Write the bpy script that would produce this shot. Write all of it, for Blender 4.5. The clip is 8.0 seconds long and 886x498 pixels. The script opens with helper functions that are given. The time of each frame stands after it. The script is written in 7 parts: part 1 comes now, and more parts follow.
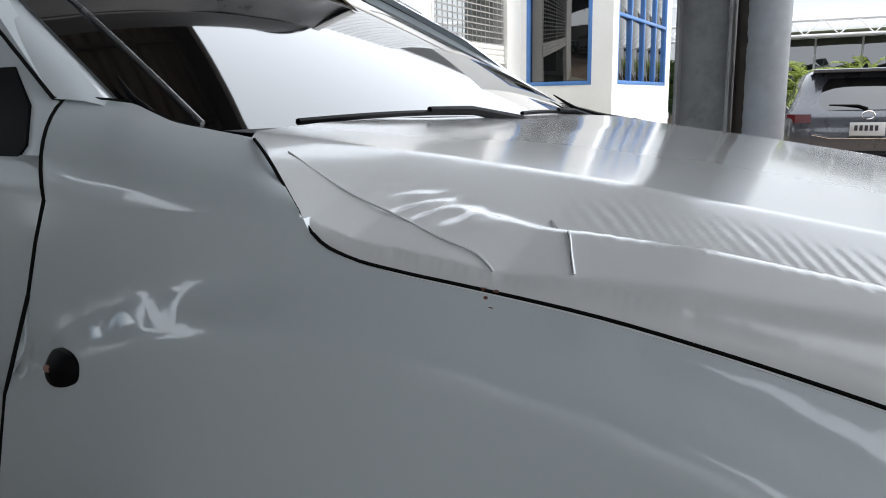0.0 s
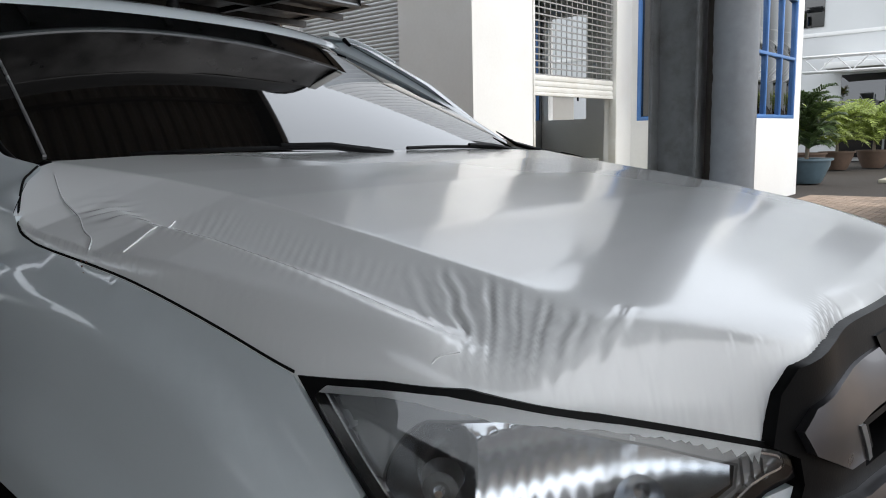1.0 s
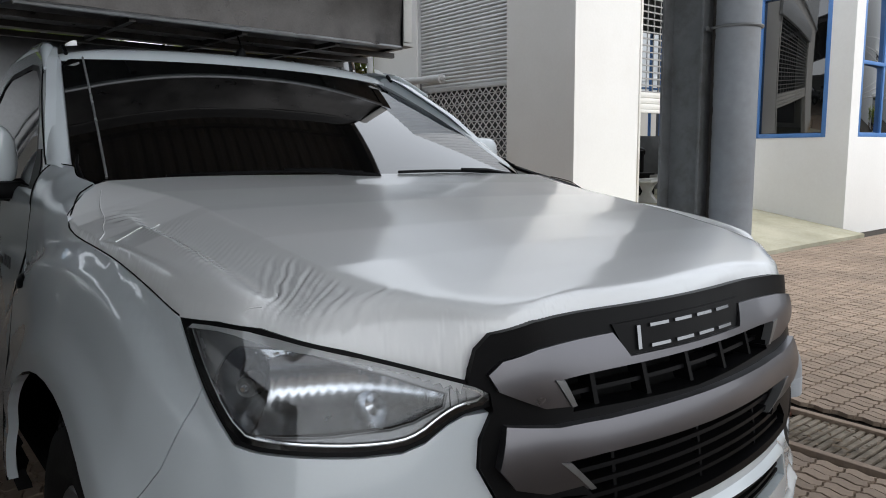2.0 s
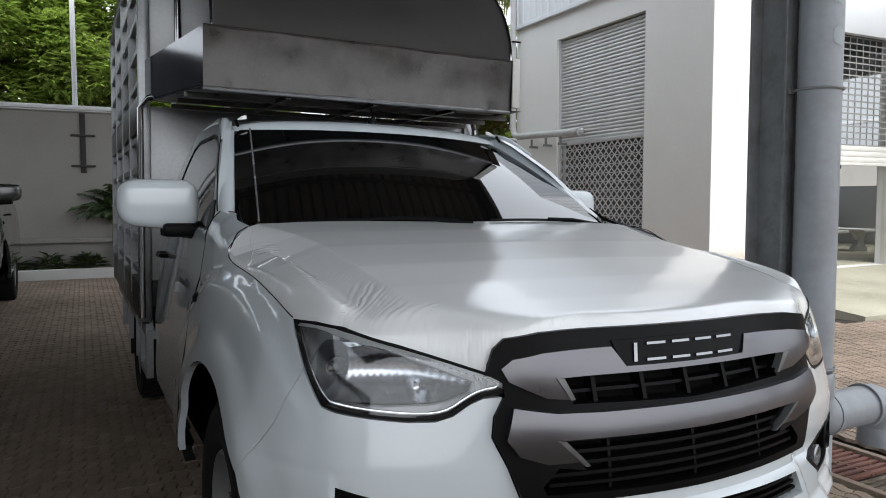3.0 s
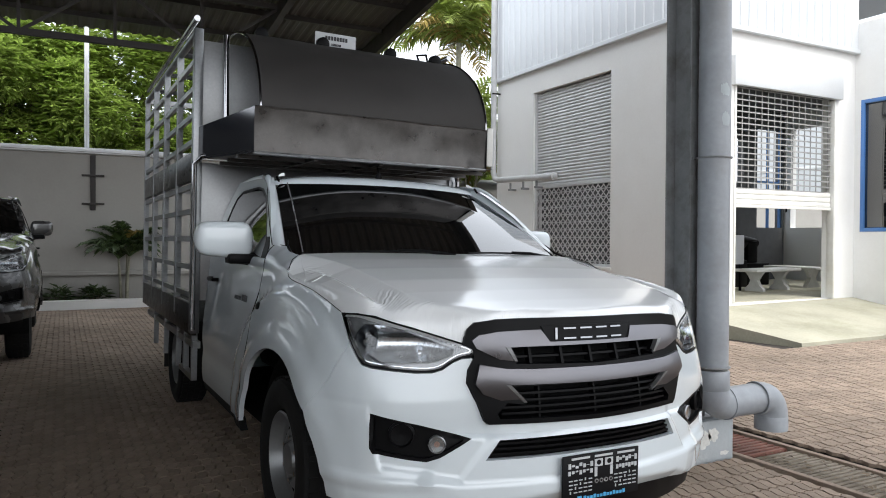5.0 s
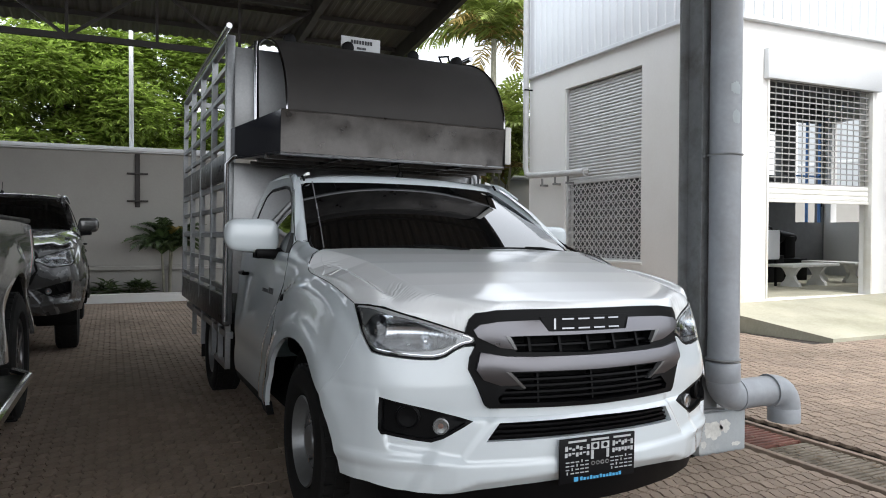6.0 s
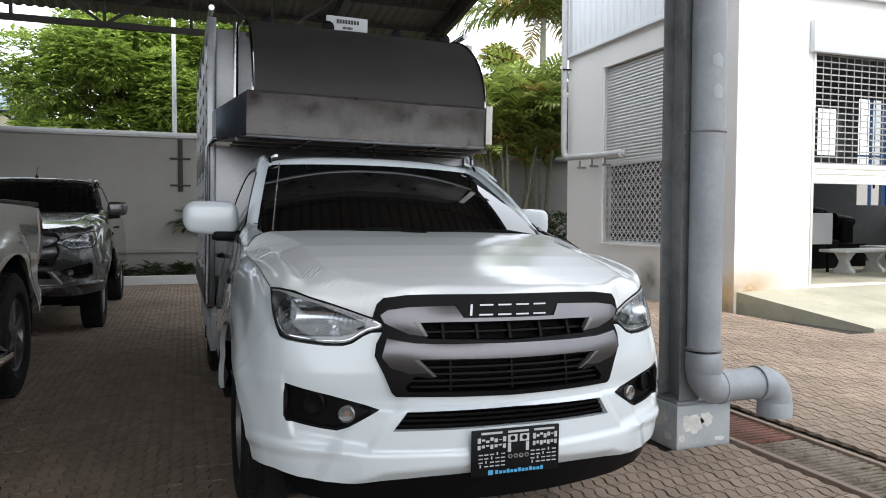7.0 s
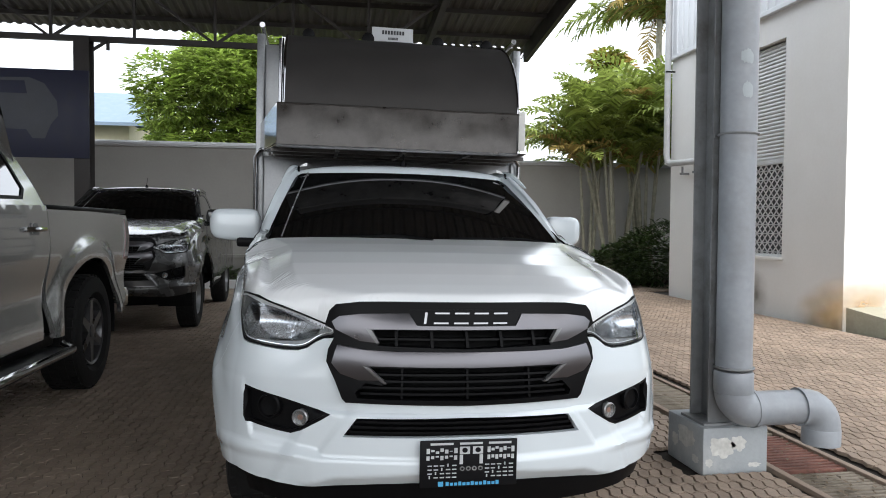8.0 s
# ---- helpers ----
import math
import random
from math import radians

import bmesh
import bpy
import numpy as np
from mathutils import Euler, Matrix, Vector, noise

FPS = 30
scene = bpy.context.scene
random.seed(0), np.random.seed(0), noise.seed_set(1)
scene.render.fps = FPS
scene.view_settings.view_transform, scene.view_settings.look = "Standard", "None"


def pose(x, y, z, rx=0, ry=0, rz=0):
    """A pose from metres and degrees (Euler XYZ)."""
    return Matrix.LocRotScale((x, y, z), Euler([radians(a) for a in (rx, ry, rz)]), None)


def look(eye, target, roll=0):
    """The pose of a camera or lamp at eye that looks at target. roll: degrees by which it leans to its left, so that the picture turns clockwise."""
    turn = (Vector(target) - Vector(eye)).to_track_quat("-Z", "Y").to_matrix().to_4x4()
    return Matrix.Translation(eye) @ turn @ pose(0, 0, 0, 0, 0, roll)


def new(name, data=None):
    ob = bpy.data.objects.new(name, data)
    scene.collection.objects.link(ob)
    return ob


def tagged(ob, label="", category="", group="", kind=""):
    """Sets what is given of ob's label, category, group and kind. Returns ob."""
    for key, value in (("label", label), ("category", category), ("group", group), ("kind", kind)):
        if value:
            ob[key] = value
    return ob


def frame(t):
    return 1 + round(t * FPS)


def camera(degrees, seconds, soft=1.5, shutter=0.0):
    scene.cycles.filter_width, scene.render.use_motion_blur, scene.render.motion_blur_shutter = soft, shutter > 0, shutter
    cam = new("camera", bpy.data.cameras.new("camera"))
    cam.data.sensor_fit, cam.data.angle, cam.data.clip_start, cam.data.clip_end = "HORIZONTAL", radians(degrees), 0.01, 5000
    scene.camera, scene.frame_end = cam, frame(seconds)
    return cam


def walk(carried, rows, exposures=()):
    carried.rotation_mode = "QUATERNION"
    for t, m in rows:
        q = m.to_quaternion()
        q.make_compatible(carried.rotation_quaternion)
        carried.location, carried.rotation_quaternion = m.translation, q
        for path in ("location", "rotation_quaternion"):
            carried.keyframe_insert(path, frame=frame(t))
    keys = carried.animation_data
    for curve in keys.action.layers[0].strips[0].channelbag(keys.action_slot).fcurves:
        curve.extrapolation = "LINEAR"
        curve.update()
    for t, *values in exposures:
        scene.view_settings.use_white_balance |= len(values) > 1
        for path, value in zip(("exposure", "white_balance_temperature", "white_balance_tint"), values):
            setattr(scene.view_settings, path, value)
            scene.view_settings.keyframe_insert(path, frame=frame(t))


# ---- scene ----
cam = camera(63.0, 8.0, 1.0)
PATH = [
    (0, (-1.459, 0.584, 1.346), (0.243, 1.554, 0.944), -1.1),
    (0.3, (-1.405, 0.391, 1.323), (0.224, 1.491, 0.954), -0.8),
    (0.6, (-1.335, 0.167, 1.348), (0.217, 1.379, 0.992), -0.7),
    (1, (-1.323, -0.143, 1.337), (0.168, 1.155, 1.035), -1.4),
    (1.2, (-1.340, -0.316, 1.346), (0.109, 1.031, 1.062), -1.6),
    (2.3, (-1.270, -0.960, 1.384), (-0.149, 0.678, 1.150), -0.1),
    (2.5, (-1.268, -1.065, 1.379), (-0.229, 0.632, 1.180), 0.0),
    (3, (-1.344, -1.334, 1.391), (-0.456, 0.453, 1.260), -0.1),
    (3.5, (-1.54, -1.545, 1.378), (-0.634, 0.236, 1.307), 0.7),
    (4, (-1.727, -1.814, 1.408), (-0.783, -0.051, 1.378), 0.5),
    (4.5, (-1.859, -2.084, 1.388), (-0.915, -0.321, 1.361), 0.4),
    (6, (-1.821, -2.513, 1.393), (-0.987, -0.695, 1.353), 0.2),
    (6.5, (-1.56, -2.602, 1.38), (-0.807, -0.75, 1.316), 0.2),
    (7, (-1.207, -2.632, 1.386), (-0.538, -0.749, 1.301), 0.2),
    (7.5, (-0.859, -2.711, 1.372), (-0.352, -0.777, 1.304), 0.3),
    (8, (-0.544, -2.78, 1.387), (-0.215, -0.808, 1.322), 0.4),
]
EXPOSURE = ((0, 1.97, 6150, 8.5), (0.6, 1.86, 6150, 8.5), (1.0, 1.50, 6150, 8.5), (1.2, 1.36, 6150, 8.5), (2.4, 1.46, 6150, 8.5), (3.5, 1.83, 6150, 8.5), (4.5, 1.93, 6150, 8.5), (8, 1.98, 6150, 8.5))
SIZE = 0.92
walk(cam, [(t, look(Vector(eye) * SIZE, Vector(target) * SIZE, roll)) for t, eye, target, roll in PATH], EXPOSURE)

from mathutils.geometry import delaunay_2d_cdt


# ---- light: bright overcast sky, the car port's roof keeps the shade ----
world = bpy.data.worlds.new("sky")
scene.world = world
world.use_nodes = True
wn = world.node_tree.nodes
sky = wn.new("ShaderNodeTexSky")
sky.sky_type = 'NISHITA'
sky.sun_disc = False
sky.sun_elevation = radians(52)
sky.sun_rotation = radians(171)
sky.air_density, sky.dust_density, sky.ozone_density = 1.0, 7.0, 1.0
wn["Background"].inputs["Strength"].default_value = 0.15
veil = wn.new("ShaderNodeMix")          # thin white cloud over the whole sky
veil.data_type = 'RGBA'
veil.inputs[0].default_value = 0.85
veil.inputs[7].default_value = (4.3, 4.32, 4.36, 1)
world.node_tree.links.new(sky.outputs[0], veil.inputs[6])
world.node_tree.links.new(veil.outputs[2], wn["Background"].inputs["Color"])
sun = new("sun", bpy.data.lights.new("sun", 'SUN'))
sun.data.energy, sun.data.angle, sun.data.color = 0.50, radians(14), (1.0, 0.95, 0.88)
sun.matrix_world = look((1.5, -5, 13), (0, 4, 0))


# ---- materials ----
def material(name, base, rough=0.5, metal=0.0, vary=0.12, scale=6.0, bump=0.0, fine=60.0, coat=0.0,
             dirt=None, dirt_amount=0.0, per_piece=0.0, transmission=0.0, rough_vary=0.08, stretch=(1, 1, 1), ior=1.5, spec=0.5, thin=0.0, coat_rough=0.04):
    m = bpy.data.materials.new(name)
    m.use_nodes = True
    nt = m.node_tree
    N, L = nt.nodes, nt.links
    p = N["Principled BSDF"]
    p.inputs["Metallic"].default_value = metal
    p.inputs["IOR"].default_value = ior
    p.inputs["Specular IOR Level"].default_value = spec
    p.inputs["Coat Weight"].default_value = coat
    p.inputs["Coat Roughness"].default_value = coat_rough
    p.inputs["Transmission Weight"].default_value = transmission
    tc = N.new("ShaderNodeTexCoord")
    mp = N.new("ShaderNodeMapping")
    mp.inputs["Scale"].default_value = stretch
    L.new(tc.outputs["Object"], mp.inputs["Vector"])
    big = N.new("ShaderNodeTexNoise")
    big.inputs["Scale"].default_value = scale
    big.inputs["Detail"].default_value = 5
    L.new(mp.outputs[0], big.inputs["Vector"])
    small = N.new("ShaderNodeTexNoise")
    small.inputs["Scale"].default_value = fine
    small.inputs["Detail"].default_value = 3
    L.new(mp.outputs[0], small.inputs["Vector"])
    add = N.new("ShaderNodeMath")
    add.operation = 'MULTIPLY_ADD'
    L.new(small.outputs[0], add.inputs[0])
    add.inputs[1].default_value = 0.45
    L.new(big.outputs[0], add.inputs[2])
    ramp = N.new("ShaderNodeMapRange")
    L.new(add.outputs[0], ramp.inputs[0])
    ramp.inputs[1].default_value, ramp.inputs[2].default_value = 0.45, 1.0
    ramp.inputs[3].default_value, ramp.inputs[4].default_value = 1 - vary, 1 + vary
    value = ramp.outputs[0]
    if per_piece:
        oi = N.new("ShaderNodeObjectInfo")
        ge = N.new("ShaderNodeNewGeometry")
        s = N.new("ShaderNodeMath")
        L.new(oi.outputs["Random"], s.inputs[0])
        L.new(ge.outputs["Random Per Island"], s.inputs[1])
        f = N.new("ShaderNodeMath")
        f.operation = 'FRACT'
        L.new(s.outputs[0], f.inputs[0])
        r2 = N.new("ShaderNodeMapRange")
        L.new(f.outputs[0], r2.inputs[0])
        r2.inputs[3].default_value, r2.inputs[4].default_value = 1 - per_piece, 1 + per_piece
        mu = N.new("ShaderNodeMath")
        mu.operation = 'MULTIPLY'
        L.new(value, mu.inputs[0])
        L.new(r2.outputs[0], mu.inputs[1])
        value = mu.outputs[0]
    mix = N.new("ShaderNodeVectorMath")
    mix.operation = 'SCALE'
    mix.inputs[0].default_value = base
    L.new(value, mix.inputs["Scale"])
    colour = mix.outputs[0]
    if dirt:
        dn = N.new("ShaderNodeTexNoise")
        dn.inputs["Scale"].default_value = scale * 0.37
        dn.inputs["Detail"].default_value = 8
        dn.inputs["Roughness"].default_value = 0.7
        L.new(mp.outputs[0], dn.inputs["Vector"])
        dr = N.new("ShaderNodeMapRange")
        L.new(dn.outputs[0], dr.inputs[0])
        dr.inputs[1].default_value, dr.inputs[2].default_value = 0.48, 0.72
        dr.inputs[4].default_value = dirt_amount
        dm = N.new("ShaderNodeMix")
        dm.data_type = 'RGBA'
        L.new(dr.outputs[0], dm.inputs[0])
        L.new(colour, dm.inputs[6])
        dm.inputs[7].default_value = (*dirt, 1)
        colour = dm.outputs[2]
    L.new(colour, p.inputs["Base Color"])
    rr = N.new("ShaderNodeMapRange")
    L.new(big.outputs[0], rr.inputs[0])
    rr.inputs[1].default_value, rr.inputs[2].default_value = 0.3, 0.7
    rr.inputs[3].default_value = max(0.0, rough - rough_vary * min(1, rough * 2))
    rr.inputs[4].default_value = min(1.0, rough + rough_vary * min(1, rough * 2))
    L.new(rr.outputs[0], p.inputs["Roughness"])
    if thin:
        # thin leaf: part of the light passes through
        tr = N.new("ShaderNodeBsdfTranslucent")
        L.new(colour, tr.inputs["Color"])
        both_ways = N.new("ShaderNodeMixShader")
        both_ways.inputs[0].default_value = thin
        L.new(p.outputs[0], both_ways.inputs[1])
        L.new(tr.outputs[0], both_ways.inputs[2])
        L.new(both_ways.outputs[0], N["Material Output"].inputs["Surface"])
    if bump:
        b = N.new("ShaderNodeBump")
        b.inputs["Strength"].default_value = 0.6
        b.inputs["Distance"].default_value = bump
        L.new(small.outputs[0], b.inputs["Height"])
        L.new(b.outputs[0], p.inputs["Normal"])
    return m


M = {}
M["white"] = material("white_car_paint", (0.665, 0.72, 0.75), 0.22, vary=0.015, scale=2, fine=300, coat=1.0, rough_vary=0.03)
# kept lighter than the paint: some of the hood's light is in this colour
M["film"] = material("white_hood_film", (0.85, 0.865, 0.87), 0.26, vary=0.006, scale=3, fine=200, coat=1.0, rough_vary=0.01, coat_rough=0.10)
M["grey_paint"] = material("grey_metallic_paint", (0.085, 0.085, 0.085), 0.26, metal=0.5, vary=0.03, fine=400, coat=1.0)
M["silver_paint"] = material("silver_grey_metallic_paint", (0.48, 0.48, 0.465), 0.22, metal=0.75, vary=0.03, fine=400, coat=1.0)
M["suv_paint"] = material("dark_grey_metallic_paint", (0.075, 0.08, 0.095), 0.3, metal=0.4, vary=0.03, fine=400, coat=1.0)
M["black"] = material("black_plastic", (0.0045, 0.0045, 0.005), 0.40, spec=0.09, vary=0.2, bump=0.0002, fine=300)
M["gap"] = material("dark_panel_gap", (0.006, 0.006, 0.006), 0.9, spec=0.1)
M["grille_silver"] = material("satin_silver_grille_paint", (0.135, 0.132, 0.142), 0.32, metal=0.85, vary=0.05, fine=500, coat=0.25)
M["chrome"] = material("chrome", (0.85, 0.86, 0.88), 0.06, metal=1.0, vary=0.03)
M["glass"] = material("tinted_glass", (0.004, 0.0045, 0.005), 0.02, vary=0.1, coat=1.0, rough_vary=0.0, ior=1.8)
M["screen_glass"] = material("reflective_tinted_film_glass", (0.003, 0.0033, 0.0036), 0.015, vary=0.1, coat=0.7, rough_vary=0.0, ior=1.8)
M["clear"] = material("clear_lens", (0.95, 0.97, 0.98), 0.02, vary=0.01, transmission=1.0, rough_vary=0.0, ior=1.5, coat=0.6)
M["reflector"] = material("reflector_chrome", (0.68, 0.71, 0.75), 0.24, metal=1.0, vary=0.08, scale=20)
M["lamp_grey"] = material("lamp_housing_grey", (0.30, 0.305, 0.31), 0.25, metal=0.5, vary=0.15, scale=12)
M["amber"] = material("amber_lens", (0.35, 0.2, 0.16), 0.12, vary=0.15, scale=30, coat=1.0)
M["rubber"] = material("tyre_rubber", (0.011, 0.011, 0.011), 0.8, vary=0.25, bump=0.001, fine=120, spec=0.25, dirt=(0.03, 0.028, 0.025), dirt_amount=0.25)
M["steel_rim"] = material("silver_wheel_paint", (0.21, 0.215, 0.22), 0.4, metal=0.5, vary=0.12, dirt=(0.12, 0.11, 0.10), dirt_amount=0.4)
M["dark_rim"] = material("dark_alloy", (0.10, 0.10, 0.105), 0.3, metal=0.7)
# steel bases darkened for the dim surroundings they would mirror, the hood most
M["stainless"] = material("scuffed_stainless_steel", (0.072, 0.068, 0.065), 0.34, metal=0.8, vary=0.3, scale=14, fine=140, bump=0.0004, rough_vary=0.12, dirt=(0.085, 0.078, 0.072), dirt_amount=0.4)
M["shaded_hood_steel"] = material("shade_toned_dull_stainless_steel", (0.045, 0.042, 0.040), 0.55, metal=0.35, vary=0.12, scale=5, fine=140, bump=0.0003, rough_vary=0.06, spec=0.2, dirt=(0.038, 0.035, 0.033), dirt_amount=0.3)
M["mirror_steel"] = material("polished_stainless_steel", (0.34, 0.34, 0.35), 0.1, metal=1.0, vary=0.1, scale=4, fine=40, bump=0.0006)
M["cage_steel"] = material("dull_galvanised_steel", (0.30, 0.31, 0.32), 0.36, metal=0.9, vary=0.2, scale=9, dirt=(0.22, 0.2, 0.18), dirt_amount=0.5)
M["underbody"] = material("dark_chassis_paint", (0.010, 0.010, 0.010), 0.75, vary=0.3, spec=0.12)
M["seat"] = material("dark_seat_fabric", (0.03, 0.03, 0.033), 0.9)
M["plate"] = material("black_plate_card", (0.006, 0.006, 0.007), 0.45, spec=0.15)
M["plate_white"] = material("white_print", (0.50, 0.51, 0.52), 0.5, vary=0.05)
M["plate_blue"] = material("blue_print", (0.08, 0.36, 0.62), 0.5, vary=0.05)
M["print_black"] = material("black_print", (0.02, 0.02, 0.025), 0.5)
M["red_lens"] = material("red_tail_lens", (0.10, 0.008, 0.011), 0.12, coat=1.0)
M["plaster"] = material("white_painted_plaster", (0.77, 0.77, 0.755), 0.85, vary=0.035, scale=0.9, fine=25, bump=0.002, dirt=(0.64, 0.62, 0.57), dirt_amount=0.35)
M["wall_cream"] = material("off_white_boundary_wall_paint", (0.38, 0.37, 0.345), 0.88, vary=0.05, scale=0.7, fine=20, bump=0.002, dirt=(0.28, 0.265, 0.24), dirt_amount=0.5)
M["cladding"] = material("grey_sheet_metal_cladding", (0.62, 0.64, 0.66), 0.45, metal=0.25, vary=0.06, scale=1.2)
M["shutter"] = material("grey_roller_shutter_steel", (0.58, 0.59, 0.60), 0.42, metal=0.3, vary=0.08, scale=2, dirt=(0.3, 0.29, 0.27), dirt_amount=0.4)
M["rod_steel"] = material("grey_shutter_rod_steel", (0.34, 0.34, 0.33), 0.45, metal=0.3, vary=0.1, scale=4)
M["shutter_white"] = material("cream_roller_shutter_steel", (0.72, 0.72, 0.69), 0.45, vary=0.06, scale=2, dirt=(0.45, 0.36, 0.25), dirt_amount=0.4)
M["mesh"] = material("light_grey_expanded_metal", (0.66, 0.67, 0.68), 0.5, metal=0.4, vary=0.15)
M["blue_frame"] = material("blue_painted_window_frame", (0.07, 0.19, 0.47), 0.4, vary=0.08, coat=0.3)
M["col_grey"] = material("grey_column_paint", (0.215, 0.222, 0.228), 0.5, vary=0.14, scale=9, fine=40, bump=0.0010, dirt=(0.075, 0.062, 0.050), dirt_amount=0.7, coat=0.1)
M["pipe_grey"] = material("grey_painted_pvc_pipe", (0.285, 0.305, 0.33), 0.42, vary=0.14, scale=5, fine=30, bump=0.0006, dirt=(0.215, 0.21, 0.205), dirt_amount=0.6, coat=0.15)
M["concrete"] = material("worn_concrete", (0.40, 0.385, 0.30), 0.9, vary=0.18, scale=1.6, fine=30, bump=0.003, dirt=(0.20, 0.20, 0.125), dirt_amount=0.7)
M["pier_grey"] = material("grey_painted_concrete", (0.36, 0.385, 0.40), 0.8, vary=0.1, scale=4, fine=40, bump=0.002, dirt=(0.62, 0.62, 0.60), dirt_amount=0.8)
M["paver"] = material("concrete_paver", (0.30, 0.232, 0.178), 0.9, vary=0.24, scale=1.1, fine=55, bump=0.003, per_piece=0.13, dirt=(0.15, 0.118, 0.085), dirt_amount=0.7)
M["joint"] = material("sandy_joint_soil", (0.028, 0.022, 0.017), 0.95, vary=0.25, scale=3, bump=0.004)
M["grate"] = material("rusty_grate_steel", (0.17, 0.075, 0.055), 0.7, metal=0.2, vary=0.35, scale=12, bump=0.001)
M["roof_sheet"] = material("aged_corrugated_roof_sheet", (0.075, 0.069, 0.062), 0.6, metal=0.15, vary=0.15, scale=1.3, dirt=(0.06, 0.052, 0.045), dirt_amount=0.6)
M["truss"] = material("dark_brown_steel_truss_paint", (0.035, 0.03, 0.028), 0.6, vary=0.15, scale=3)
M["leaf"] = material("broad_green_leaf", (0.27, 0.36, 0.075), 0.45, vary=0.25, scale=1.0, per_piece=0.5, thin=0.35)
M["palm_leaf"] = material("palm_leaflet", (0.25, 0.31, 0.07), 0.45, vary=0.25, scale=0.8, per_piece=0.45, thin=0.35)
M["palm_yellow"] = material("yellowing_palm_leaflet", (0.36, 0.27, 0.08), 0.55, vary=0.3, scale=1, per_piece=0.4, thin=0.35)
M["bark"] = material("grey_brown_bark", (0.20, 0.165, 0.125), 0.9, vary=0.25, scale=6, bump=0.006)
M["soil"] = material("dark_soil", (0.06, 0.045, 0.033), 0.95, vary=0.3, bump=0.01)
M["pot"] = material("blue_grey_glazed_planter", (0.10, 0.15, 0.18), 0.4, vary=0.15, coat=0.3)
M["pot_brown"] = material("brown_clay_planter", (0.13, 0.085, 0.06), 0.7, vary=0.2)
M["banner"] = material("dark_blue_banner_print", (0.006, 0.008, 0.032), 0.5, vary=0.15)
M["banner_car"] = material("grey_banner_print", (0.035, 0.038, 0.05), 0.5, vary=0.25, scale=2)
M["blue_roof"] = material("pale_blue_metal_roof", (0.17, 0.235, 0.31), 0.5, metal=0.2, vary=0.06)
M["house_wall"] = material("yellowish_house_wall", (0.62, 0.58, 0.40), 0.85, vary=0.06)
M["table_stone"] = material("white_marble_stone", (0.66, 0.66, 0.64), 0.45, vary=0.1, scale=8)
# grey darkened so that the workshop's shade is in the wall colour
M["interior_shade"] = material("shaded_interior_wall", (0.13, 0.135, 0.14), 0.9, vary=0.15)
M["white_truss"] = material("white_painted_truss_steel", (0.78, 0.78, 0.78), 0.5, vary=0.04)
M["green_post"] = material("dark_green_painted_steel", (0.02, 0.07, 0.065), 0.5, vary=0.1)
M["building_grey"] = material("pale_grey_facade_paint", (0.62, 0.63, 0.63), 0.85, vary=0.04, scale=0.5)
M["cover_steel"] = material("dirty_drain_cover_steel", (0.23, 0.195, 0.15), 0.85, vary=0.3, scale=7, bump=0.002, dirt=(0.08, 0.06, 0.04), dirt_amount=0.8)
M["orange_leaf"] = material("orange_young_leaf", (0.42, 0.30, 0.09), 0.5, vary=0.3, scale=1, per_piece=0.5, thin=0.35)
M["flake_white"] = material("bare_white_skim_coat", (0.56, 0.56, 0.53), 0.9, vary=0.2, scale=22, bump=0.001)
M["dark_leaf"] = material("dark_glossy_leaf", (0.065, 0.10, 0.035), 0.4, vary=0.3, scale=1.0, per_piece=0.5, thin=0.2)
M["wall_pipe"] = material("pale_grey_pvc_pipe", (0.46, 0.47, 0.48), 0.5, vary=0.12, scale=5, dirt=(0.30, 0.29, 0.27), dirt_amount=0.4)
M["peeled"] = material("dark_grimy_bare_pipe", (0.045, 0.037, 0.031), 0.75, vary=0.3, scale=14, fine=60, bump=0.0008, dirt=(0.10, 0.09, 0.08), dirt_amount=0.5)
M["light_leaf"] = material("yellow_green_leaf", (0.26, 0.30, 0.07), 0.45, vary=0.25, scale=1.0, per_piece=0.5, thin=0.35)


def stain_material(name, base, seed):
    """A soft-edged stain soaked into a wall: strongest at its middle, broken up by noise."""
    m = bpy.data.materials.new(name)
    m.use_nodes = True
    N, L = m.node_tree.nodes, m.node_tree.links
    p = N["Principled BSDF"]
    p.inputs["Base Color"].default_value = (*base, 1)
    p.inputs["Roughness"].default_value = 0.9
    tc = N.new("ShaderNodeTexCoord")
    g = N.new("ShaderNodeTexGradient")
    g.gradient_type = 'SPHERICAL'
    L.new(tc.outputs["Object"], g.inputs[0])
    n = N.new("ShaderNodeTexNoise")
    n.noise_dimensions = '4D'
    n.inputs["W"].default_value = seed
    n.inputs["Scale"].default_value = 2.2
    n.inputs["Detail"].default_value = 6
    L.new(tc.outputs["Object"], n.inputs["Vector"])
    a = N.new("ShaderNodeMath")
    a.operation = 'MULTIPLY'
    L.new(g.outputs["Fac"], a.inputs[0])
    L.new(n.outputs[0], a.inputs[1])
    r = N.new("ShaderNodeMapRange")
    r.inputs[1].default_value, r.inputs[2].default_value, r.inputs[4].default_value = 0.05, 0.55, 0.6
    L.new(a.outputs[0], r.inputs[0])
    t = N.new("ShaderNodeBsdfTransparent")
    x = N.new("ShaderNodeMixShader")
    L.new(r.outputs[0], x.inputs[0])
    L.new(t.outputs[0], x.inputs[1])
    L.new(p.outputs[0], x.inputs[2])
    L.new(x.outputs[0], N["Material Output"].inputs["Surface"])
    return m


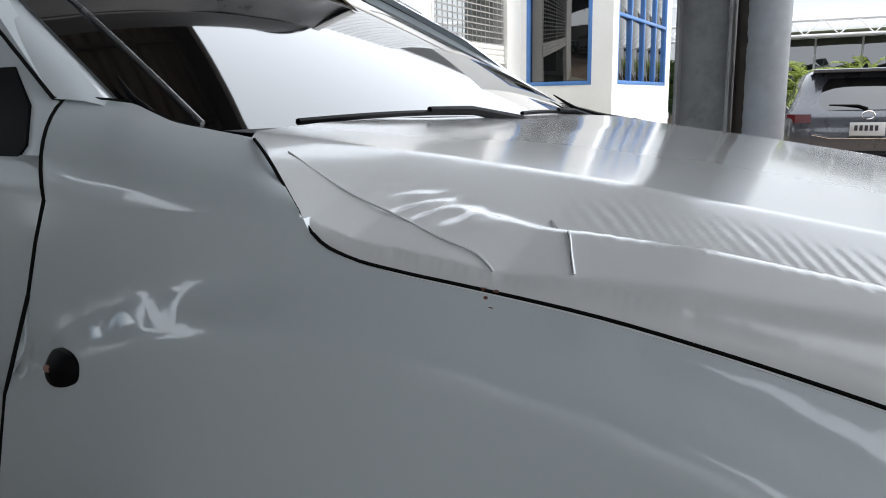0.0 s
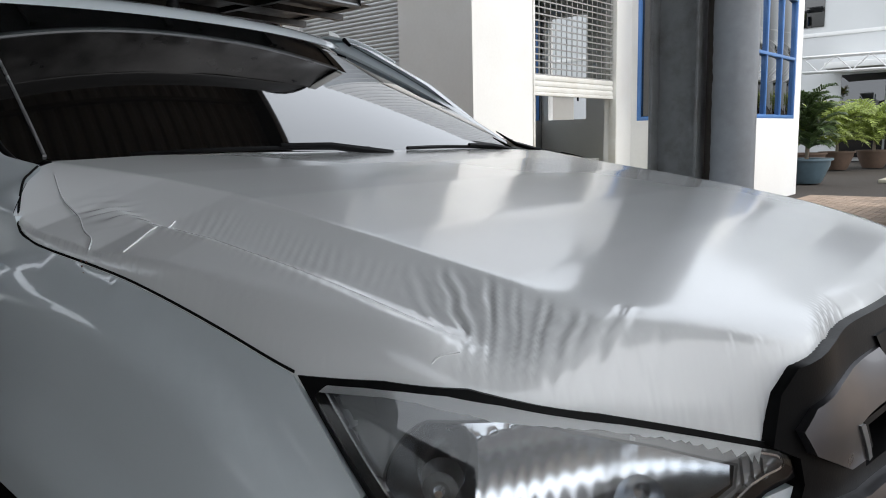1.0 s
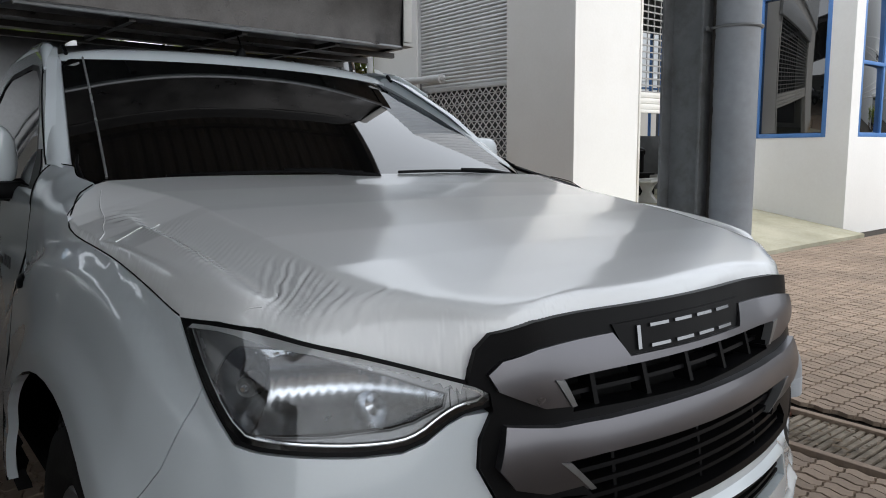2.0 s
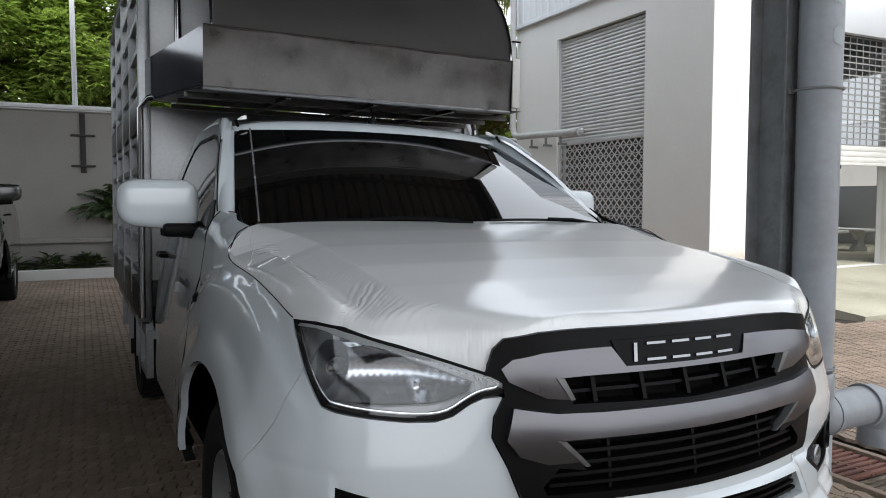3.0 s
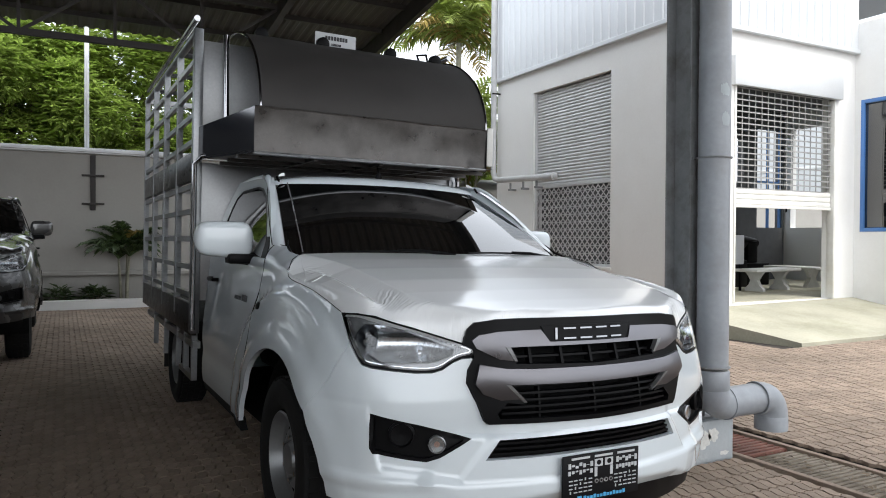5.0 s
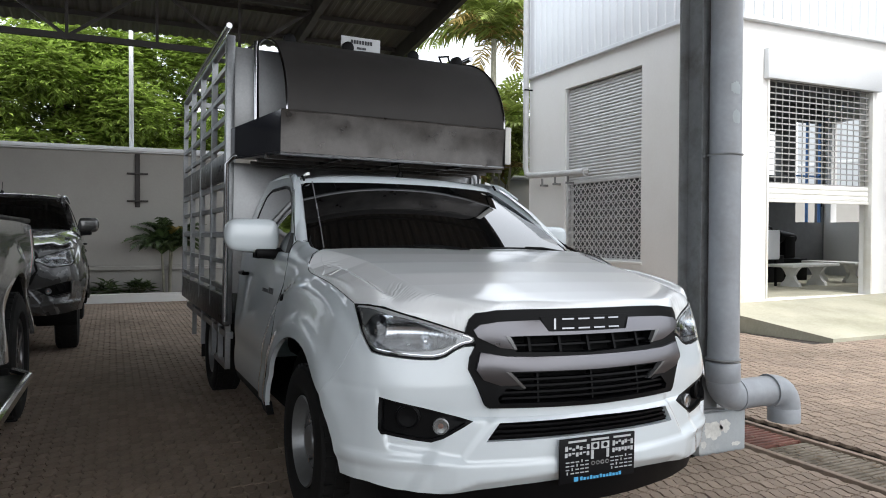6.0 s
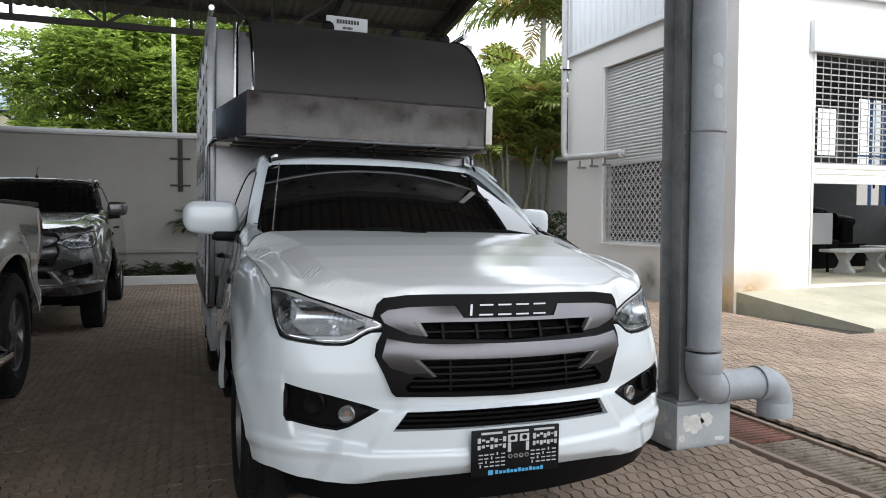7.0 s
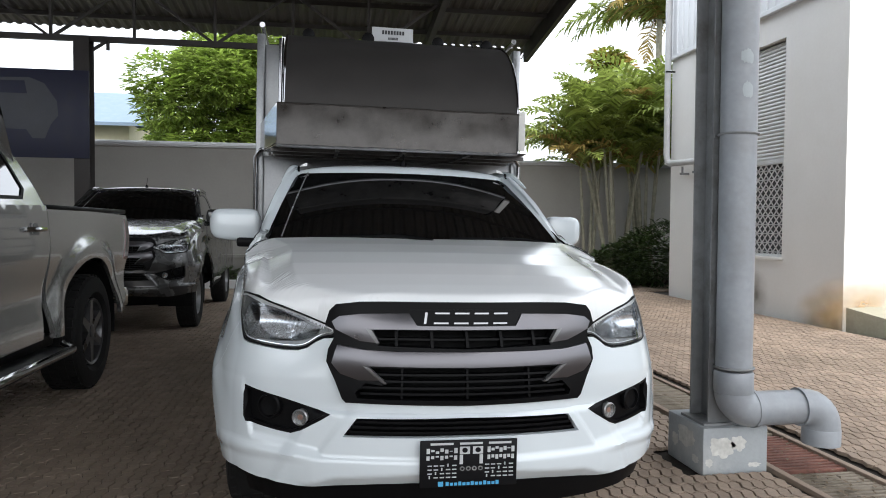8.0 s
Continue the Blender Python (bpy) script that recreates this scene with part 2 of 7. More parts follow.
M["badge_chrome"] = material("dark_chrome", (0.26, 0.265, 0.275), 0.2, metal=1.0, vary=0.1, scale=30)
# darker copy of mirror_steel: the cheek's dark reflection is put into its colour
M["dim_mirror"] = material("dimmed_polished_stainless_steel", (0.11, 0.11, 0.115), 0.1, metal=1.0, vary=0.12, scale=4, fine=40, bump=0.0001)
M["palm_stem"] = material("ringed_grey_green_palm_stem", (0.26, 0.25, 0.19), 0.8, vary=0.3, scale=9, bump=0.004)
M["cage_sheet"] = material("dull_stainless_sheet", (0.32, 0.325, 0.33), 0.38, metal=0.6, vary=0.15, scale=3, dirt=(0.30, 0.29, 0.28), dirt_amount=0.4)
M["litter"] = material("dry_leaf", (0.13, 0.095, 0.06), 0.8, vary=0.3, scale=5, per_piece=0.6)
M["lamp_dark"] = material("dark_lamp_tray", (0.055, 0.056, 0.058), 0.35, metal=0.3, vary=0.15, scale=15, fine=120, bump=0.0003)
M["orange_stain"] = stain_material("orange_rust_stain", (0.50, 0.30, 0.09), 1.0)
M["grey_stain"] = stain_material("grey_damp_stain", (0.20, 0.185, 0.15), 4.0)
M["paper"] = material("torn_white_sticker", (0.40, 0.44, 0.46), 0.7, vary=0.08)


# ---- mesh helpers ----
def group_of(name, label, category, m=None, group="", kind=""):
    e = new(name)
    e.empty_display_size = 0.1
    if m is not None:
        e.matrix_world = m
    return tagged(e, label, category, group, kind)


def mesh_ob(name, verts, faces, mt, parent=None, label="", smooth=True, category="", kind="", group=""):
    me = bpy.data.meshes.new(name)
    me.from_pydata([tuple(map(float, v)) for v in verts], [], [tuple(f) for f in faces])
    me.materials.append(mt)
    if smooth:
        me.shade_smooth()
    ob = new(name, me)
    if parent is not None:
        ob.parent = parent
    return tagged(ob, label, category, group, kind)


def sharp(ob, degrees=35):
    ob.data.set_sharp_from_angle(angle=radians(degrees))
    return ob


def merged(*lots):
    v, f = [], []
    for vs, fs in lots:
        k = len(v)
        v.extend(vs)
        f.extend(tuple(i + k for i in q) for q in fs)
    return v, f


def box(lo, hi, bevel=0.0):
    x0, y0, z0 = lo
    x1, y1, z1 = hi
    if not bevel:
        v = [(x, y, z) for z in (z0, z1) for y in (y0, y1) for x in (x0, x1)]
        return v, [(0, 2, 3, 1), (4, 5, 7, 6), (0, 1, 5, 4), (2, 6, 7, 3), (0, 4, 6, 2), (1, 3, 7, 5)]
    b = min(bevel, (x1 - x0) / 2.1, (y1 - y0) / 2.1, (z1 - z0) / 2.1)
    bm = bmesh.new()
    bmesh.ops.create_cube(bm, size=1)
    for q in bm.verts:
        q.co = Vector(((x0 + x1) / 2 + q.co.x * (x1 - x0), (y0 + y1) / 2 + q.co.y * (y1 - y0), (z0 + z1) / 2 + q.co.z * (z1 - z0)))
    bmesh.ops.bevel(bm, geom=bm.edges[:], offset=b, segments=2, affect='EDGES', profile=0.5)
    bm.verts.index_update()
    v, f = [tuple(q.co) for q in bm.verts], [tuple(w.index for w in q.verts) for q in bm.faces]
    bm.free()
    return v, f


def placed(vf, m):
    return [tuple(m @ Vector(v)) for v in vf[0]], vf[1]


def tube(path, r, n=10, cap=True):
    """A round bar along a line of points; r is one radius or one for each point."""
    P = [Vector(p) for p in path]
    rs = r if isinstance(r, (list, tuple)) else [r] * len(P)
    v, f, side = [], [], None
    for i, p in enumerate(P):
        d = (P[min(i + 1, len(P) - 1)] - P[max(i - 1, 0)]).normalized()
        if side is None:
            side = d.orthogonal().normalized()
        side = (side - d * side.dot(d)).normalized()
        up = d.cross(side)
        for k in range(n):
            a = 2 * math.pi * k / n
            v.append(tuple(p + (side * math.cos(a) + up * math.sin(a)) * rs[i]))
    for i in range(len(P) - 1):
        for k in range(n):
            a, b = i * n + k, i * n + (k + 1) % n
            f.append((a, b, b + n, a + n))
    if cap:
        f.append(tuple(range(n - 1, -1, -1)))
        f.append(tuple(range((len(P) - 1) * n, len(P) * n)))
    return v, f


def bar(a, b, w, h):
    """A square hollow-section bar from a to b, w across and h up."""
    a, b = Vector(a), Vector(b)
    d = (b - a).normalized()
    s = d.cross(Vector((0, 0, 1)))
    s = Vector((1, 0, 0)) if s.length < 1e-4 else s.normalized()
    u = s.cross(d).normalized()
    v = [tuple(p + s * i * w / 2 + u * j * h / 2) for p in (a, b) for i, j in ((-1, -1), (1, -1), (1, 1), (-1, 1))]
    return v, [(3, 2, 1, 0), (4, 5, 6, 7), (0, 1, 5, 4), (1, 2, 6, 5), (2, 3, 7, 6), (3, 0, 4, 7)]


def grid(rows, closed=False):
    """Faces between rows of points of one length."""
    n = len(rows[0])
    v = [tuple(p) for r in rows for p in r]
    f = []
    for i in range(len(rows) - 1):
        for k in range(n if closed else n - 1):
            a, b = i * n + k, i * n + (k + 1) % n
            f.append((a, b, b + n, a + n))
    return v, f


def lathe(profile, n=40, axis="x"):
    """Rings of (along, radius) turned round an axis."""
    rows = []
    for s, r in profile:
        ring = []
        for k in range(n):
            a = 2 * math.pi * k / n
            c, d = r * math.cos(a), r * math.sin(a)
            ring.append((s, c, d) if axis == "x" else ((c, s, d) if axis == "y" else (c, d, s)))
        rows.append(ring)
    return grid(rows, True)


def smooth_line(p, n):
    p = np.array(p, float)
    q = np.vstack([[2 * p[0] - p[1]], p, [2 * p[-1] - p[-2]]])
    out = []
    t = np.linspace(0, 1, n, endpoint=False)[:, None]
    for i in range(len(p) - 1):
        a, b, c, d = q[i:i + 4]
        out.append(0.5 * (2 * b + (c - a) * t + (2 * a - 5 * b + 4 * c - d) * t ** 2 + (3 * b - a - 3 * c + d) * t ** 3))
    return np.vstack(out + [p[-1:]])


def inside(poly, pts):
    """Which points lie in a polygon."""
    poly, pts = np.array(poly, float), np.array(pts, float)
    x, y = pts[:, 0], pts[:, 1]
    res = np.zeros(len(pts), bool)
    a = poly
    b = np.roll(poly, -1, 0)
    for (x0, y0), (x1, y1) in zip(a, b):
        if y0 == y1:
            continue
        hit = ((y0 > y) != (y1 > y)) & (x < (x1 - x0) * (y - y0) / (y1 - y0) + x0)
        res ^= hit
    return res


def dense(poly, step):
    out = []
    for p, q in zip(poly, list(poly[1:]) + [poly[0]]):
        n = max(1, int(math.ceil(math.dist(p, q) / step)))
        out.extend((p[0] + (q[0] - p[0]) * i / n, p[1] + (q[1] - p[1]) * i / n) for i in range(n))
    return out


def sheet(outline, holes, surf, step, thick=0.0, rise=0.0, zones=(), fine=0.0):
    """A panel cut to an outline with holes on a curved surface surf(a, b, off), with a turned-in rim; zones are meshed at the step fine."""
    loops = [dense(outline, step)] + [dense(h, step) for h in holes]
    pts = [p for l in loops for p in l]
    edges, k = [], 0
    for l in loops:
        edges += [(k + i, k + (i + 1) % len(l)) for i in range(len(l))]
        k += len(l)
    O = np.array(loops[0])
    ax = np.arange(O[:, 0].min() + step / 2, O[:, 0].max(), step)
    ay = np.arange(O[:, 1].min() + step / 2, O[:, 1].max(), step)
    G = np.stack(np.meshgrid(ax, ay), -1).reshape(-1, 2)
    for zone in zones:
        Z = np.array(zone)
        zx, zy = np.arange(Z[:, 0].min(), Z[:, 0].max(), fine), np.arange(Z[:, 1].min(), Z[:, 1].max(), fine)
        extra = np.stack(np.meshgrid(zx, zy), -1).reshape(-1, 2)
        extra[:, 0] += (np.arange(len(extra)) // len(zx) % 2) * fine / 2
        G = np.vstack([G[~inside(zone, G)], extra[inside(zone, extra)]])
    if len(G):
        keep = inside(loops[0], G)
        for h in loops[1:]:
            keep &= ~inside(h, G)
        G = G[keep]
        B = np.array(pts)
        far = np.ones(len(G), bool)
        for s in range(0, len(B), 200):
            d = ((G[:, None, :] - B[None, s:s + 200, :]) ** 2).sum(-1).min(1)
            far &= d > (0.45 * step) ** 2
        pts = pts + [tuple(g) for g in G[far]]
    vs, es, fs, *_ = delaunay_2d_cdt([Vector(p) for p in pts], edges, [], 0, 1e-7)
    V = np.array([tuple(p) for p in vs])
    T = np.array([tuple(f) for f in fs])
    c = V[T].mean(1)
    ok = inside(loops[0], c)
    for h in loops[1:]:
        ok &= ~inside(h, c)
    T = T[ok]
    top = surf(V[:, 0], V[:, 1], rise)
    verts, faces = [tuple(p) for p in top], [tuple(int(i) for i in t) for t in T]
    if thick:
        low = surf(V[:, 0], V[:, 1], rise - thick)
        n = len(verts)
        count = {}
        for t in faces:
            for i, j in ((t[0], t[1]), (t[1], t[2]), (t[2], t[0])):
                count[(i, j)] = 1
        rim, seen = [], {}
        for i, j in count:
            if (j, i) not in count:
                for q in (i, j):
                    if q not in seen:
                        seen[q] = n + len(seen)
                        verts.append(tuple(low[q]))
                rim.append((j, i, seen[i], seen[j]))
        faces += rim
    return verts, faces


def part(name, vf, mt, parent, label="", smooth=True, edge=38):
    ob = mesh_ob(name, vf[0], vf[1], mt, parent, label, smooth)
    if smooth:
        sharp(ob, edge)
    return ob


# ---- the pickup's skin: a plan line carried up in z, for nose, wings and doors ----
PLAN = ((-.25, -.012), (0, -.03), (.25, -.012), (.5, .045), (.7, .115), (.84, .19), (.93, .295), (.982, .45),
        (1.004, .62), (1.008, .85), (1.004, 1.15), (1.0, 1.5), (.995, 2.0), (.985, 3.0))
line = smooth_line(PLAN, 24)[24:]
line_s = np.r_[0, np.cumsum(np.hypot(*np.diff(line, axis=0).T))]
tang = np.gradient(line, line_s, axis=0)
tang /= np.hypot(*tang.T)[:, None]
AXLE = (0.98, 0.375)      # the front axle's y and z
REAR_AXLE = 4.22


def u_at(y):
    """The length along the plan line at which the side reaches y."""
    k = len(line) // 3
    return float(np.interp(y, line[k:, 1], line_s[k:]))


def lean(a):
    """How strongly the nose leans back, along its plan line: the grille's ends stand forward."""
    return 0.30 * (1 - .60 * np.exp(-((a - .50) / .13) ** 2))


def skin(u, z, off=0.0):
    u, z = np.asarray(u, float), np.asarray(z, float)
    a, sg = np.abs(u), np.where(u < 0, -1.0, 1.0)
    x, y = np.interp(a, line_s, line[:, 0]), np.interp(a, line_s, line[:, 1])
    nx, ny = np.interp(a, line_s, tang[:, 1]), -np.interp(a, line_s, tang[:, 0])
    k = np.clip(z - 0.72, 0, None)
    side = np.clip((a - 1.2) / 0.8, 0, 1)
    side = side * side * (3 - 2 * side)
    d = -lean(a) * k * k / (k + 0.12) * (1 - 0.62 * side)
    b = np.clip(0.5 - z, 0, None)
    d -= 0.9 * b * b
    # flared wheel arch
    r = np.hypot((y - AXLE[1 - 1]) / 0.585, (z - AXLE[1]) / 0.50)
    g = np.clip((1.590 - r) / 0.085, 0, 1)
    d += 0.024 * g * (2 - g) * np.clip((a - 1.0) / 0.25, 0, 1)
    f = np.clip((1.30 - r) / 0.2, 0, 1)
    d += 0.016 * f * f * (3 - 2 * f) * np.clip((a - 0.95) / 0.25, 0, 1)
    # bumper lip
    lip = np.clip((0.497 - z + 0.03 * np.clip((a - 0.55) / 0.4, 0, 1)) / 0.02, 0, 1) * np.clip((1.12 - a) / 0.1, 0, 1)
    d += 0.012 * lip
    # long crease along the doors
    # chin below the grille stands forward
    d += 0.014 * np.clip((0.668 - z) / 0.014, 0, 1) * np.clip((0.66 - a + 0.5 * (0.66 - z)) / 0.05, 0, 1)
    d -= 0.006 * np.exp(-((z - 0.62) / 0.05) ** 2) * side
    d = d + off
    return np.stack([sg * (x + nx * d), y + ny * d, z], -1)


def arch(cy, cz, a, b, lo, hi, n=22):
    """An arch's edge in (y, z), from its front foot over the top to its rear foot, cut at heights lo and hi."""
    t0, t1 = math.pi - math.asin((lo - cz) / b), math.asin((hi - cz) / b)
    return [(cy + a * math.cos(t0 + (t1 - t0) * i / n), cz + b * math.sin(t0 + (t1 - t0) * i / n)) for i in range(n + 1)]


HEADLAMP = ((1.172, 1.098), (1.06, 1.103), (.945, 1.098), (.777, 1.063), (.66, 1.031), (.585, 1.010), (.527, .993), (.527, .960), (.575, .951),
            (.605, .936), (.645, .909), (.685, .897), (.752, .896), (.832, .902), (.932, .910), (.978, .918), (1.066, .995), (1.120, 1.047))
GRILLE = ((0, 1.094), (.29, 1.094), (.44, 1.094), (.530, 1.083), (.556, 1.058), (.572, 1.003), (.535, .985), (.53, .955),
          (.553, .91), (.558, .862), (.52, .79), (.49, .72), (.475, .706), (0, .700))
UPPER = ((0, 1.003), (.205, 1.004), (.238, 1.05), (.436, 1.048), (.513, 1.038), (.54, 1.018), (.523, .989), (.428, .945), (.353, .935), (.398, .989), (0, .990))
LOWER = ((0, .906), (.29, .907), (.406, .912), (.513, .93), (.531, .861), (.498, .82), (.423, .793), (.318, .78), (.378, .832), (.406, .852), (0, .848))
FOG = ((.92, .744), (.737, .706), (.60, .671), (.536, .654), (.576, .629), (.656, .584), (.704, .567), (.764, .574), (.907, .597), (.92, .617))
INTAKE = ((-.43, .647), (0, .654), (.43, .647), (.485, .572), (0, .578), (-.485, .572))


def both(half):
    """A closed outline from its half with x >= 0, which begins and ends on the centre line."""
    return list(half) + [(-a, b) for a, b in reversed(half[1:-1])]


def flip(poly, sg):
    return [(sg * a, b) for a, b in poly]


def shrink(poly, d):
    """The outline drawn in by d (or out, if d is negative)."""
    p = np.array(poly, float)
    area = 0.5 * np.sum(p[:, 0] * np.roll(p[:, 1], -1) - np.roll(p[:, 0], -1) * p[:, 1])
    e = np.roll(p, -1, 0) - p
    n = np.c_[-e[:, 1], e[:, 0]] / (np.hypot(*e.T)[:, None] + 1e-9) * (1 if area > 0 else -1)
    m = n + np.roll(n, 1, 0)
    m /= np.clip((m * m).sum(1), 0.6, None)[:, None] / 2
    return [tuple(q) for q in p + m * d]


# hood: crown height with a drop to its own edge
HOOD_FRONT = ((1.182, 1.105), (1.172, 1.1015), (1.06, 1.107), (.945, 1.102), (.777, 1.067), (.66, 1.035), (.59, 1.012), (.578, 1.006), (.562, 1.060), (.535, 1.087), (.44, 1.098), (.29, 1.098), (0, 1.098))
HOOD_SIDE = ((1.21, 1.111), (1.3, 1.133), (1.4, 1.155), (1.5, 1.174), (1.6, 1.188), (1.68, 1.198), (1.735, 1.208), (1.775, 1.228), (1.80, 1.262))
hood_rim = list(HOOD_FRONT[::-1]) + list(HOOD_SIDE)
hood_rim = [(p[0] + (q[0] - p[0]) * k / 6, p[1] + (q[1] - p[1]) * k / 6) for p, q in zip(hood_rim, hood_rim[1:]) for k in range(6)]
hood_edge = [tuple(skin(*p)) for p in hood_rim]
hood_edge += [(.862, 1.185, 1.306), (.845, 1.205, 1.315), (.80, 1.235, 1.318), (.6, 1.285, 1.322), (.3, 1.315, 1.325), (0, 1.325, 1.326)]
hood_loop = np.array(hood_edge + [(-x, y, z) for x, y, z in reversed(hood_edge[1:-1])])


def crease(y):
    """How far the sharp crease stands from the centre line."""
    return np.interp(y, (.08, .12, .17, .23, .32, .5, .7, .85, 1.0, 1.12, 1.25), (.42, .516, .612, .654, .672, .690, .700, .704, .730, .77, .82))


def crown(x, y):
    c = np.interp(y, (-.1, .0, .1, .2, .35, .55, .8, 1.05, 1.33), (1.06, 1.095, 1.126, 1.152, 1.186, 1.225, 1.265, 1.298, 1.328))
    a = np.abs(x)
    w = crease(y)
    fall = np.interp(y, (.10, .2, .85, 1.05, 1.28), (.5, 1.0, 1.0, .75, .1))
    k = np.interp(y, (.10, .26, .34), (.030, .012, .0022))
    over = np.clip(a - w, -.3, .5)
    step = -0.36 * fall * k * np.logaddexp(0, over / k)
    inner = np.interp(y, (.30, .9), (.765, .815))
    q = np.clip((a - inner) / (.848 - inner), 0, 1)
    ridge = np.interp(y, (.275, .33, .45, .7, .9, 1.0), (0, .042, .042, .034, .014, 0)) * q * q * (3 - 2 * q)
    return c - 0.010 * (a / .8) ** 2 * fall + step + ridge


FAN = (-.952, .165)       # the film's flutes spread from here


def wrinkles(x, y):
    """Height of the loose film's folds on one flank of the hood."""
    wob = np.array([noise.noise((a * 7, b * 9, 0.3)) for a, b in zip(x, y)])
    wob2 = np.array([noise.noise((a * 26, b * 26, 4.3)) for a, b in zip(x, y)])
    wob3 = np.array([noise.noise((a * 60, b * 60, 9.1)) for a, b in zip(x, y)])
    below = np.clip((-x - np.where(y < .23, .60, crease(y)) - .004) / .030, 0, 1)
    # broad flutes over the lamp
    r, th = np.hypot(x - FAN[0], y - FAN[1]), np.degrees(np.arctan2(y - FAN[1], x - FAN[0]))
    zone = np.clip((th + 30) / 8, 0, 1) * np.clip((57 - th) / 14, 0, 1) * np.clip((r - .13) / .06, 0, 1) * np.clip((.40 - r) / .06, 0, 1) * below
    s = th / 3.9 + 1.1 * wob + .45 * wob2
    fold = (np.abs(np.sin(s * math.pi)) ** .8 - .6) * (.45 + .9 * np.abs(np.sin(s * .37 + 1.3 * wob))) + .30 * np.sin(s * math.pi * 3.1 + 2)
    z = zone * (.0026 * (1 + .8 * np.clip(-th / 18, 0, 1)) * fold + .0007 * wob3)
    # fine ripples further back along the flank
    band = np.clip((y - .38) / .1, 0, 1) * np.clip((.88 - y) / .08, 0, 1) * np.clip((-x - crease(y) - .03) / .03, 0, 1) * np.clip((.862 + x) / .02, 0, 1)
    z = z + band * .00032 * (np.sin((y - .75 * x + .02 * wob) * 2 * math.pi / .0165) + .8 * wob3) * (.4 + np.abs(wob) * 1.8)
    # crumpled spot near the screen and a pinched knot at the flank's front end
    spot = np.exp(-((x + .845) / .028) ** 2) * np.exp(-((y - .955) / .055) ** 2)
    z = z + spot * (.0020 * np.sin((y + .6 * x + .02 * wob2) * 2 * math.pi / .030) + .0026 * wob2)
    pinch = np.exp(-((x + .832) / .022) ** 2 - ((y - .315) / .022) ** 2)
    z = z + pinch * (.005 * wob2 - .004)
    nick = np.exp(-((x + .60) / .06) ** 2 - ((y - .125) / .035) ** 2)
    return z + nick * .0015 * wob2 + .00015 * wob


def hood(x, y, off=0.0, wrinkled=True):
    x, y = np.asarray(x, float), np.asarray(y, float)
    P = np.stack([np.abs(x), y], -1)
    idx = np.zeros(len(x), int)
    best = np.full(len(x), 1e9)
    for s in range(0, len(line), 64):
        q = ((P[:, None] - line[None, s:s + 64]) ** 2).sum(-1)
        j = q.argmin(1)
        v = q[np.arange(len(x)), j]
        m = v < best
        best[m], idx[m] = v[m], j[m] + s
    deep = np.clip(-((P - line[idx]) * np.c_[tang[idx, 1], -tang[idx, 0]]).sum(1), 0, None)
    side = np.clip((line_s[idx] - 1.2) / 0.8, 0, 1)
    F = lean(line_s[idx]) * (1 - 0.62 * side * side * (3 - 2 * side))
    wall = 0.72 + (deep + np.sqrt(deep ** 2 + 0.48 * F * deep)) / (2 * F)
    c = crown(x, y)
    d = np.clip(wall - c, -.2, .2)
    k = .007 + .016 * np.clip((1.25 - line_s[idx]) / .3, 0, 1)
    z = np.where(d > 0, c, wall) - k * np.log1p(np.exp(-np.abs(d) / k))
    if wrinkled:
        z = z + wrinkles(x, y) * np.clip(d / .012 + 1.2, .6, 1)
    return np.stack([x, y, z + off], -1)


def cab_side(y, z, off=0.0):
    """Upper door and pillars: leans in with height."""
    y, z = np.asarray(y, float), np.asarray(z, float)
    t = np.clip((z - 1.24) / 0.54, -0.1, 1.1)
    front = np.clip((2.05 - y) / 0.62, 0, 1)
    x = 0.945 - 0.152 * t - 0.05 * t ** 3 - 0.012 * front ** 1.3 * np.clip(1 - t * .8, 0, 1)
    return np.stack([x + off, y, z], -1)


def roof_at(x, y):
    a = np.abs(x) / 0.72
    return 1.815 - 0.028 * a ** 2 - 0.03 * a ** 8 - 0.018 * np.clip((2.32 - y) / 0.2, 0, 1) ** 2 - 0.03 * np.clip((y - 2.85) / 0.12, 0, 1) ** 2


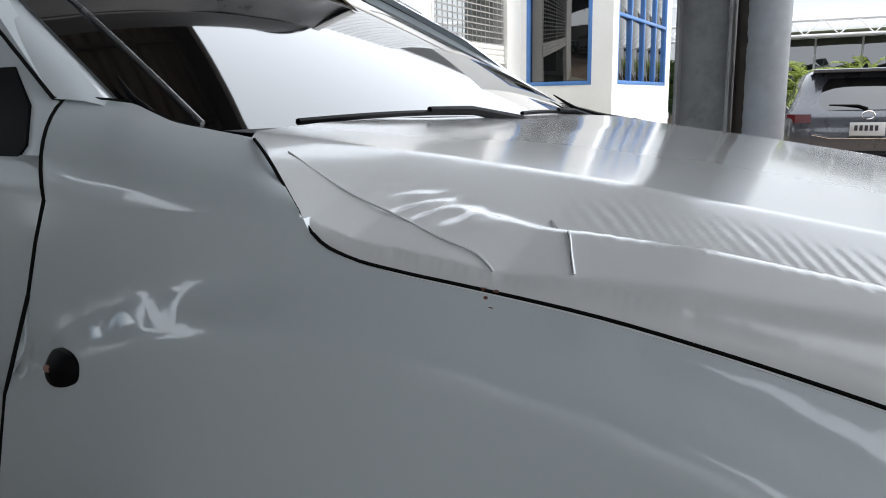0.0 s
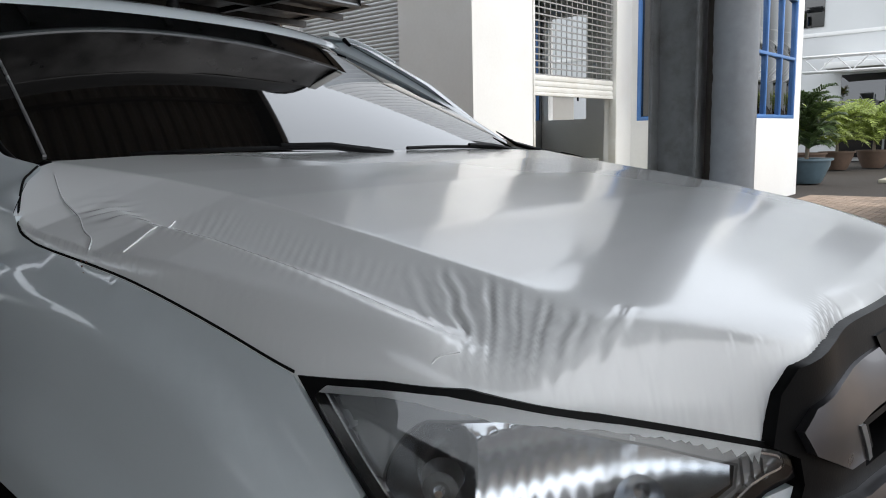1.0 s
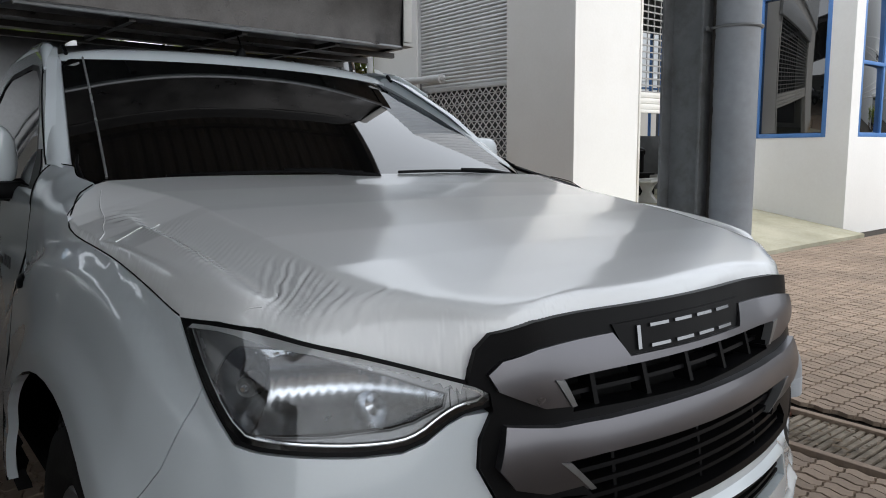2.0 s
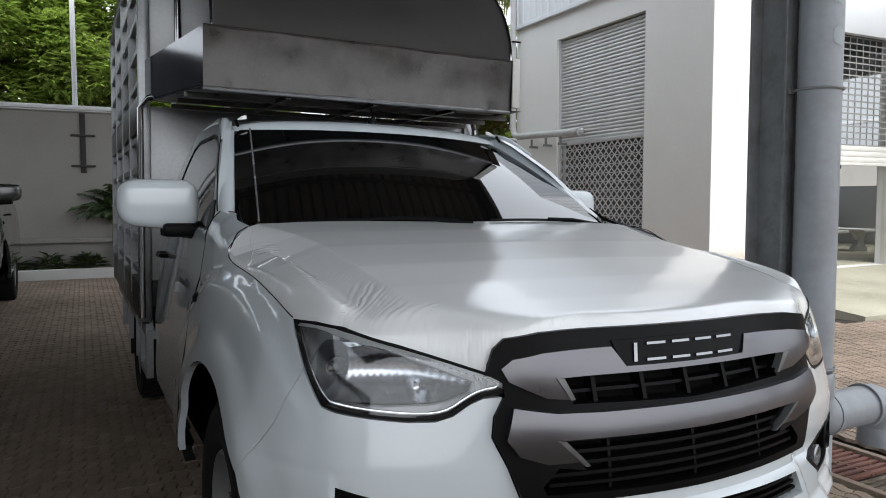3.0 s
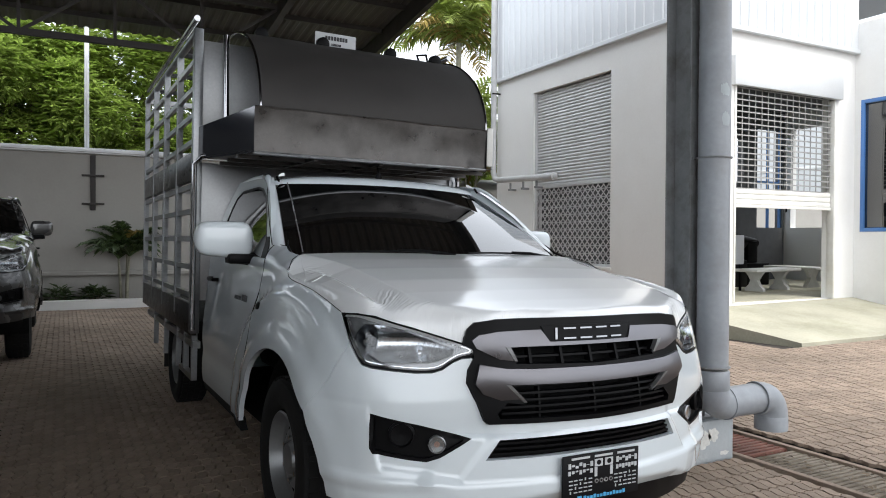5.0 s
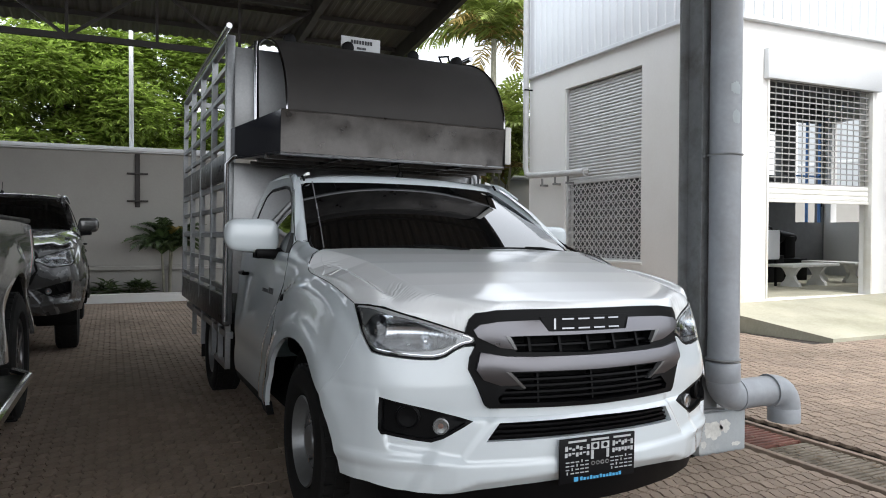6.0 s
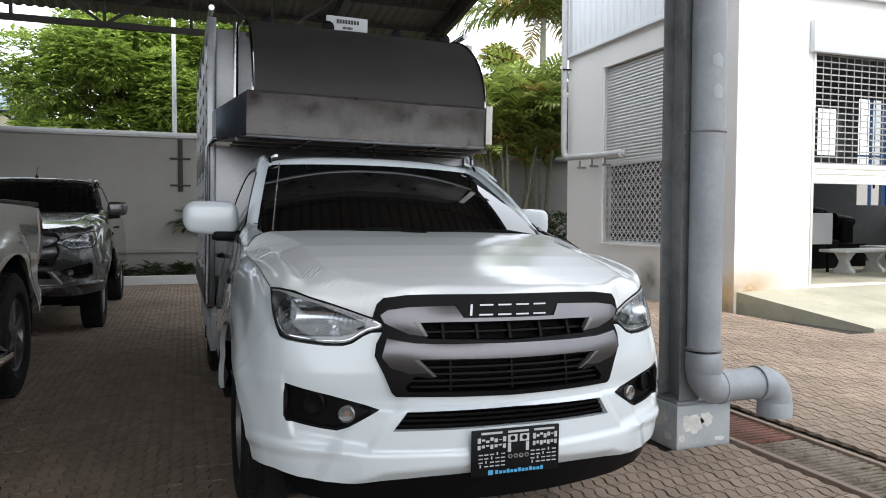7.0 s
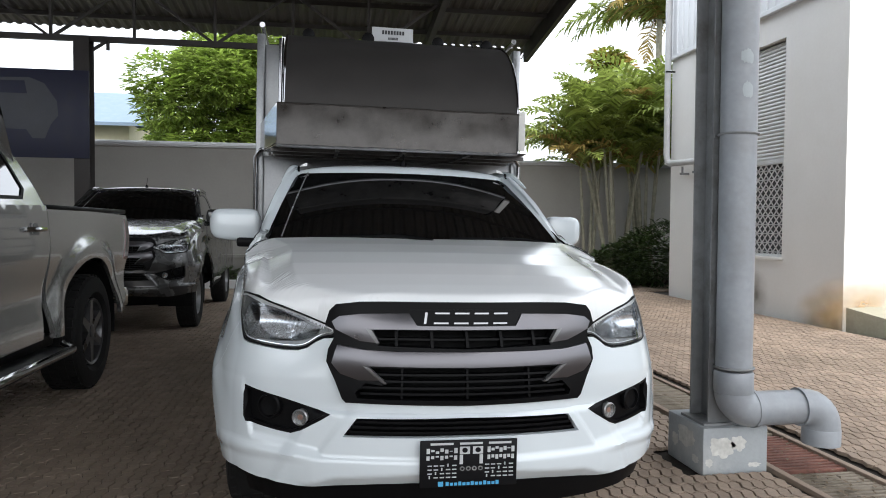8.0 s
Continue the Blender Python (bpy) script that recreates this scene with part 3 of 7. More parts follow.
def wheel(parent, x, y, r, width, out, alloy=False):
    """A tyre with tread blocks and a rim, its face towards out (+1 or -1)."""
    w = width / 2
    e = new("wheel")
    e.parent = parent
    e.location = (x, y, r)
    prof = [(-w * .72, r * .60), (-w * .98, r * .70), (-w, r * .86), (-w * .9, r * .955), (-w * .66, r * .99), (0, r), (w * .66, r * .99), (w * .9, r * .955), (w, r * .86), (w * .98, r * .70), (w * .72, r * .60)]
    tv = lathe(prof, 48)
    blocks = []
    for k in range(36):
        a = 2 * math.pi * k / 36
        for j, sx in enumerate((-.62, -.2, .2, .62)):
            m = Matrix.Rotation(a + (j % 2) * 0.09, 4, 'X') @ Matrix.Translation((sx * w, 0, r * 0.992))
            blocks.append(placed(box((-w * .17, -r * .06, -.006), (w * .17, r * .06, .006)), m))
    part("tyre", merged(tv, *blocks), M["rubber"], e)
    o = out
    rr = r * .59
    if not alloy:
        dish = [(o * w * .80, rr), (o * w * .86, rr * .97), (o * w * .70, rr * .93), (o * w * .35, rr * .86), (o * w * .28, rr * .72), (o * w * .42, rr * .60), (o * w * .48, rr * .48), (o * w * .40, rr * .36), (o * w * .62, rr * .31), (o * w * .66, rr * .26), (o * w * .66, .001)]
        rim = lathe(dish, 40)
        part("rim", rim, M["steel_rim"], e, "silver steel rim")
        for k in range(6):
            a = 2 * math.pi * (k + .5) / 6
            c = (o * w * .44, rr * .44 * math.cos(a), rr * .44 * math.sin(a))
            part("wheel_nut", tube([c, (c[0] + o * .018, c[1], c[2])], .011, 6), M["chrome"], e)
        for k in range(12):
            a = 2 * math.pi * k / 12
            c = (o * w * .345, rr * .66 * math.cos(a), rr * .66 * math.sin(a))
            part("rim_hole", tube([c, (c[0] + o * .004, c[1] * 1.01, c[2] * 1.01)], .013, 10), M["gap"], e)
    else:
        ring = lathe([(o * w * .35, rr * .9), (o * w * .80, rr), (o * w * .86, rr * .98), (o * w * .8, rr * .92), (o * w * .3, rr * .86), (o * w * .2, .001)], 40)
        part("rim", ring, M["dark_rim"], e, "dark alloy rim")
        for k in range(6):
            a = 2 * math.pi * k / 6
            m = Matrix.Rotation(a, 4, 'X')
            sp = placed(([(o * w * .78, -.035, rr * .15), (o * w * .78, .035, rr * .15), (o * w * .80, .022, rr * .95), (o * w * .80, -.022, rr * .95),
                          (o * w * .3, -.045, rr * .15), (o * w * .3, .045, rr * .15), (o * w * .3, .03, rr * .95), (o * w * .3, -.03, rr * .95)],
                         [(0, 1, 2, 3), (0, 4, 5, 1), (1, 5, 6, 2), (3, 2, 6, 7), (0, 3, 7, 4)]), m)
            part("spoke", sp, M["dark_rim"], e, "", False)
        part("hub_cap", lathe([(o * w * .3, .05), (o * w * .82, .045), (o * w * .86, .03), (o * w * .86, .001)], 20), M["dark_rim"], e)
    return e


def rounded(poly, times=2):
    """The closed outline with its corners cut."""
    for _ in range(times):
        poly = [q for a, b in zip(poly, poly[1:] + poly[:1]) for q in ((a[0] * .75 + b[0] * .25, a[1] * .75 + b[1] * .25), (a[0] * .25 + b[0] * .75, a[1] * .25 + b[1] * .75))]
    return poly


CAVITY = tuple((.985 + .070 * math.cos(a), .994 + .068 * math.sin(a)) for a in np.linspace(-1.75, 1.35, 15)) + ((.88, 1.060), (.78, 1.034), (.70, 1.010), (.64, .990), (.600, .978), (.606, .958), (.66, .936), (.70, .928), (.80, .924))


def headlamp(t, sg, mt_body):
    """A clear lens over one long fluted reflector in a dark grey tray."""
    e = new("headlamp")
    e.parent = t
    e["label"] = "clear headlamp with a fluted chrome reflector"
    full = list(HEADLAMP)
    inner = rounded(shrink(full, .007), 1)
    part("surround", sheet(flip(full, sg), [flip(inner, sg)], skin, .02, .03, .001), M["black"], e)

    def lens(u, z, off=0.0):
        mid = np.interp(np.abs(u), (.53, .75, .95, 1.15), (.975, .978, 1.0, 1.03))
        half = np.interp(np.abs(u), (.53, .75, .95, 1.15), (.03, .085, .10, .09))
        return skin(u, z, off + .005 * np.clip(1 - ((z - mid) / half) ** 2, 0, 1))
    part("lens", sheet(flip(inner, sg), [], lens, .012, 0.0, .000), M["clear"], e, "clear glossy lens")
    cav = list(CAVITY)
    part("tray", sheet(flip(inner, sg), [flip(cav, sg)], lambda u, z, o=0: skin(u, z, -.024 + o), .02), M["lamp_grey"], e, "grey lamp tray")

    def dish(u, z, off=0.0):
        a, z = np.abs(np.asarray(u, float)), np.asarray(z, float)
        far = np.clip(np.hypot((a - .985) / .072, (z - .994) / .070), 0, 1)
        wide = np.clip(np.hypot((a - .80) / .22, (z - .985) / .075), 0, 1)
        deep = np.maximum(.060 * (1 - far ** 2), .048 * (1 - wide ** 2))
        flute = (.0008 * np.abs(np.sin((a + .25 * (z - .96)) * math.pi / .022)) - .001) * np.clip((1.045 - z) / .02, 0, 1) + .0016 * np.abs(np.sin(z * math.pi / .03)) * np.clip((a - .93) / .02, 0, 1)
        return skin(u, z, -.024 - deep + flute * (wide < .98) + off)
    part("reflector", sheet(flip(cav, sg), [], dish, .0045), M["reflector"], e, "fluted chrome reflector")
    part("reflector_rim", sheet(flip(shrink(cav, -.003), sg), [flip(cav, sg)], lambda u, z, o=0: skin(u, z, -.021 + o), .02), M["lamp_dark"], e, "thin dark reflector edge")
    part("bezel", sheet(flip(shrink(inner, .006), sg), [flip(shrink(inner, .0085), sg)], skin, .02, .008, -.010), M["chrome"], e, "thin bright bezel line")
    c = Vector(skin(sg * .985, .994, -.070))
    d = (Vector(skin(sg * .985, .994, 0)) - c).normalized()
    part("bulb_shield", tube([c, c + d * .030, c + d * .036], [.020, .017, .010], 18), M["lamp_dark"], e)
    part("bulb", tube([c + d * .034, c + d * .044], [.008, .004], 12), M["chrome"], e)
    c = Vector(skin(sg * .715, .962, -.05))
    rows = []
    for q, h in ((.030, .030), (.028, .026), (.020, .010), (.010, .002), (.001, 0)):
        s1 = d.cross(Vector((0, 0, 1))).normalized()
        rows.append([tuple(c + d * h + (s1 * math.cos(a) + Vector((0, 0, 1)) * math.sin(a)) * q) for a in np.linspace(0, 2 * math.pi, 25)[:-1]])
    part("indicator_reflector", grid(rows, True), M["reflector"], e, "", False)
    for k in range(3):
        u0 = .560 + k * .014
        part("indicator_rib", sheet(flip([(u0, .960 - .0015 * k), (u0 + .005, .959 - .0015 * k), (u0 + .005, .982 + .003 * k), (u0, .980 + .003 * k)], sg), [], skin, .01, .006, -.018), M["lamp_grey"], e, "", False)
    return e


def grille(t):
    e = new("grille")
    e.parent = t
    out = both(GRILLE)
    up_open = both(((0, .986), (.39, .986), (.352, .938), (.36, .925), (0, .914)))
    low_open = both(((0, .842), (.40, .842), (.33, .775), (.40, .785), (.44, .745), (.43, .725), (0, .718)))
    part("grille_frame", sheet(out, [up_open, low_open], skin, .025, .05, .012), M["black"], e, "glossy black grille surround")
    part("grille_backing", sheet(shrink(out, .03), [], lambda u, z, o=0: skin(u, z, -.06 + o), .05), M["gap"], e)
    for k, (name, half) in enumerate((("upper_bar", UPPER), ("lower_bar", LOWER))):
        o = both(half)

        def bulged(u, z, off=0.0, k=k):
            zc = .995 if k == 0 else .877
            return skin(u, z, off + (.010 - 2.2 * (np.asarray(z) - zc) ** 2 if k == 0 else .02 - 3.2 * (np.asarray(z) - zc) ** 2))
        part(name, sheet(o, [], bulged, .014, .03, .014), M["grille_silver"], e, "satin silver-grey grille bar")
        for sg in (-1, 1):
            f = (.405, .992, .357, .937) if k == 0 else (.41, .853, .322, .782)
            tip = [(f[0], f[1]), (f[0] - .022, f[1] - .004), (f[2] - .004, f[3]), (f[2] + .008, f[3] - .001)]
            part("bright_edge", sheet(flip(tip, sg), [], bulged, .02, .02, .017), M["steel_rim"], e, "bright edge of the grille bar")
    for u0 in (-.29, -.145, 0.0, .145, .29):
        part("vane", sheet([(u0 - .006, .984), (u0 + .006, .984), (u0 + .010, .918), (u0 - .002, .918)], [], skin, .03, .04, -.004), M["black"], e, "", False)
    part("cross_slat", sheet(both(((0, .952), (.37, .952), (.37, .944), (0, .944))), [], skin, .05, .03, -.012), M["black"], e)
    for z0 in (.815, .79, .765, .742):
        w = .36 if z0 > .78 else .42
        part("cross_slat", sheet(both(((0, z0 + .004), (w, z0 + .004), (w, z0 - .004), (0, z0 - .004))), [], skin, .05, .03, .0), M["black"], e)
    for u0 in (-.26, 0.0, .26):
        part("vane", sheet([(u0 - .004, .84), (u0 + .004, .84), (u0 + .004, .722), (u0 - .004, .722)], [], skin, .04, .03, -.008), M["black"], e, "", False)
    # badge: a dark plate with five plain bright blocks
    b = new("badge")
    b.parent = e
    part("badge_plate", sheet(both(((0, 1.066), (.236, 1.064), (.205, 1.001), (0, 1.000))), [], skin, .03, .02, .016), M["black"], b)
    for k in range(5):
        w = .012 if k == 0 else .062
        u0 = (-.178, -.138, -.056, .026, .108)[k]
        s = [(u0 + .006, 1.056), (u0 + w + .004, 1.056), (u0 + w - .002, 1.012), (u0, 1.012)]
        for lo, hi in (((0, 1),) if k == 0 else ((.0, .14), (.86, 1.0))):
            q = [(s[3][0] + (s[0][0] - s[3][0]) * hi, 1.012 + .044 * hi), (s[2][0] + (s[1][0] - s[2][0]) * hi, 1.012 + .044 * hi),
                 (s[2][0] + (s[1][0] - s[2][0]) * lo, 1.012 + .044 * lo), (s[3][0] + (s[0][0] - s[3][0]) * lo, 1.012 + .044 * lo)]
            part("badge_bar", sheet(q, [], skin, .02, .008, .021), M["badge_chrome"], b, "plain bright chrome bar")
    return e


def fog_pocket(t, sg):
    e = new("fog_lamp_pocket")
    e.parent = t
    out = flip(FOG, sg)
    part("pocket_rim", sheet(out, [shrink(out, .012)], bumper_skin, .02, .035, .001), M["black"], e)
    part("pocket_back", sheet(shrink(out, .008), [], lambda u, z, o=0: skin(u, z, -.03 + o), .03), M["black"], e)
    for u0, z0, r, mt, nm in ((.665, .632, .033, "lamp_grey", "indicator_lamp"), (.80, .668, .05, "black", "fog_lamp_blank")):
        c = Vector(skin(sg * u0, z0, -.03))
        d = (Vector(skin(sg * u0, z0, 0)) - c).normalized()
        s = d.cross(Vector((0, 0, 1))).normalized()
        rows = []
        for q, h in ((r, 0), (r, .02), (r * .86, .024), (r * .8, .012), (r * .4, .010), (.001, .008)):
            rows.append([tuple(c + d * h + (s * math.cos(a) + Vector((0, 0, 1)) * math.sin(a)) * q) for a in np.linspace(0, 2 * math.pi, 25)[:-1]])
        ob = part(nm, grid(rows, True), M[mt], e, "round clear bumper lamp" if mt == "lamp_grey" else "round black blank")
        if mt == "lamp_grey":
            part("lamp_glass", tube([c + d * .012, c + d * .020], r * .82, 20), M["clear"], e, "small clear lamp glass")
            part("lamp_bulb", tube([c + d * .002, c + d * .011], r * .35, 12), M["amber"], e, "small pinkish bulb")
    return e


def bumper_skin(u, z, off=0.0):
    """The bumper's own relief: a sunk panel round the fog pocket and a lip turned under."""
    a, z = np.abs(np.asarray(u, float)), np.asarray(z, float)
    edge = np.interp(a, (0, .43, .495, .579, .733, .878, .90, .93, 1.2), (.668, .664, .599, .488, .512, .529, .60, .755, .755))
    q = np.clip((z - edge) / .034, 0, 1)
    sunk = .013 * q * q * (3 - 2 * q) * np.clip((.79 - z) / .10, 0, 1) * np.clip((a - .43) / .05, 0, 1)
    lip = np.interp(a, (0, .188, .52, .608, .7), (.441, .439, .412, .382, .36))
    under = .8 * np.clip(lip - z, 0, .06)
    chamfer = .35 * np.clip(.488 - z, 0, .03) * np.clip((a - .6) / .1, 0, 1)
    return skin(u, z, off - sunk - under - chamfer)


def bumper(t, mt):
    bottom = [(0, .385), (.33, .376), (.63, .363), (.85, .378), (.97, .398), (1.10, .402), (1.20, .40)]
    fr = [(u_at(y), z) for y, z in arch(AXLE[0], AXLE[1], .590, .512, .402, .42) if z < .70 and y < AXLE[0]]
    lower_lamp = [(1.066, .995), (.978, .918), (.932, .910), (.832, .902), (.752, .896), (.685, .897), (.645, .909), (.605, .936), (.575, .950), (.535, .954)]
    upper = [(1.2445, .7072), (1.130, .8548), (1.072, .990)] + [(a + .002, b - .004) for a, b in lower_lamp[1:]]
    upper += [(a + .002, b - .003) for a, b in ((.53, .952), (.553, .91), (.558, .862), (.52, .79), (.49, .72), (.475, .706))] + [(0, .697)]
    half = bottom[:-1] + [(u, z) for u, z in fr] + upper
    out = both(half)
    holes = [flip(FOG, 1), flip(FOG, -1), list(INTAKE)]
    ob = part("front_bumper", sheet(out, holes, bumper_skin, .010, .03), mt, t, "white front bumper with small paint chips")
    e = new("lower_intake")
    e.parent = t
    part("intake_back", sheet(shrink(list(INTAKE), -.01), [], lambda u, z, o=0: skin(u, z, -.05 + o), .05), M["gap"], e)
    for z0 in (.632, .612, .592):
        w = .44 + (.63 - z0) * .6
        part("intake_slat", sheet(both(((0, z0 + .004), (w, z0 + .002), (w, z0 - .006), (0, z0 - .004))), [], skin, .06, .03, -.014), M["black"], e)
    part("lower_valance", sheet(both(((0, .392), (.33, .383), (.63, .37), (.85, .384), (.95, .39), (.95, .30), (.6, .27), (0, .27))), [], lambda u, z, o=0: skin(u, z, -.035 + o), .06, .02), M["black"], t, "black lower valance")
    return ob


def fender(t, sg, mt):
    a = [(u_at(y), z) for y, z in arch(AXLE[0], AXLE[1], .590, .512, .402, .45)]
    a = [q for q in a if not (q[1] < .705 and q[0] < u_at(AXLE[0]))]
    side = [(u, z - .006) for u, z in HOOD_SIDE if z < 1.235]
    door = [(1.437, 1.238), (1.455, 1.185), (1.471, 1.12), (1.484, 1.0), (1.503, .885), (1.548, .7), (1.590, .52), (1.60, .447)]
    out = [(1.245, .708)] + a[1:] + [(u_at(y) - .003, z) for y, z in reversed(door)] + [(1.785, 1.238)] + list(reversed(side)) + [(1.180, 1.097), (1.126, 1.045), (1.074, .993), (1.132, .856)]
    ob = part("fender", sheet(flip(out, sg), [], skin, .022, .025), mt, t)
    u0, z0 = u_at(1.370), 1.053
    oval = [(u0 + .033 * math.cos(k) * (1 + .25 * math.sin(k) ** 2), z0 + .020 * math.sin(k)) for k in np.linspace(0, 2 * math.pi, 25)[:-1]]
    mk = part("side_marker", sheet(flip(oval, sg), [], lambda u, z, o=0: skin(u, z, o + .012 - 10 * ((np.abs(u) - u0) ** 2 + (z - z0) ** 2)), .006, .02), M["black"], ob, "smoky side marker lamp")
    in_ = [(u0 + .011 + .008 * math.cos(k), z0 + .004 * math.sin(k)) for k in np.linspace(0, 2 * math.pi, 13)[:-1]]
    part("marker_bulb", sheet(flip(in_, sg), [], lambda u, z, o=0: skin(u, z, o + .0115), .004, .003), M["amber"], ob)
    if sg < 0:
        for k, (dy, dz) in enumerate(((0, 0), (-.012, -.001), (-.003, -.007), (-.008, -.016))):
            p = np.array([u_at(.866 + dy), 1.186 + dz])
            blot = [(p[0] + .0021 * (1 + .3 * (k % 2)) * math.cos(s), p[1] + .0016 * math.sin(s)) for s in np.linspace(0, 2 * math.pi, 9)[:-1]]
            part("paint_chip", sheet(flip(blot, sg), [], lambda u, z, o=0: skin(u, z, o + .0008), .004), M["grate"], ob)
    # dark liner behind the arch
    rows = []
    for dx in (.915, .50):
        rows.append([(sg * dx, AXLE[0] + .56 * math.cos(k), AXLE[1] + .48 * math.sin(k)) for k in np.linspace(-.5, math.pi + .35, 24)])
    part("wheel_arch_liner", grid(rows), M["underbody"], t)
    return ob


def shoulder(sg, ys, hi):
    """The rounded ledge from the body side up to a higher inner line."""
    rows = []
    for y, h in zip(ys, hi):
        l = skin(u_at(y), 1.238)
        c = (l[0] - .06 * (h[2] - l[2]), l[1] + (h[1] - l[1]) * .5, l[2] + (h[2] - l[2]) * .68)
        rows.append([tuple(((1 - w) ** 2 * l[k] + 2 * w * (1 - w) * c[k] + w * w * h[k]) * (sg if k == 0 else 1) for k in range(3)) for w in np.linspace(0, 1, 9)])
    return grid(rows)


FILM_ZONES = (((-.96, -.06), (-.20, -.06), (-.30, .12), (-.44, .20), (-.62, .48), (-.96, .48)), ((-.96, .48), (-.66, .48), (-.70, 1.06), (-.96, 1.06)))


def film_outline():
    """The hood's outline, set closer round the wrinkled front corner."""
    o = [tuple(p[:2]) for p in hood_loop]
    out = []
    for p, q in zip(o, o[1:] + o[:1]):
        n = max(1, int(math.dist(p, q) / .0046)) if p[0] < -.2 and p[1] < .3 else 1
        out += [(p[0] + (q[0] - p[0]) * k / n, p[1] + (q[1] - p[1]) * k / n) for k in range(n)]
    return out


def front_half(t, mt, film):
    """Nose, wings, hood, screen and roof of the pickup."""
    bumper(t, mt)
    for sg in (-1, 1):
        fender(t, sg, mt)
        headlamp(t, sg, mt)
        fog_pocket(t, sg)
    grille(t)
    part("hood", sheet(film_outline() if film else [tuple(p[:2]) for p in hood_loop], [], (lambda x, y, o=0: hood(x, y, o)) if film else (lambda x, y, o=0: hood(x, y, o, False)), .011 if film else .03, .02, 0.0, FILM_ZONES if film else (), .0046),
         M["film"] if film else mt, t, "white hood covered in a wrinkled film" if film else "", True, 60)
    for sg in (-1, 1):
        part("hood_seam", tube(smooth_line([tuple(skin(sg * u, z - .003, -.001)) for u, z in ((1.178, 1.1035),) + HOOD_SIDE[:-1]] + [(sg * .905, 1.118, 1.282), (sg * .877, 1.158, 1.298), (sg * .852, 1.192, 1.308)], 4), .0019, 6), M["gap"], t, "dark gap between hood and fender")
    part("engine_bay", sheet([tuple(p[:2] * .985 + np.array((0, .012))) for p in hood_loop], [], lambda x, y, o=0: hood(x, y, -.03 + o, False), .08), M["gap"], t)
    part("nose_core", merged(box((-.80, .45, .35), (.80, 1.5, 1.05)), box((-.5, .12, .40), (.5, .5, .98))), M["gap"], t, "", False)
    # screen
    def screen(a, b, off=0.0):
        a, b = np.asarray(a, float), np.asarray(b, float)
        w = .862 - .165 * b - np.where(a > 0, .032, 0)
        y = 1.290 + b * .81 + (.058 + .04 * b) * np.abs(a) ** 2.4
        z = 1.322 + b * (1.778 - 1.322) + .035 * b * (1 - b) * 4 * .5 - .012 * a * a * (1 - b) - .016 * a * a * b
        return np.stack([a * (w + .0 * b), y - off * .5, z + off], -1)
    rc = .10
    sc = [(-1, .0), (1, .0), (1, .93 - rc), (1 - rc * .3, .93 - rc * .3), (1 - rc * .9, .93), (-1 + rc * .9, .93), (-1 + rc * .3, .93 - rc * .3), (-1, .93 - rc)]
    part("windscreen", sheet(sc, [], screen, .06, .006), M["screen_glass"], t, "dark tinted windscreen")
    edge = [[tuple(screen(np.array([s]), np.array([b]), -.004)[0]) for b in np.linspace(.055, .97, 16)] for s in (-1, 1)]
    for sg, ed in zip((-1, 1), edge):
        rows = []
        for i, p in enumerate(ed):
            b = i / 15
            q = cab_side(np.array([1.471 + b * .66]), np.array([1.357 + b * .40 + .05 * b * (1 - b)]))[0]
            q = Vector((sg * q[0] - (.03 if sg > 0 else 0), q[1], q[2]))
            p = Vector(p)
            rows.append([tuple(p.lerp(q, s) + Vector((sg * .35, -.5, .5)).normalized() * .010 * math.sin(s * math.pi)) for s in (0, .2, .4, .6, .8, 1)])
        part("front_pillar", grid(rows), mt, t)
        hi = smooth_line([tuple(skin(1.79, 1.245)), (.897, 1.125, 1.282), (.848, 1.188, 1.306), (.853, 1.245, 1.317), (.862, 1.304, 1.327), (.857, 1.352, 1.340), (.850, 1.396, 1.351), (.868, 1.435, 1.355), (.890, 1.469, 1.356)], 4)
        part("fender_shoulder", shoulder(sg, np.linspace(1.055, 1.435, len(hi)), hi), mt, t)
        part("pillar_seam", tube([(sg * x, y, z + .001) for x, y, z in ((.851, 1.397, 1.353), (.871, 1.436, 1.357), (.892, 1.470, 1.358))], .0016, 5), M["gap"], t)
        part("cowl_corner", tube([(sg * x, y, z) for x, y, z in ((.842, 1.20, 1.300), (.850, 1.30, 1.318), (.842, 1.37, 1.336), (.838, 1.41, 1.358), (.825, 1.45, 1.385))], [.003, .006, .007, .005, .002], 8), M["black"], t, "black rubber trim at the foot of the screen")
    part("screen_strip", tube([screen(np.array([-.905]), np.array([b]), .002)[0] for b in np.linspace(.02, .97, 10)], .004, 6), M["lamp_grey"], t, "thin grey trim strip on the screen")
    # roof
    xs, ys = np.linspace(-.72, .72, 25), np.linspace(2.14, 2.97, 14)
    rows = [[(x, y + .05 * (x / .72) ** 2 * np.clip((2.4 - y) / .26, 0, 1), float(roof_at(x, y))) for x in xs] for y in ys]
    part("roof", grid(rows), mt, t)
    hd = []
    for i, x in enumerate(xs):
        p, q = Vector(screen(np.array([x / .72]), np.array([.90]), -.004)[0]), Vector(rows[0][i])
        hd.append([tuple(p.lerp(q, s) + Vector((0, -.4, .6)) * .020 * math.sin(s * math.pi)) for s in np.linspace(0, 1, 6)])
    part("roof_header", grid(hd), mt, t)
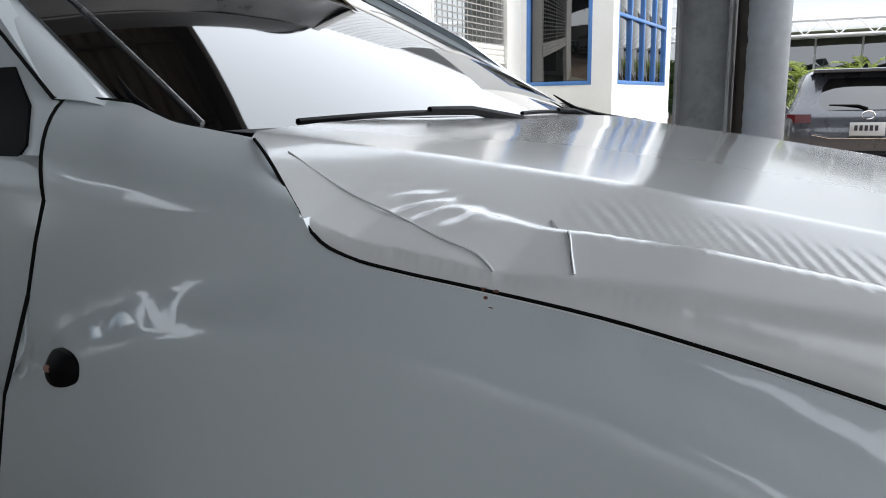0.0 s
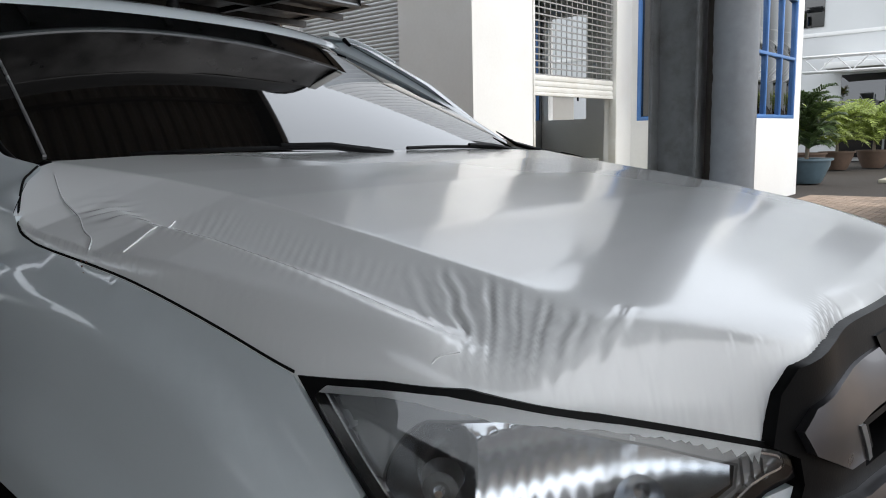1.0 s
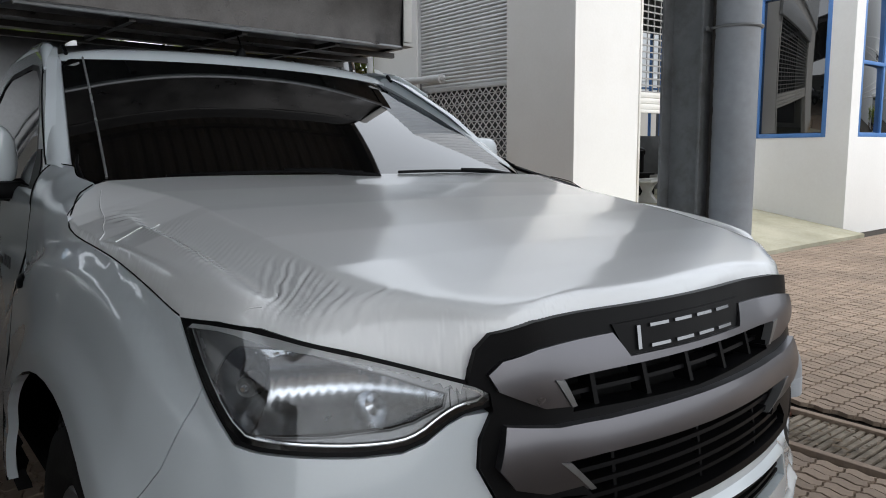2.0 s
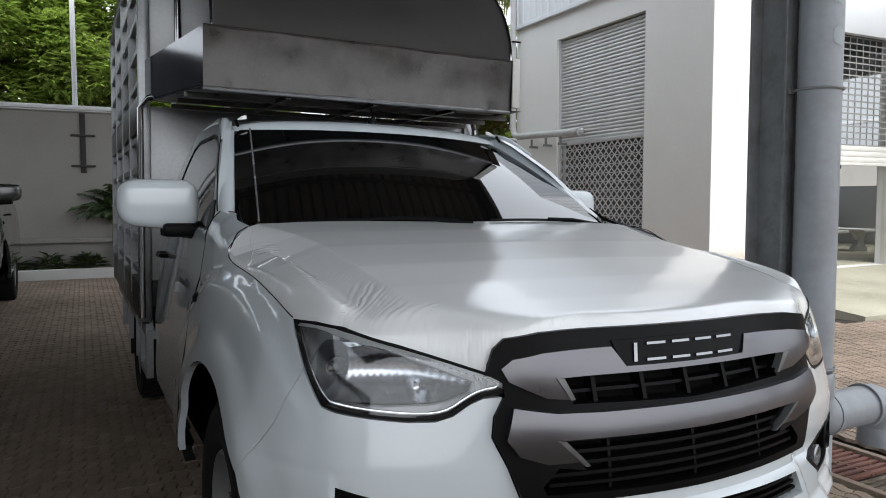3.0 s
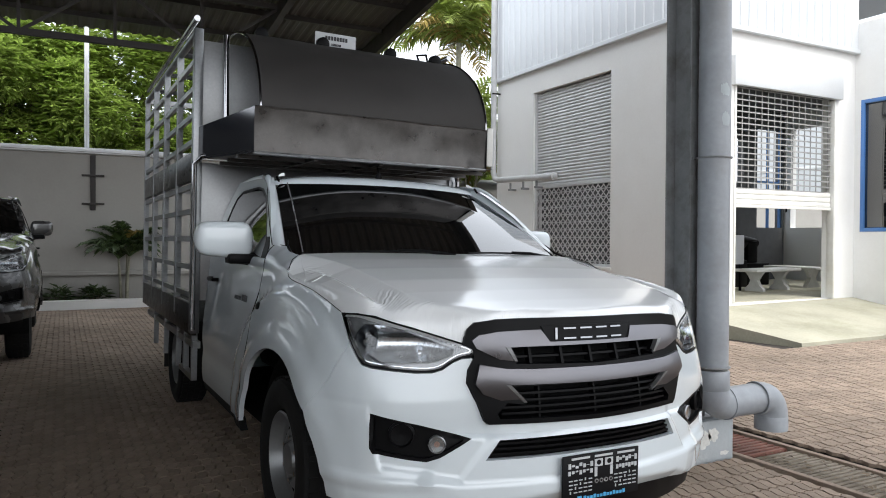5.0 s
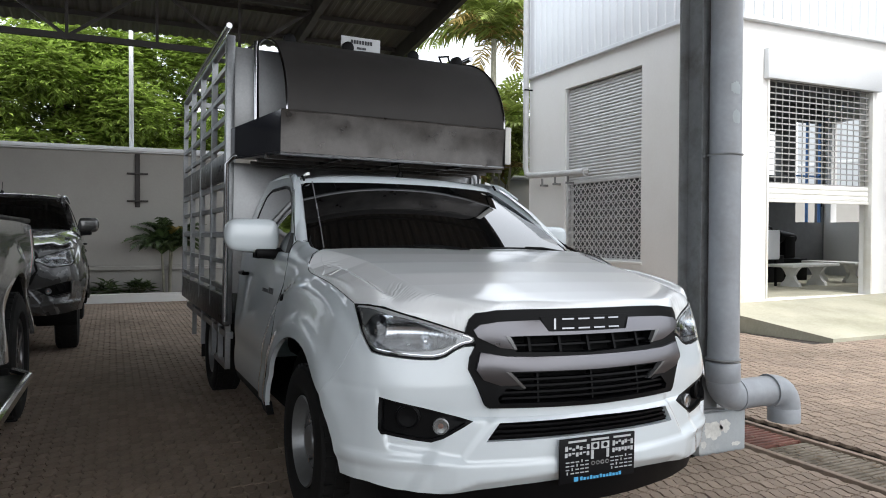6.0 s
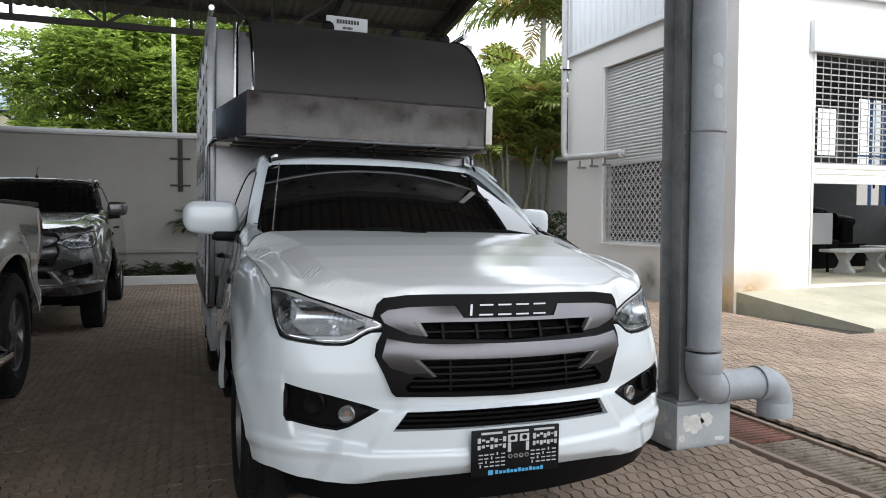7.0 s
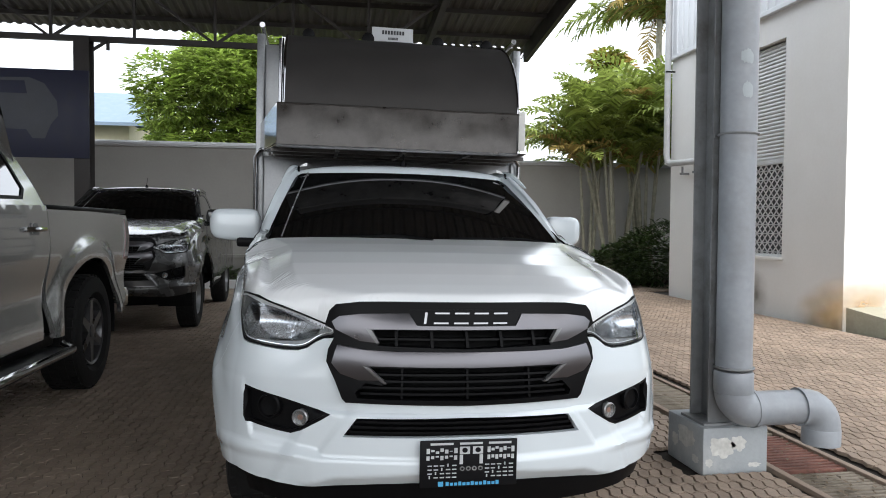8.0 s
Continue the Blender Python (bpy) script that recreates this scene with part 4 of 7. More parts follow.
    for sg in (-1, 1):
        rail = smooth_line([(sg * .80, 1.93, 1.668), (sg * .770, 2.06, 1.730), (sg * .745, 2.17, 1.763), (sg * .728, 2.30, 1.778), (sg * .722, 2.60, 1.784), (sg * .722, 2.93, 1.768)], 5)
        part("roof_rail", tube(rail, [min(.024, .006 + .0022 * k) for k in range(len(rail))], 10), mt, t)
        part("film_scrap", grid([[(sg * (.70 - .05 * u), 2.125 + .02 * u + .006 * w, 1.772 + .010 * u + (.030 * u * (1.6 - u)) * w) for u in (0, .25, .5, .75, 1)] for w in (0, .5, 1)]), M["film"], t, "torn curl of white film")
        part("roof_clip", tube([(sg * .702, 2.085, 1.742), (sg * .704, 2.12, 1.768)], [.007, .009], 8), M["black"], t)
    part("rear_cab_wall", merged(box((-.93, 2.95, .45), (.93, 2.985, 1.25), .01), box((-.74, 2.952, 1.25), (.74, 2.983, 1.75), .01)), mt, t)
    part("cab_floor", merged(box((-.93, 1.5, .42), (.93, 2.95, .47)), box((-.78, 1.34, .6), (.78, 1.55, 1.28))), M["gap"], t, "", False)
    for sg in (-1, 1):
        part("seat", merged(box((sg * .42 - .25, 2.15, .55), (sg * .42 + .25, 2.65, .80), .06), box((sg * .42 - .24, 2.6, .75), (sg * .42 + .24, 2.76, 1.36), .06), box((sg * .42 - .12, 2.64, 1.38), (sg * .42 + .12, 2.74, 1.56), .04)), M["seat"], t)
    ring = [(.0 + .19 * math.cos(a), 1.86 + .09 * math.sin(a), 1.18 + .17 * math.sin(a)) for a in np.linspace(0, 2 * math.pi, 25)]
    part("steering_wheel", tube([(-.40 + x, y, z) for x, y, z in ring], .014, 8, False), M["black"], t)
    # cowl, wipers and aerial
    part("cowl", grid([[(x, 1.33 - .10 * (abs(x) / .8) ** 2 + d, 1.308 + h) for x in np.linspace(-.8, .8, 17)] for d, h in ((-.05, -.012), (.0, .004), (.06, .008), (.14, -.01))]), M["black"], t)
    for x0, x1, bend in ((-.56, .02, .02), (.16, .68, .02)):
        pts = [screen(np.array([x0 / .77 + (x1 - x0) / .77 * s]), np.array([.002 + bend * .5 * math.sin(s * math.pi)]), .007)[0] for s in np.linspace(0, 1, 10)]
        wp = new("wiper")
        wp.parent = t
        part("blade", tube(pts, .0055, 6), M["black"], wp)
        part("arm", tube([pts[-1] + np.array((.04, -.045, -.016)), pts[7] + np.array((0, -.014, .005)), pts[5] + np.array((0, -.003, .006))], [.012, .009, .006], 6), M["black"], wp)
    ae = new("roof_aerial")
    ae.parent = t
    part("aerial_base", tube([(0, 2.20, 1.795), (0, 2.19, 1.825), (0, 2.18, 1.84)], [.028, .02, .008], 10), M["black"], ae)
    part("aerial_rod", tube([(0, 2.18, 1.835), (0, 2.26, 1.95)], .004, 6), M["black"], ae)


def door(t, sg, mt, lettering, y0=None):
    lo = [(1.441, 1.238), (1.459, 1.185), (1.475, 1.12), (1.488, 1.0), (1.507, .885), (1.552, .7), (1.598, .5), (1.606, .425)]
    out = [(u_at(y), z) for y, z in lo] + [(u_at(2.90), .41), (u_at(2.92), 1.238)]
    d = part("door", sheet(flip(out, sg), [], skin, .03, .03), mt, t, "white cab door" if lettering else "")
    glass = [(1.62, 1.29), (1.62, 1.38), (1.76, 1.51), (1.95, 1.625), (2.10, 1.675), (2.25, 1.695), (2.66, 1.69), (2.74, 1.655), (2.77, 1.33)]
    sail = [(1.55, 1.255), (1.60, 1.25), (1.60, 1.40), (1.56, 1.40), (1.515, 1.35), (1.51, 1.30)]
    fr = [(1.476, 1.360), (1.56, 1.425), (1.75, 1.57), (2.0, 1.715), (2.12, 1.765), (2.25, 1.785), (2.93, 1.785), (2.955, 1.28), (1.446, 1.275), (1.455, 1.31)]

    def cs(y, z, o=0.0):
        p = cab_side(y, z, o)
        p[..., 0] = p[..., 0] * sg - (.03 if sg > 0 else 0)
        return p
    part("window_frame", sheet(fr, [shrink(glass, -.018)], cs, .035, .03), mt, d)
    ys = np.linspace(1.441, 2.93, 16)
    part("door_shoulder", shoulder(sg, ys, [cab_side(np.array([y]), np.array([1.288]), .002)[0] for y in ys]), mt, d)
    part("mirror_sail", sheet(sail, [], cs, .03, .004, .004), M["black"], d)
    part("window_seal", sheet(shrink(glass, -.018), [glass], cs, .04, .012, -.002), M["black"], d)
    part("window_pane", sheet(glass, [], cs, .08, .004, -.006), M["glass"], d, "dark tinted side window")
    hx = np.array([skin(sg * u_at(y), 1.12, o)[:] for y, o in ((2.56, -.005), (2.58, .03), (2.66, .038), (2.74, .03), (2.76, -.005))])
    part("handle", tube(hx, .013, 8), M["black"], d, "black door handle")
    l, h = skin(u_at(1.437), 1.238), (.890, 1.471, 1.356)
    c = (l[0] - .06 * (h[2] - l[2]), (l[1] + h[1]) / 2, l[2] + (h[2] - l[2]) * .68)
    up = [tuple(((1 - w) ** 2 * l[k] + 2 * w * (1 - w) * c[k] + w * w * h[k] + (.001, 0, 0)[k]) * (sg if k == 0 else 1) for k in range(3)) for w in np.linspace(.1, 1, 8)] + [tuple(cs(np.array([1.472 + b * .66]), np.array([1.358 + b * .40 + .05 * b * (1 - b)]), .001)[0]) for b in np.linspace(0, .95, 9)]
    part("door_seam", tube([tuple(skin(sg * u_at(y), z, -.002)) for y, z in reversed(lo)] + up, .0028, 5), M["gap"], d)
    part("sill", sheet(flip([(u_at(1.69), .415), (u_at(2.95), .405), (u_at(2.95), .345), (u_at(1.70), .345)], sg), [], lambda u, z, o=0: skin(u, z, o - .01), .05, .04), M["underbody"], t, "dark sill under the door")
    if lettering:
        for k in range(5):
            y = 2.0 - k * .034
            part("lettering_bar", sheet(flip([(u_at(y), 1.062), (u_at(y + .024), 1.062), (u_at(y + .026), 1.04), (u_at(y + .002), 1.04)], sg), [], skin, .02, .002, .002), M["print_black"], d, "small black letter-like bar")
        for k in range(3):
            y = 1.805 - k * .045
            part("lettering_bar", sheet(flip([(u_at(y), 1.075), (u_at(y + .034), 1.075), (u_at(y + .036), 1.04), (u_at(y + .002), 1.04)], sg), [], skin, .02, .002, .002), M["print_black"], d, "black number-like bar")
    return d


def mirror(t, sg, mt):
    e = new("side_mirror")
    e.parent = t
    rows = []
    for i, s in enumerate((1 - np.cos(np.linspace(0, math.pi, 21))) / 2):
        k = max(0.0, 1 - abs(2 * s - 1) ** 6.5) ** .5 if 0 < s < 1 else .05
        x = 0.915 + .315 * s if sg < 0 else .900 + .258 * s
        row = []
        for a in np.linspace(0, 2 * math.pi, 21)[:-1]:
            ca, sa = math.cos(a), math.sin(a)
            c2, s2 = math.copysign(abs(ca) ** .55, ca), math.copysign(abs(sa) ** .5, sa)
            row.append((sg * x, 1.86 + .06 * k * c2 - .03 * (1 - s), 1.375 + .012 * s + (.108 - .016 * s) * k * s2))
        rows.append(row)
    part("mirror_shell", grid(rows, True), mt, e)
    part("mirror_arm", merged(tube([(sg * .89, 1.80, 1.27), (sg * .96, 1.82, 1.275), (sg * 1.06, 1.85, 1.275)], [.045, .034, .024], 12), box((sg * .975 - .085, 1.755, 1.248), (sg * .975 + .085, 1.87, 1.304), .014)), M["black"], e)
    part("mirror_glass", box((sg * 1.05 - .095, 1.915, 1.315), (sg * 1.05 + .095, 1.921, 1.435), .002), M["chrome"], e)
    return e


def lattice_side(c, sg, y0, y1):
    """One side of the cargo cage: uprights, rails and a mid panel."""
    x = sg * 1.02
    for y in np.linspace(y0 + .04, y1 - .03, 5):
        part("cage_post", bar((x, y, .80), (x, y, 2.84), .045, .05), M["cage_steel"], c)
    for z in (.98, 1.18, 1.38, 1.58, 1.76, 2.08, 2.27, 2.46, 2.65):
        part("cage_rail", bar((x, y0, z), (x, y1, z), .028, .036), M["cage_steel"], c)
    for z in (2.84,):
        part("cage_rail", tube([(x, y0, z), (x, y1, z)], .028, 10), M["cage_steel"], c)
    part("top_rail", tube([(x, y0 + .05, 2.95), (x, y1 - .05, 2.95)], .022, 10), M["mirror_steel"], c)
    part("side_panel", box((x - .02, y0, 1.80), (x + .02, y1, 2.0), .004), M["stainless"], c)
    part("side_board", box((x - .02, y0, .70), (x + .02, y1, .92), .004), M["stainless"], c)


def cargo_cage(t):
    c = new("cargo_cage")
    c.parent = t
    y0, y1 = 3.06, 6.05
    for sg in (-1, 1):
        lattice_side(c, sg, y0, y1)
        part("front_post", box((sg * 1.02 - .03, y0 - .05, .72), (sg * 1.02 + .03, y0 + .03, 2.855), .006), M["cage_steel"], c)
        part("front_guard", tube([(sg * 1.045, y0 - .09, .75), (sg * 1.045, y0 - .09, 1.90), (sg * 1.0, y0 - .14, 1.955), (sg * .93, y0 - .24, 1.96)], .018, 10), M["mirror_steel"], c)
        part("frame_brace", tube([(sg * .86, 2.86, 2.20), (sg * .86, 2.90, 2.80)], .020, 10), M["mirror_steel"], c)
    part("front_board", box((-.99, y0 - .03, .95), (.99, y0, 1.92), .004), M["cage_sheet"], c, "pale sheet steel front board")
    part("front_board", box((-.99, y0 - .02, 2.0), (.99, y0 + .01, 2.78), .004), M["cage_sheet"], c, "pale sheet steel upper board")
    part("cage_floor", box((-1.02, y0, .72), (1.02, y1, .80), .006), M["underbody"], c)
    part("tail_frame", merged(bar((-1.02, y1, 2.84), (1.02, y1, 2.84), .05, .05), bar((-1.02, y1, 1.9), (1.02, y1, 1.9), .04, .04), bar((-1.02, y1, 1.4), (1.02, y1, 1.4), .04, .04)), M["cage_steel"], c, "", False)
    for x in (-.5, 0, .5):
        part("cage_post", bar((x, y1, .8), (x, y1, 2.84), .04, .04), M["cage_steel"], c)
    for y in (3.8, 4.6, 5.4):
        part("cross_bar", tube([(-1.02, y, 2.84), (1.02, y, 2.84)], .02, 8), M["cage_steel"], c)
    # visor box over the cab, with slanted polished cheeks
    d = new("wind_deflector")
    d.parent = t
    lowz, topz = 1.908, 2.185
    fl, fr = -.852, .785
    rows = []
    for s in np.linspace(0, 1, 97):
        x = fl + (fr - fl) * s
        dent = .010 * noise.noise((x * 3, 1, 2)) + .006 * noise.noise((x * 9, 4, 2))
        rows.append([(x, 2.10 + .006 * noise.noise((x * 5, z * 6, 3)) + (.02 * math.sin((z - lowz) / (topz - lowz) * math.pi)) * .4 + (topz - z) * .05 - .007 * max(0, 1 - (z - lowz) / .10) ** 1.5 * max(0, math.sin(x * 2 * math.pi / .19 + 1.5 * noise.noise((x * 2, 0, 0)))), z + (dent if z < lowz + .01 else 0)) for z in np.linspace(lowz, topz, 21)])
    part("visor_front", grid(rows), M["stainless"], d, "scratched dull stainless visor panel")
    part("visor_lip", tube([(fl, 2.115, lowz), (fr, 2.115, lowz)], .011, 8), M["cage_steel"], d)
    for sg in (-1, 1):
        rows = [[((fr if sg > 0 else -fl) * sg + sg * .165 * s, 2.10 + .92 * s, z) for z in np.linspace(lowz - .0 + .03 * s, topz - .02 * s, 5)] for s in np.linspace(0, 1, 9)]
        part("visor_cheek", grid(rows), M["dim_mirror"], d, "polished visor cheek, dark reflection put into its colour")
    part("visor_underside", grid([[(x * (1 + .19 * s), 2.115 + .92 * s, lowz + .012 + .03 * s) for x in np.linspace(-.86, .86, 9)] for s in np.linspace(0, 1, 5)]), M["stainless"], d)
    for y in (2.35, 2.6, 2.85):
        part("visor_rib", bar((-.9, y, 1.905), (.9, y, 1.905), .03, .025), M["stainless"], d)
    for x in (-.45, 0, .45):
        part("visor_rib", bar((x, 2.15, 1.90), (x, 3.0, 1.915), .025, .02), M["stainless"], d)
    part("visor_ledge", tube([(fl, 2.102, topz), (fr, 2.102, topz)], .006, 6), M["stainless"], d)
    # quarter-round hood above the visor
    rows = []
    for k in np.linspace(0, 1, 19):
        a = k * math.pi / 2 * .98
        y, z = 3.05 - .935 * math.cos(a), topz + .64 * math.sin(a)
        rows.append([(x, y + .006 * noise.noise((x * 2.5, k * 4, 7)), z + .006 * noise.noise((x * 3, k * 3, 1))) for x in np.linspace(-.81, .785, 25)])
    part("curved_hood", grid(rows), M["shaded_hood_steel"], d, "dull stainless quarter-round hood, dark roof reflection put into its colour")
    for sg, x in ((-1, -.81), (1, .785)):
        part("hood_edge", tube([(x, 3.05 - .935 * math.cos(k), topz + .64 * math.sin(k)) for k in np.linspace(0, math.pi / 2, 16)], .009, 6), M["mirror_steel"], d)
        part("hood_cheek", sheet([(2.13, topz + .01)] + [(3.05 - .925 * math.cos(k), topz + .635 * math.sin(k)) for k in np.linspace(.1, math.pi / 2, 10)] + [(3.05, topz + .01)], [], lambda a, b, o=0, x=x, sg=sg: np.stack([np.full_like(a, x - sg * (.012 - o)), a, b], -1), .15, .004), M["mirror_steel"], d) if sg > 0 else None
    part("side_flange", box((.790, 2.10, 1.935), (.838, 2.125, 2.205), .004), M["shutter_white"], d, "small white end plate")
    for x in (-.66, -.22, .31, .69):
        cl = new("marker_lamp")
        cl.parent = d
        part("lamp_body", tube([(x, 2.80, 2.79), (x, 2.755, 2.80), (x, 2.715, 2.795), (x, 2.705, 2.795)], [.03, .045, .046, .03], 14), M["black"], cl)
    for x in np.linspace(-.68, .66, 7):
        part("rivet_tab", box((x - .012, 3.0, 2.822), (x + .012, 3.02, 2.850), .003), M["cage_steel"], d)
    part("roof_hook", tube([(.62, 2.86, 2.80), (.60, 2.87, 2.86), (.69, 2.89, 2.88), (.72, 2.90, 2.80)], .010, 8), M["black"], d)
    # sign board on the hood
    s = new("sign_board")
    s.parent = d
    part("sign_face", box((-.165, 3.07, 2.81), (.165, 3.08, 2.985), .003), M["plate_white"], s, "small white sign board with dark print")
    for z, w0, w1, hgt in ((2.945, -.085, .10, .030), (2.897, -.035, .045, .018), (2.848, -.09, .10, .028)):
        n = 8
        for k in range(n):
            a = w0 + (w1 - w0) * k / n
            part("print_bar", box((a, 3.066, z - hgt / 2), (a + (w1 - w0) / n * .72, 3.071, z + hgt / 2)), M["print_black"], s, "", False)
    return c


def show_plate(t):
    e = new("number_plate")
    e.parent = t
    yb = -.055
    e.location.z = .073
    e.scale = (1, 1, .9)
    part("plate_board", box((-.19, yb - .008, .352), (.195, yb, .556), .004), M["plate"], e, "black show plate with plain white bars")

    def mark(x0, z0, x1, z1, mt="plate_white"):
        part("plate_bar", box((x0, yb - .0105, z0), (x1, yb - .0075, z1)), M[mt], e, "", False)
    for k in range(3):
        mark(-.15 + k * .115, .536, -.06 + k * .115, .545)
    for k in range(7):
        mark(-.165 + k * .018, .50 + .008 * (k % 2), -.152 + k * .018, .522 - .006 * (k % 3))
        mark(.075 + k * .016, .50 + .007 * (k % 3), .087 + k * .016, .524 - .006 * (k % 2))
        mark(-.165 + k * .018, .472 + .006 * (k % 3), -.153 + k * .018, .490)
        mark(.075 + k * .016, .470 + .006 * (k % 2), .086 + k * .016, .489)
    for x0 in (-.035, .017):
        mark(x0, .495, x0 + .04, .527)
        mark(x0 + .0 if x0 < 0 else x0 + .027, .452, x0 + .013 if x0 < 0 else x0 + .04, .492)
        part("plate_dot", tube([(x0 + .02, yb - .0106, .512), (x0 + .02, yb - .0115, .512)], .011, 12), M["plate"], e)
    for k in range(4):
        c = (-.024 + k * .024, .432)
        part("plate_ring", tube([(c[0], yb - .0075, c[1]), (c[0], yb - .010, c[1])], .010, 12), M["lamp_grey"], e)
        part("plate_dot", tube([(c[0], yb - .010, c[1]), (c[0], yb - .011, c[1])], .005, 10), M["plate"], e)
    for r in range(4):
        for k in range(5):
            if (r * 3 + k * 2) % 5:
                mark(-.160 + k * .024, .394 + r * .017, -.143 + k * .024, .3985 + r * .017, "plate_white")
                mark(.066 + k * .024, .394 + r * .017, .083 + k * .024, .3985 + r * .017, "plate_white")
            else:
                mark(-.155 + k * .024, .392 + r * .017, -.150 + k * .024, .404 + r * .017, "plate_white")
                mark(.071 + k * .024, .392 + r * .017, .076 + k * .024, .404 + r * .017, "plate_white")
    mark(-.118, .358, -.098, .378, "plate_blue")
    for k in range(13):
        mark(-.088 + k * .0165, .360, -.076 + k * .0165, .372 + .004 * (k % 3 == 0), "plate_blue")
    return e


def film_seams(t):
    """Raised edges of the film on the hood's flank."""
    def over(pts, r):
        p = np.array(pts)
        q = hood(p[:, 0], p[:, 1], .0006)
        part("film_seam", tube(smooth_line(q, 6), r, 6), M["film"], t)
    over(((-.843, 1.15), (-.870, 1.06), (-.880, .985), (-.900, .925), (-.907, .888), (-.918, .868), (-.924, .860)), .0013)
    over(((-.800, .853), (-.822, .835), (-.850, .818), (-.885, .803), (-.910, .792)), .0012)
    over(((-.812, .312), (-.830, .322), (-.838, .326)), .0011)


def cargo_truck():
    t = group_of("pickup_truck", "white single-cab pickup truck with stainless cargo cage, parked on pavers", "pickup truck")
    front_half(t, M["white"], True)
    for sg in (-1, 1):
        door(t, sg, M["white"], sg < 0)
        mirror(t, sg, M["white"])
        wheel(t, sg * .868, AXLE[0] + .02, .375, .24, sg)
        wheel(t, sg * .86, REAR_AXLE, .375, .24, sg)
        part("rear_step", bar((sg * .98, 3.15, .62), (sg * .98, 5.9, .62), .05, .05), M["cage_steel"], t)
        for y in (3.2, 3.55, 3.9, 4.6, 5.3):
            part("skirt_post", bar((sg * .99, y, .36), (sg * .99, y, .72), .04, .04), M["cage_steel"], t)
        part("skirt_rail", bar((sg * .99, 3.2, .38), (sg * .99, 3.75, .38), .04, .04), M["cage_steel"], t)
        part("mudguard", box((sg * .86 - .13, 4.70, .22), (sg * .86 + .13, 4.72, .70), .004), M["rubber"], t)
    part("chassis", merged(box((-.45, .5, .42), (-.36, 6.0, .56)), box((.36, .5, .42), (.45, 6.0, .56)), box((-.7, 4.13, .33), (.7, 4.31, .45)), box((-.7, .9, .3), (.7, 1.05, .42))), M["underbody"], t, "", False)
    cargo_cage(t)
    show_plate(t)
    film_seams(t)
    for w in t.children:
        if w.name.startswith("wheel") and "liner" not in w.name:
            w.location.z += .014 + .0157 * w.location.x      # the yard falls towards the drain
    t.matrix_world = pose(0.0063, 0, -.0141, 0, 0.9, 0.8)
    return t


cargo_truck()


# ---- setting: ground, car port, building, boundary wall ----
def structure(name, vf, mt, label="", smooth=False):
    ob = mesh_ob(name, vf[0], vf[1], mt, None, label, smooth, "", "structure")
    return sharp(ob) if smooth else ob


gv = [(x, y, -.035) for y in (-900, -20, 40, 900) for x in (-900, -20, 40, 900)]
structure("ground", (gv, [(r * 4 + c, r * 4 + c + 1, r * 4 + c + 5, r * 4 + c + 4) for r in range(3) for c in range(3)]), M["joint"], "sandy brown soil under concrete pavers")

BX, BY = 6.475, 6.04          # the building's corner


def wall_x(name, x0, x1, y0, y1, z0, z1, openings, mt, label):
    """A wall along y (thick in x) or along x, whichever is longer, with openings (a0, a1, b0, b1)."""
    lots = []
    along_y = (y1 - y0) > (x1 - x0)
    lo, hi = (y0, y1) if along_y else (x0, x1)

    def add(a0, a1, b0, b1):
        if a1 - a0 < 1e-4 or b1 - b0 < 1e-4:
            return
        lots.append(box((x0, a0, b0), (x1, a1, b1)) if along_y else box((a0, y0, b0), (a1, y1, b1)))
    at = lo
    for a0, a1, b0, b1 in sorted(openings):
        add(at, a0, z0, z1)
        add(a0, a1, z0, b0)
        add(a0, a1, b1, z1)
        at = a1
    add(at, hi, z0, z1)
    return structure(name, merged(*lots), mt, label)


SH = (7.40, 9.71, .93, 4.317)       # side opening y0, y1, z0, z1
DO = (7.92, 10.50, .345, 4.35)      # door opening x0, x1, z0, z1
wall_x("wall_side", BX, BX + .22, BY, 11.07, -.03, 4.79, [SH], M["plaster"], "white plastered building side wall")
wall_x("wall_front", BX + .22, 11.32, BY, BY + .22, -.03, 4.86, [DO], M["plaster"], "white plastered building front wall with a shutter opening")
wall_x("wall_bay_side", 11.10, 11.32, 4.33, BY, -.03, 5.4, [(4.70, 5.92, 1.57, 3.98)], M["plaster"], "white plastered wall beside the ramp")
wall_x("wall_bay_front", 11.32, 15.45, 4.33, 4.55, -.03, 5.4, [(11.42, 15.05, 1.57, 3.98)], M["plaster"], "white plastered bay wall with blue windows")
wall_x("wall_bay_end", 15.53, 15.75, 4.55, 10.85, -.03, 5.4, [(9.5, 10.65, 1.75, 4.4)], M["plaster"], "white plastered end wall")
wall_x("wall_back", BX + .22, 15.53, 10.85, 11.07, -.03, 6.4, [(7.9, 9.3, 1.35, 3.0), (9.75, 11.15, 1.35, 3.0), (11.6, 13.0, 1.35, 3.0), (13.15, 13.95, 2.95, 4.1), (14.45, 15.45, 1.75, 4.4)], M["interior_shade"], "rear wall with windows, room shade put into its colour")
for x in (14.47, 14.95, 15.43):
    structure("window_bar", box((x - .03, 10.89, 1.75), (x + .03, 10.95, 4.4), .004), M["blue_frame"], "blue window bar in the rear wall")
structure("window_bar_level", box((14.45, 10.90, 2.95), (15.45, 10.94, 3.0), .004), M["blue_frame"], "blue window bar in the rear wall")
structure("floor_inside", box((BX + .22, BY + .22, .30), (15.5, 10.85, .36)), M["concrete"], "worn concrete workshop floor")
structure("ceiling", box((BX + .22, BY + .22, 4.86), (15.5, 10.85, 4.95)), M["interior_shade"], "ceiling with room shade put into its colour")
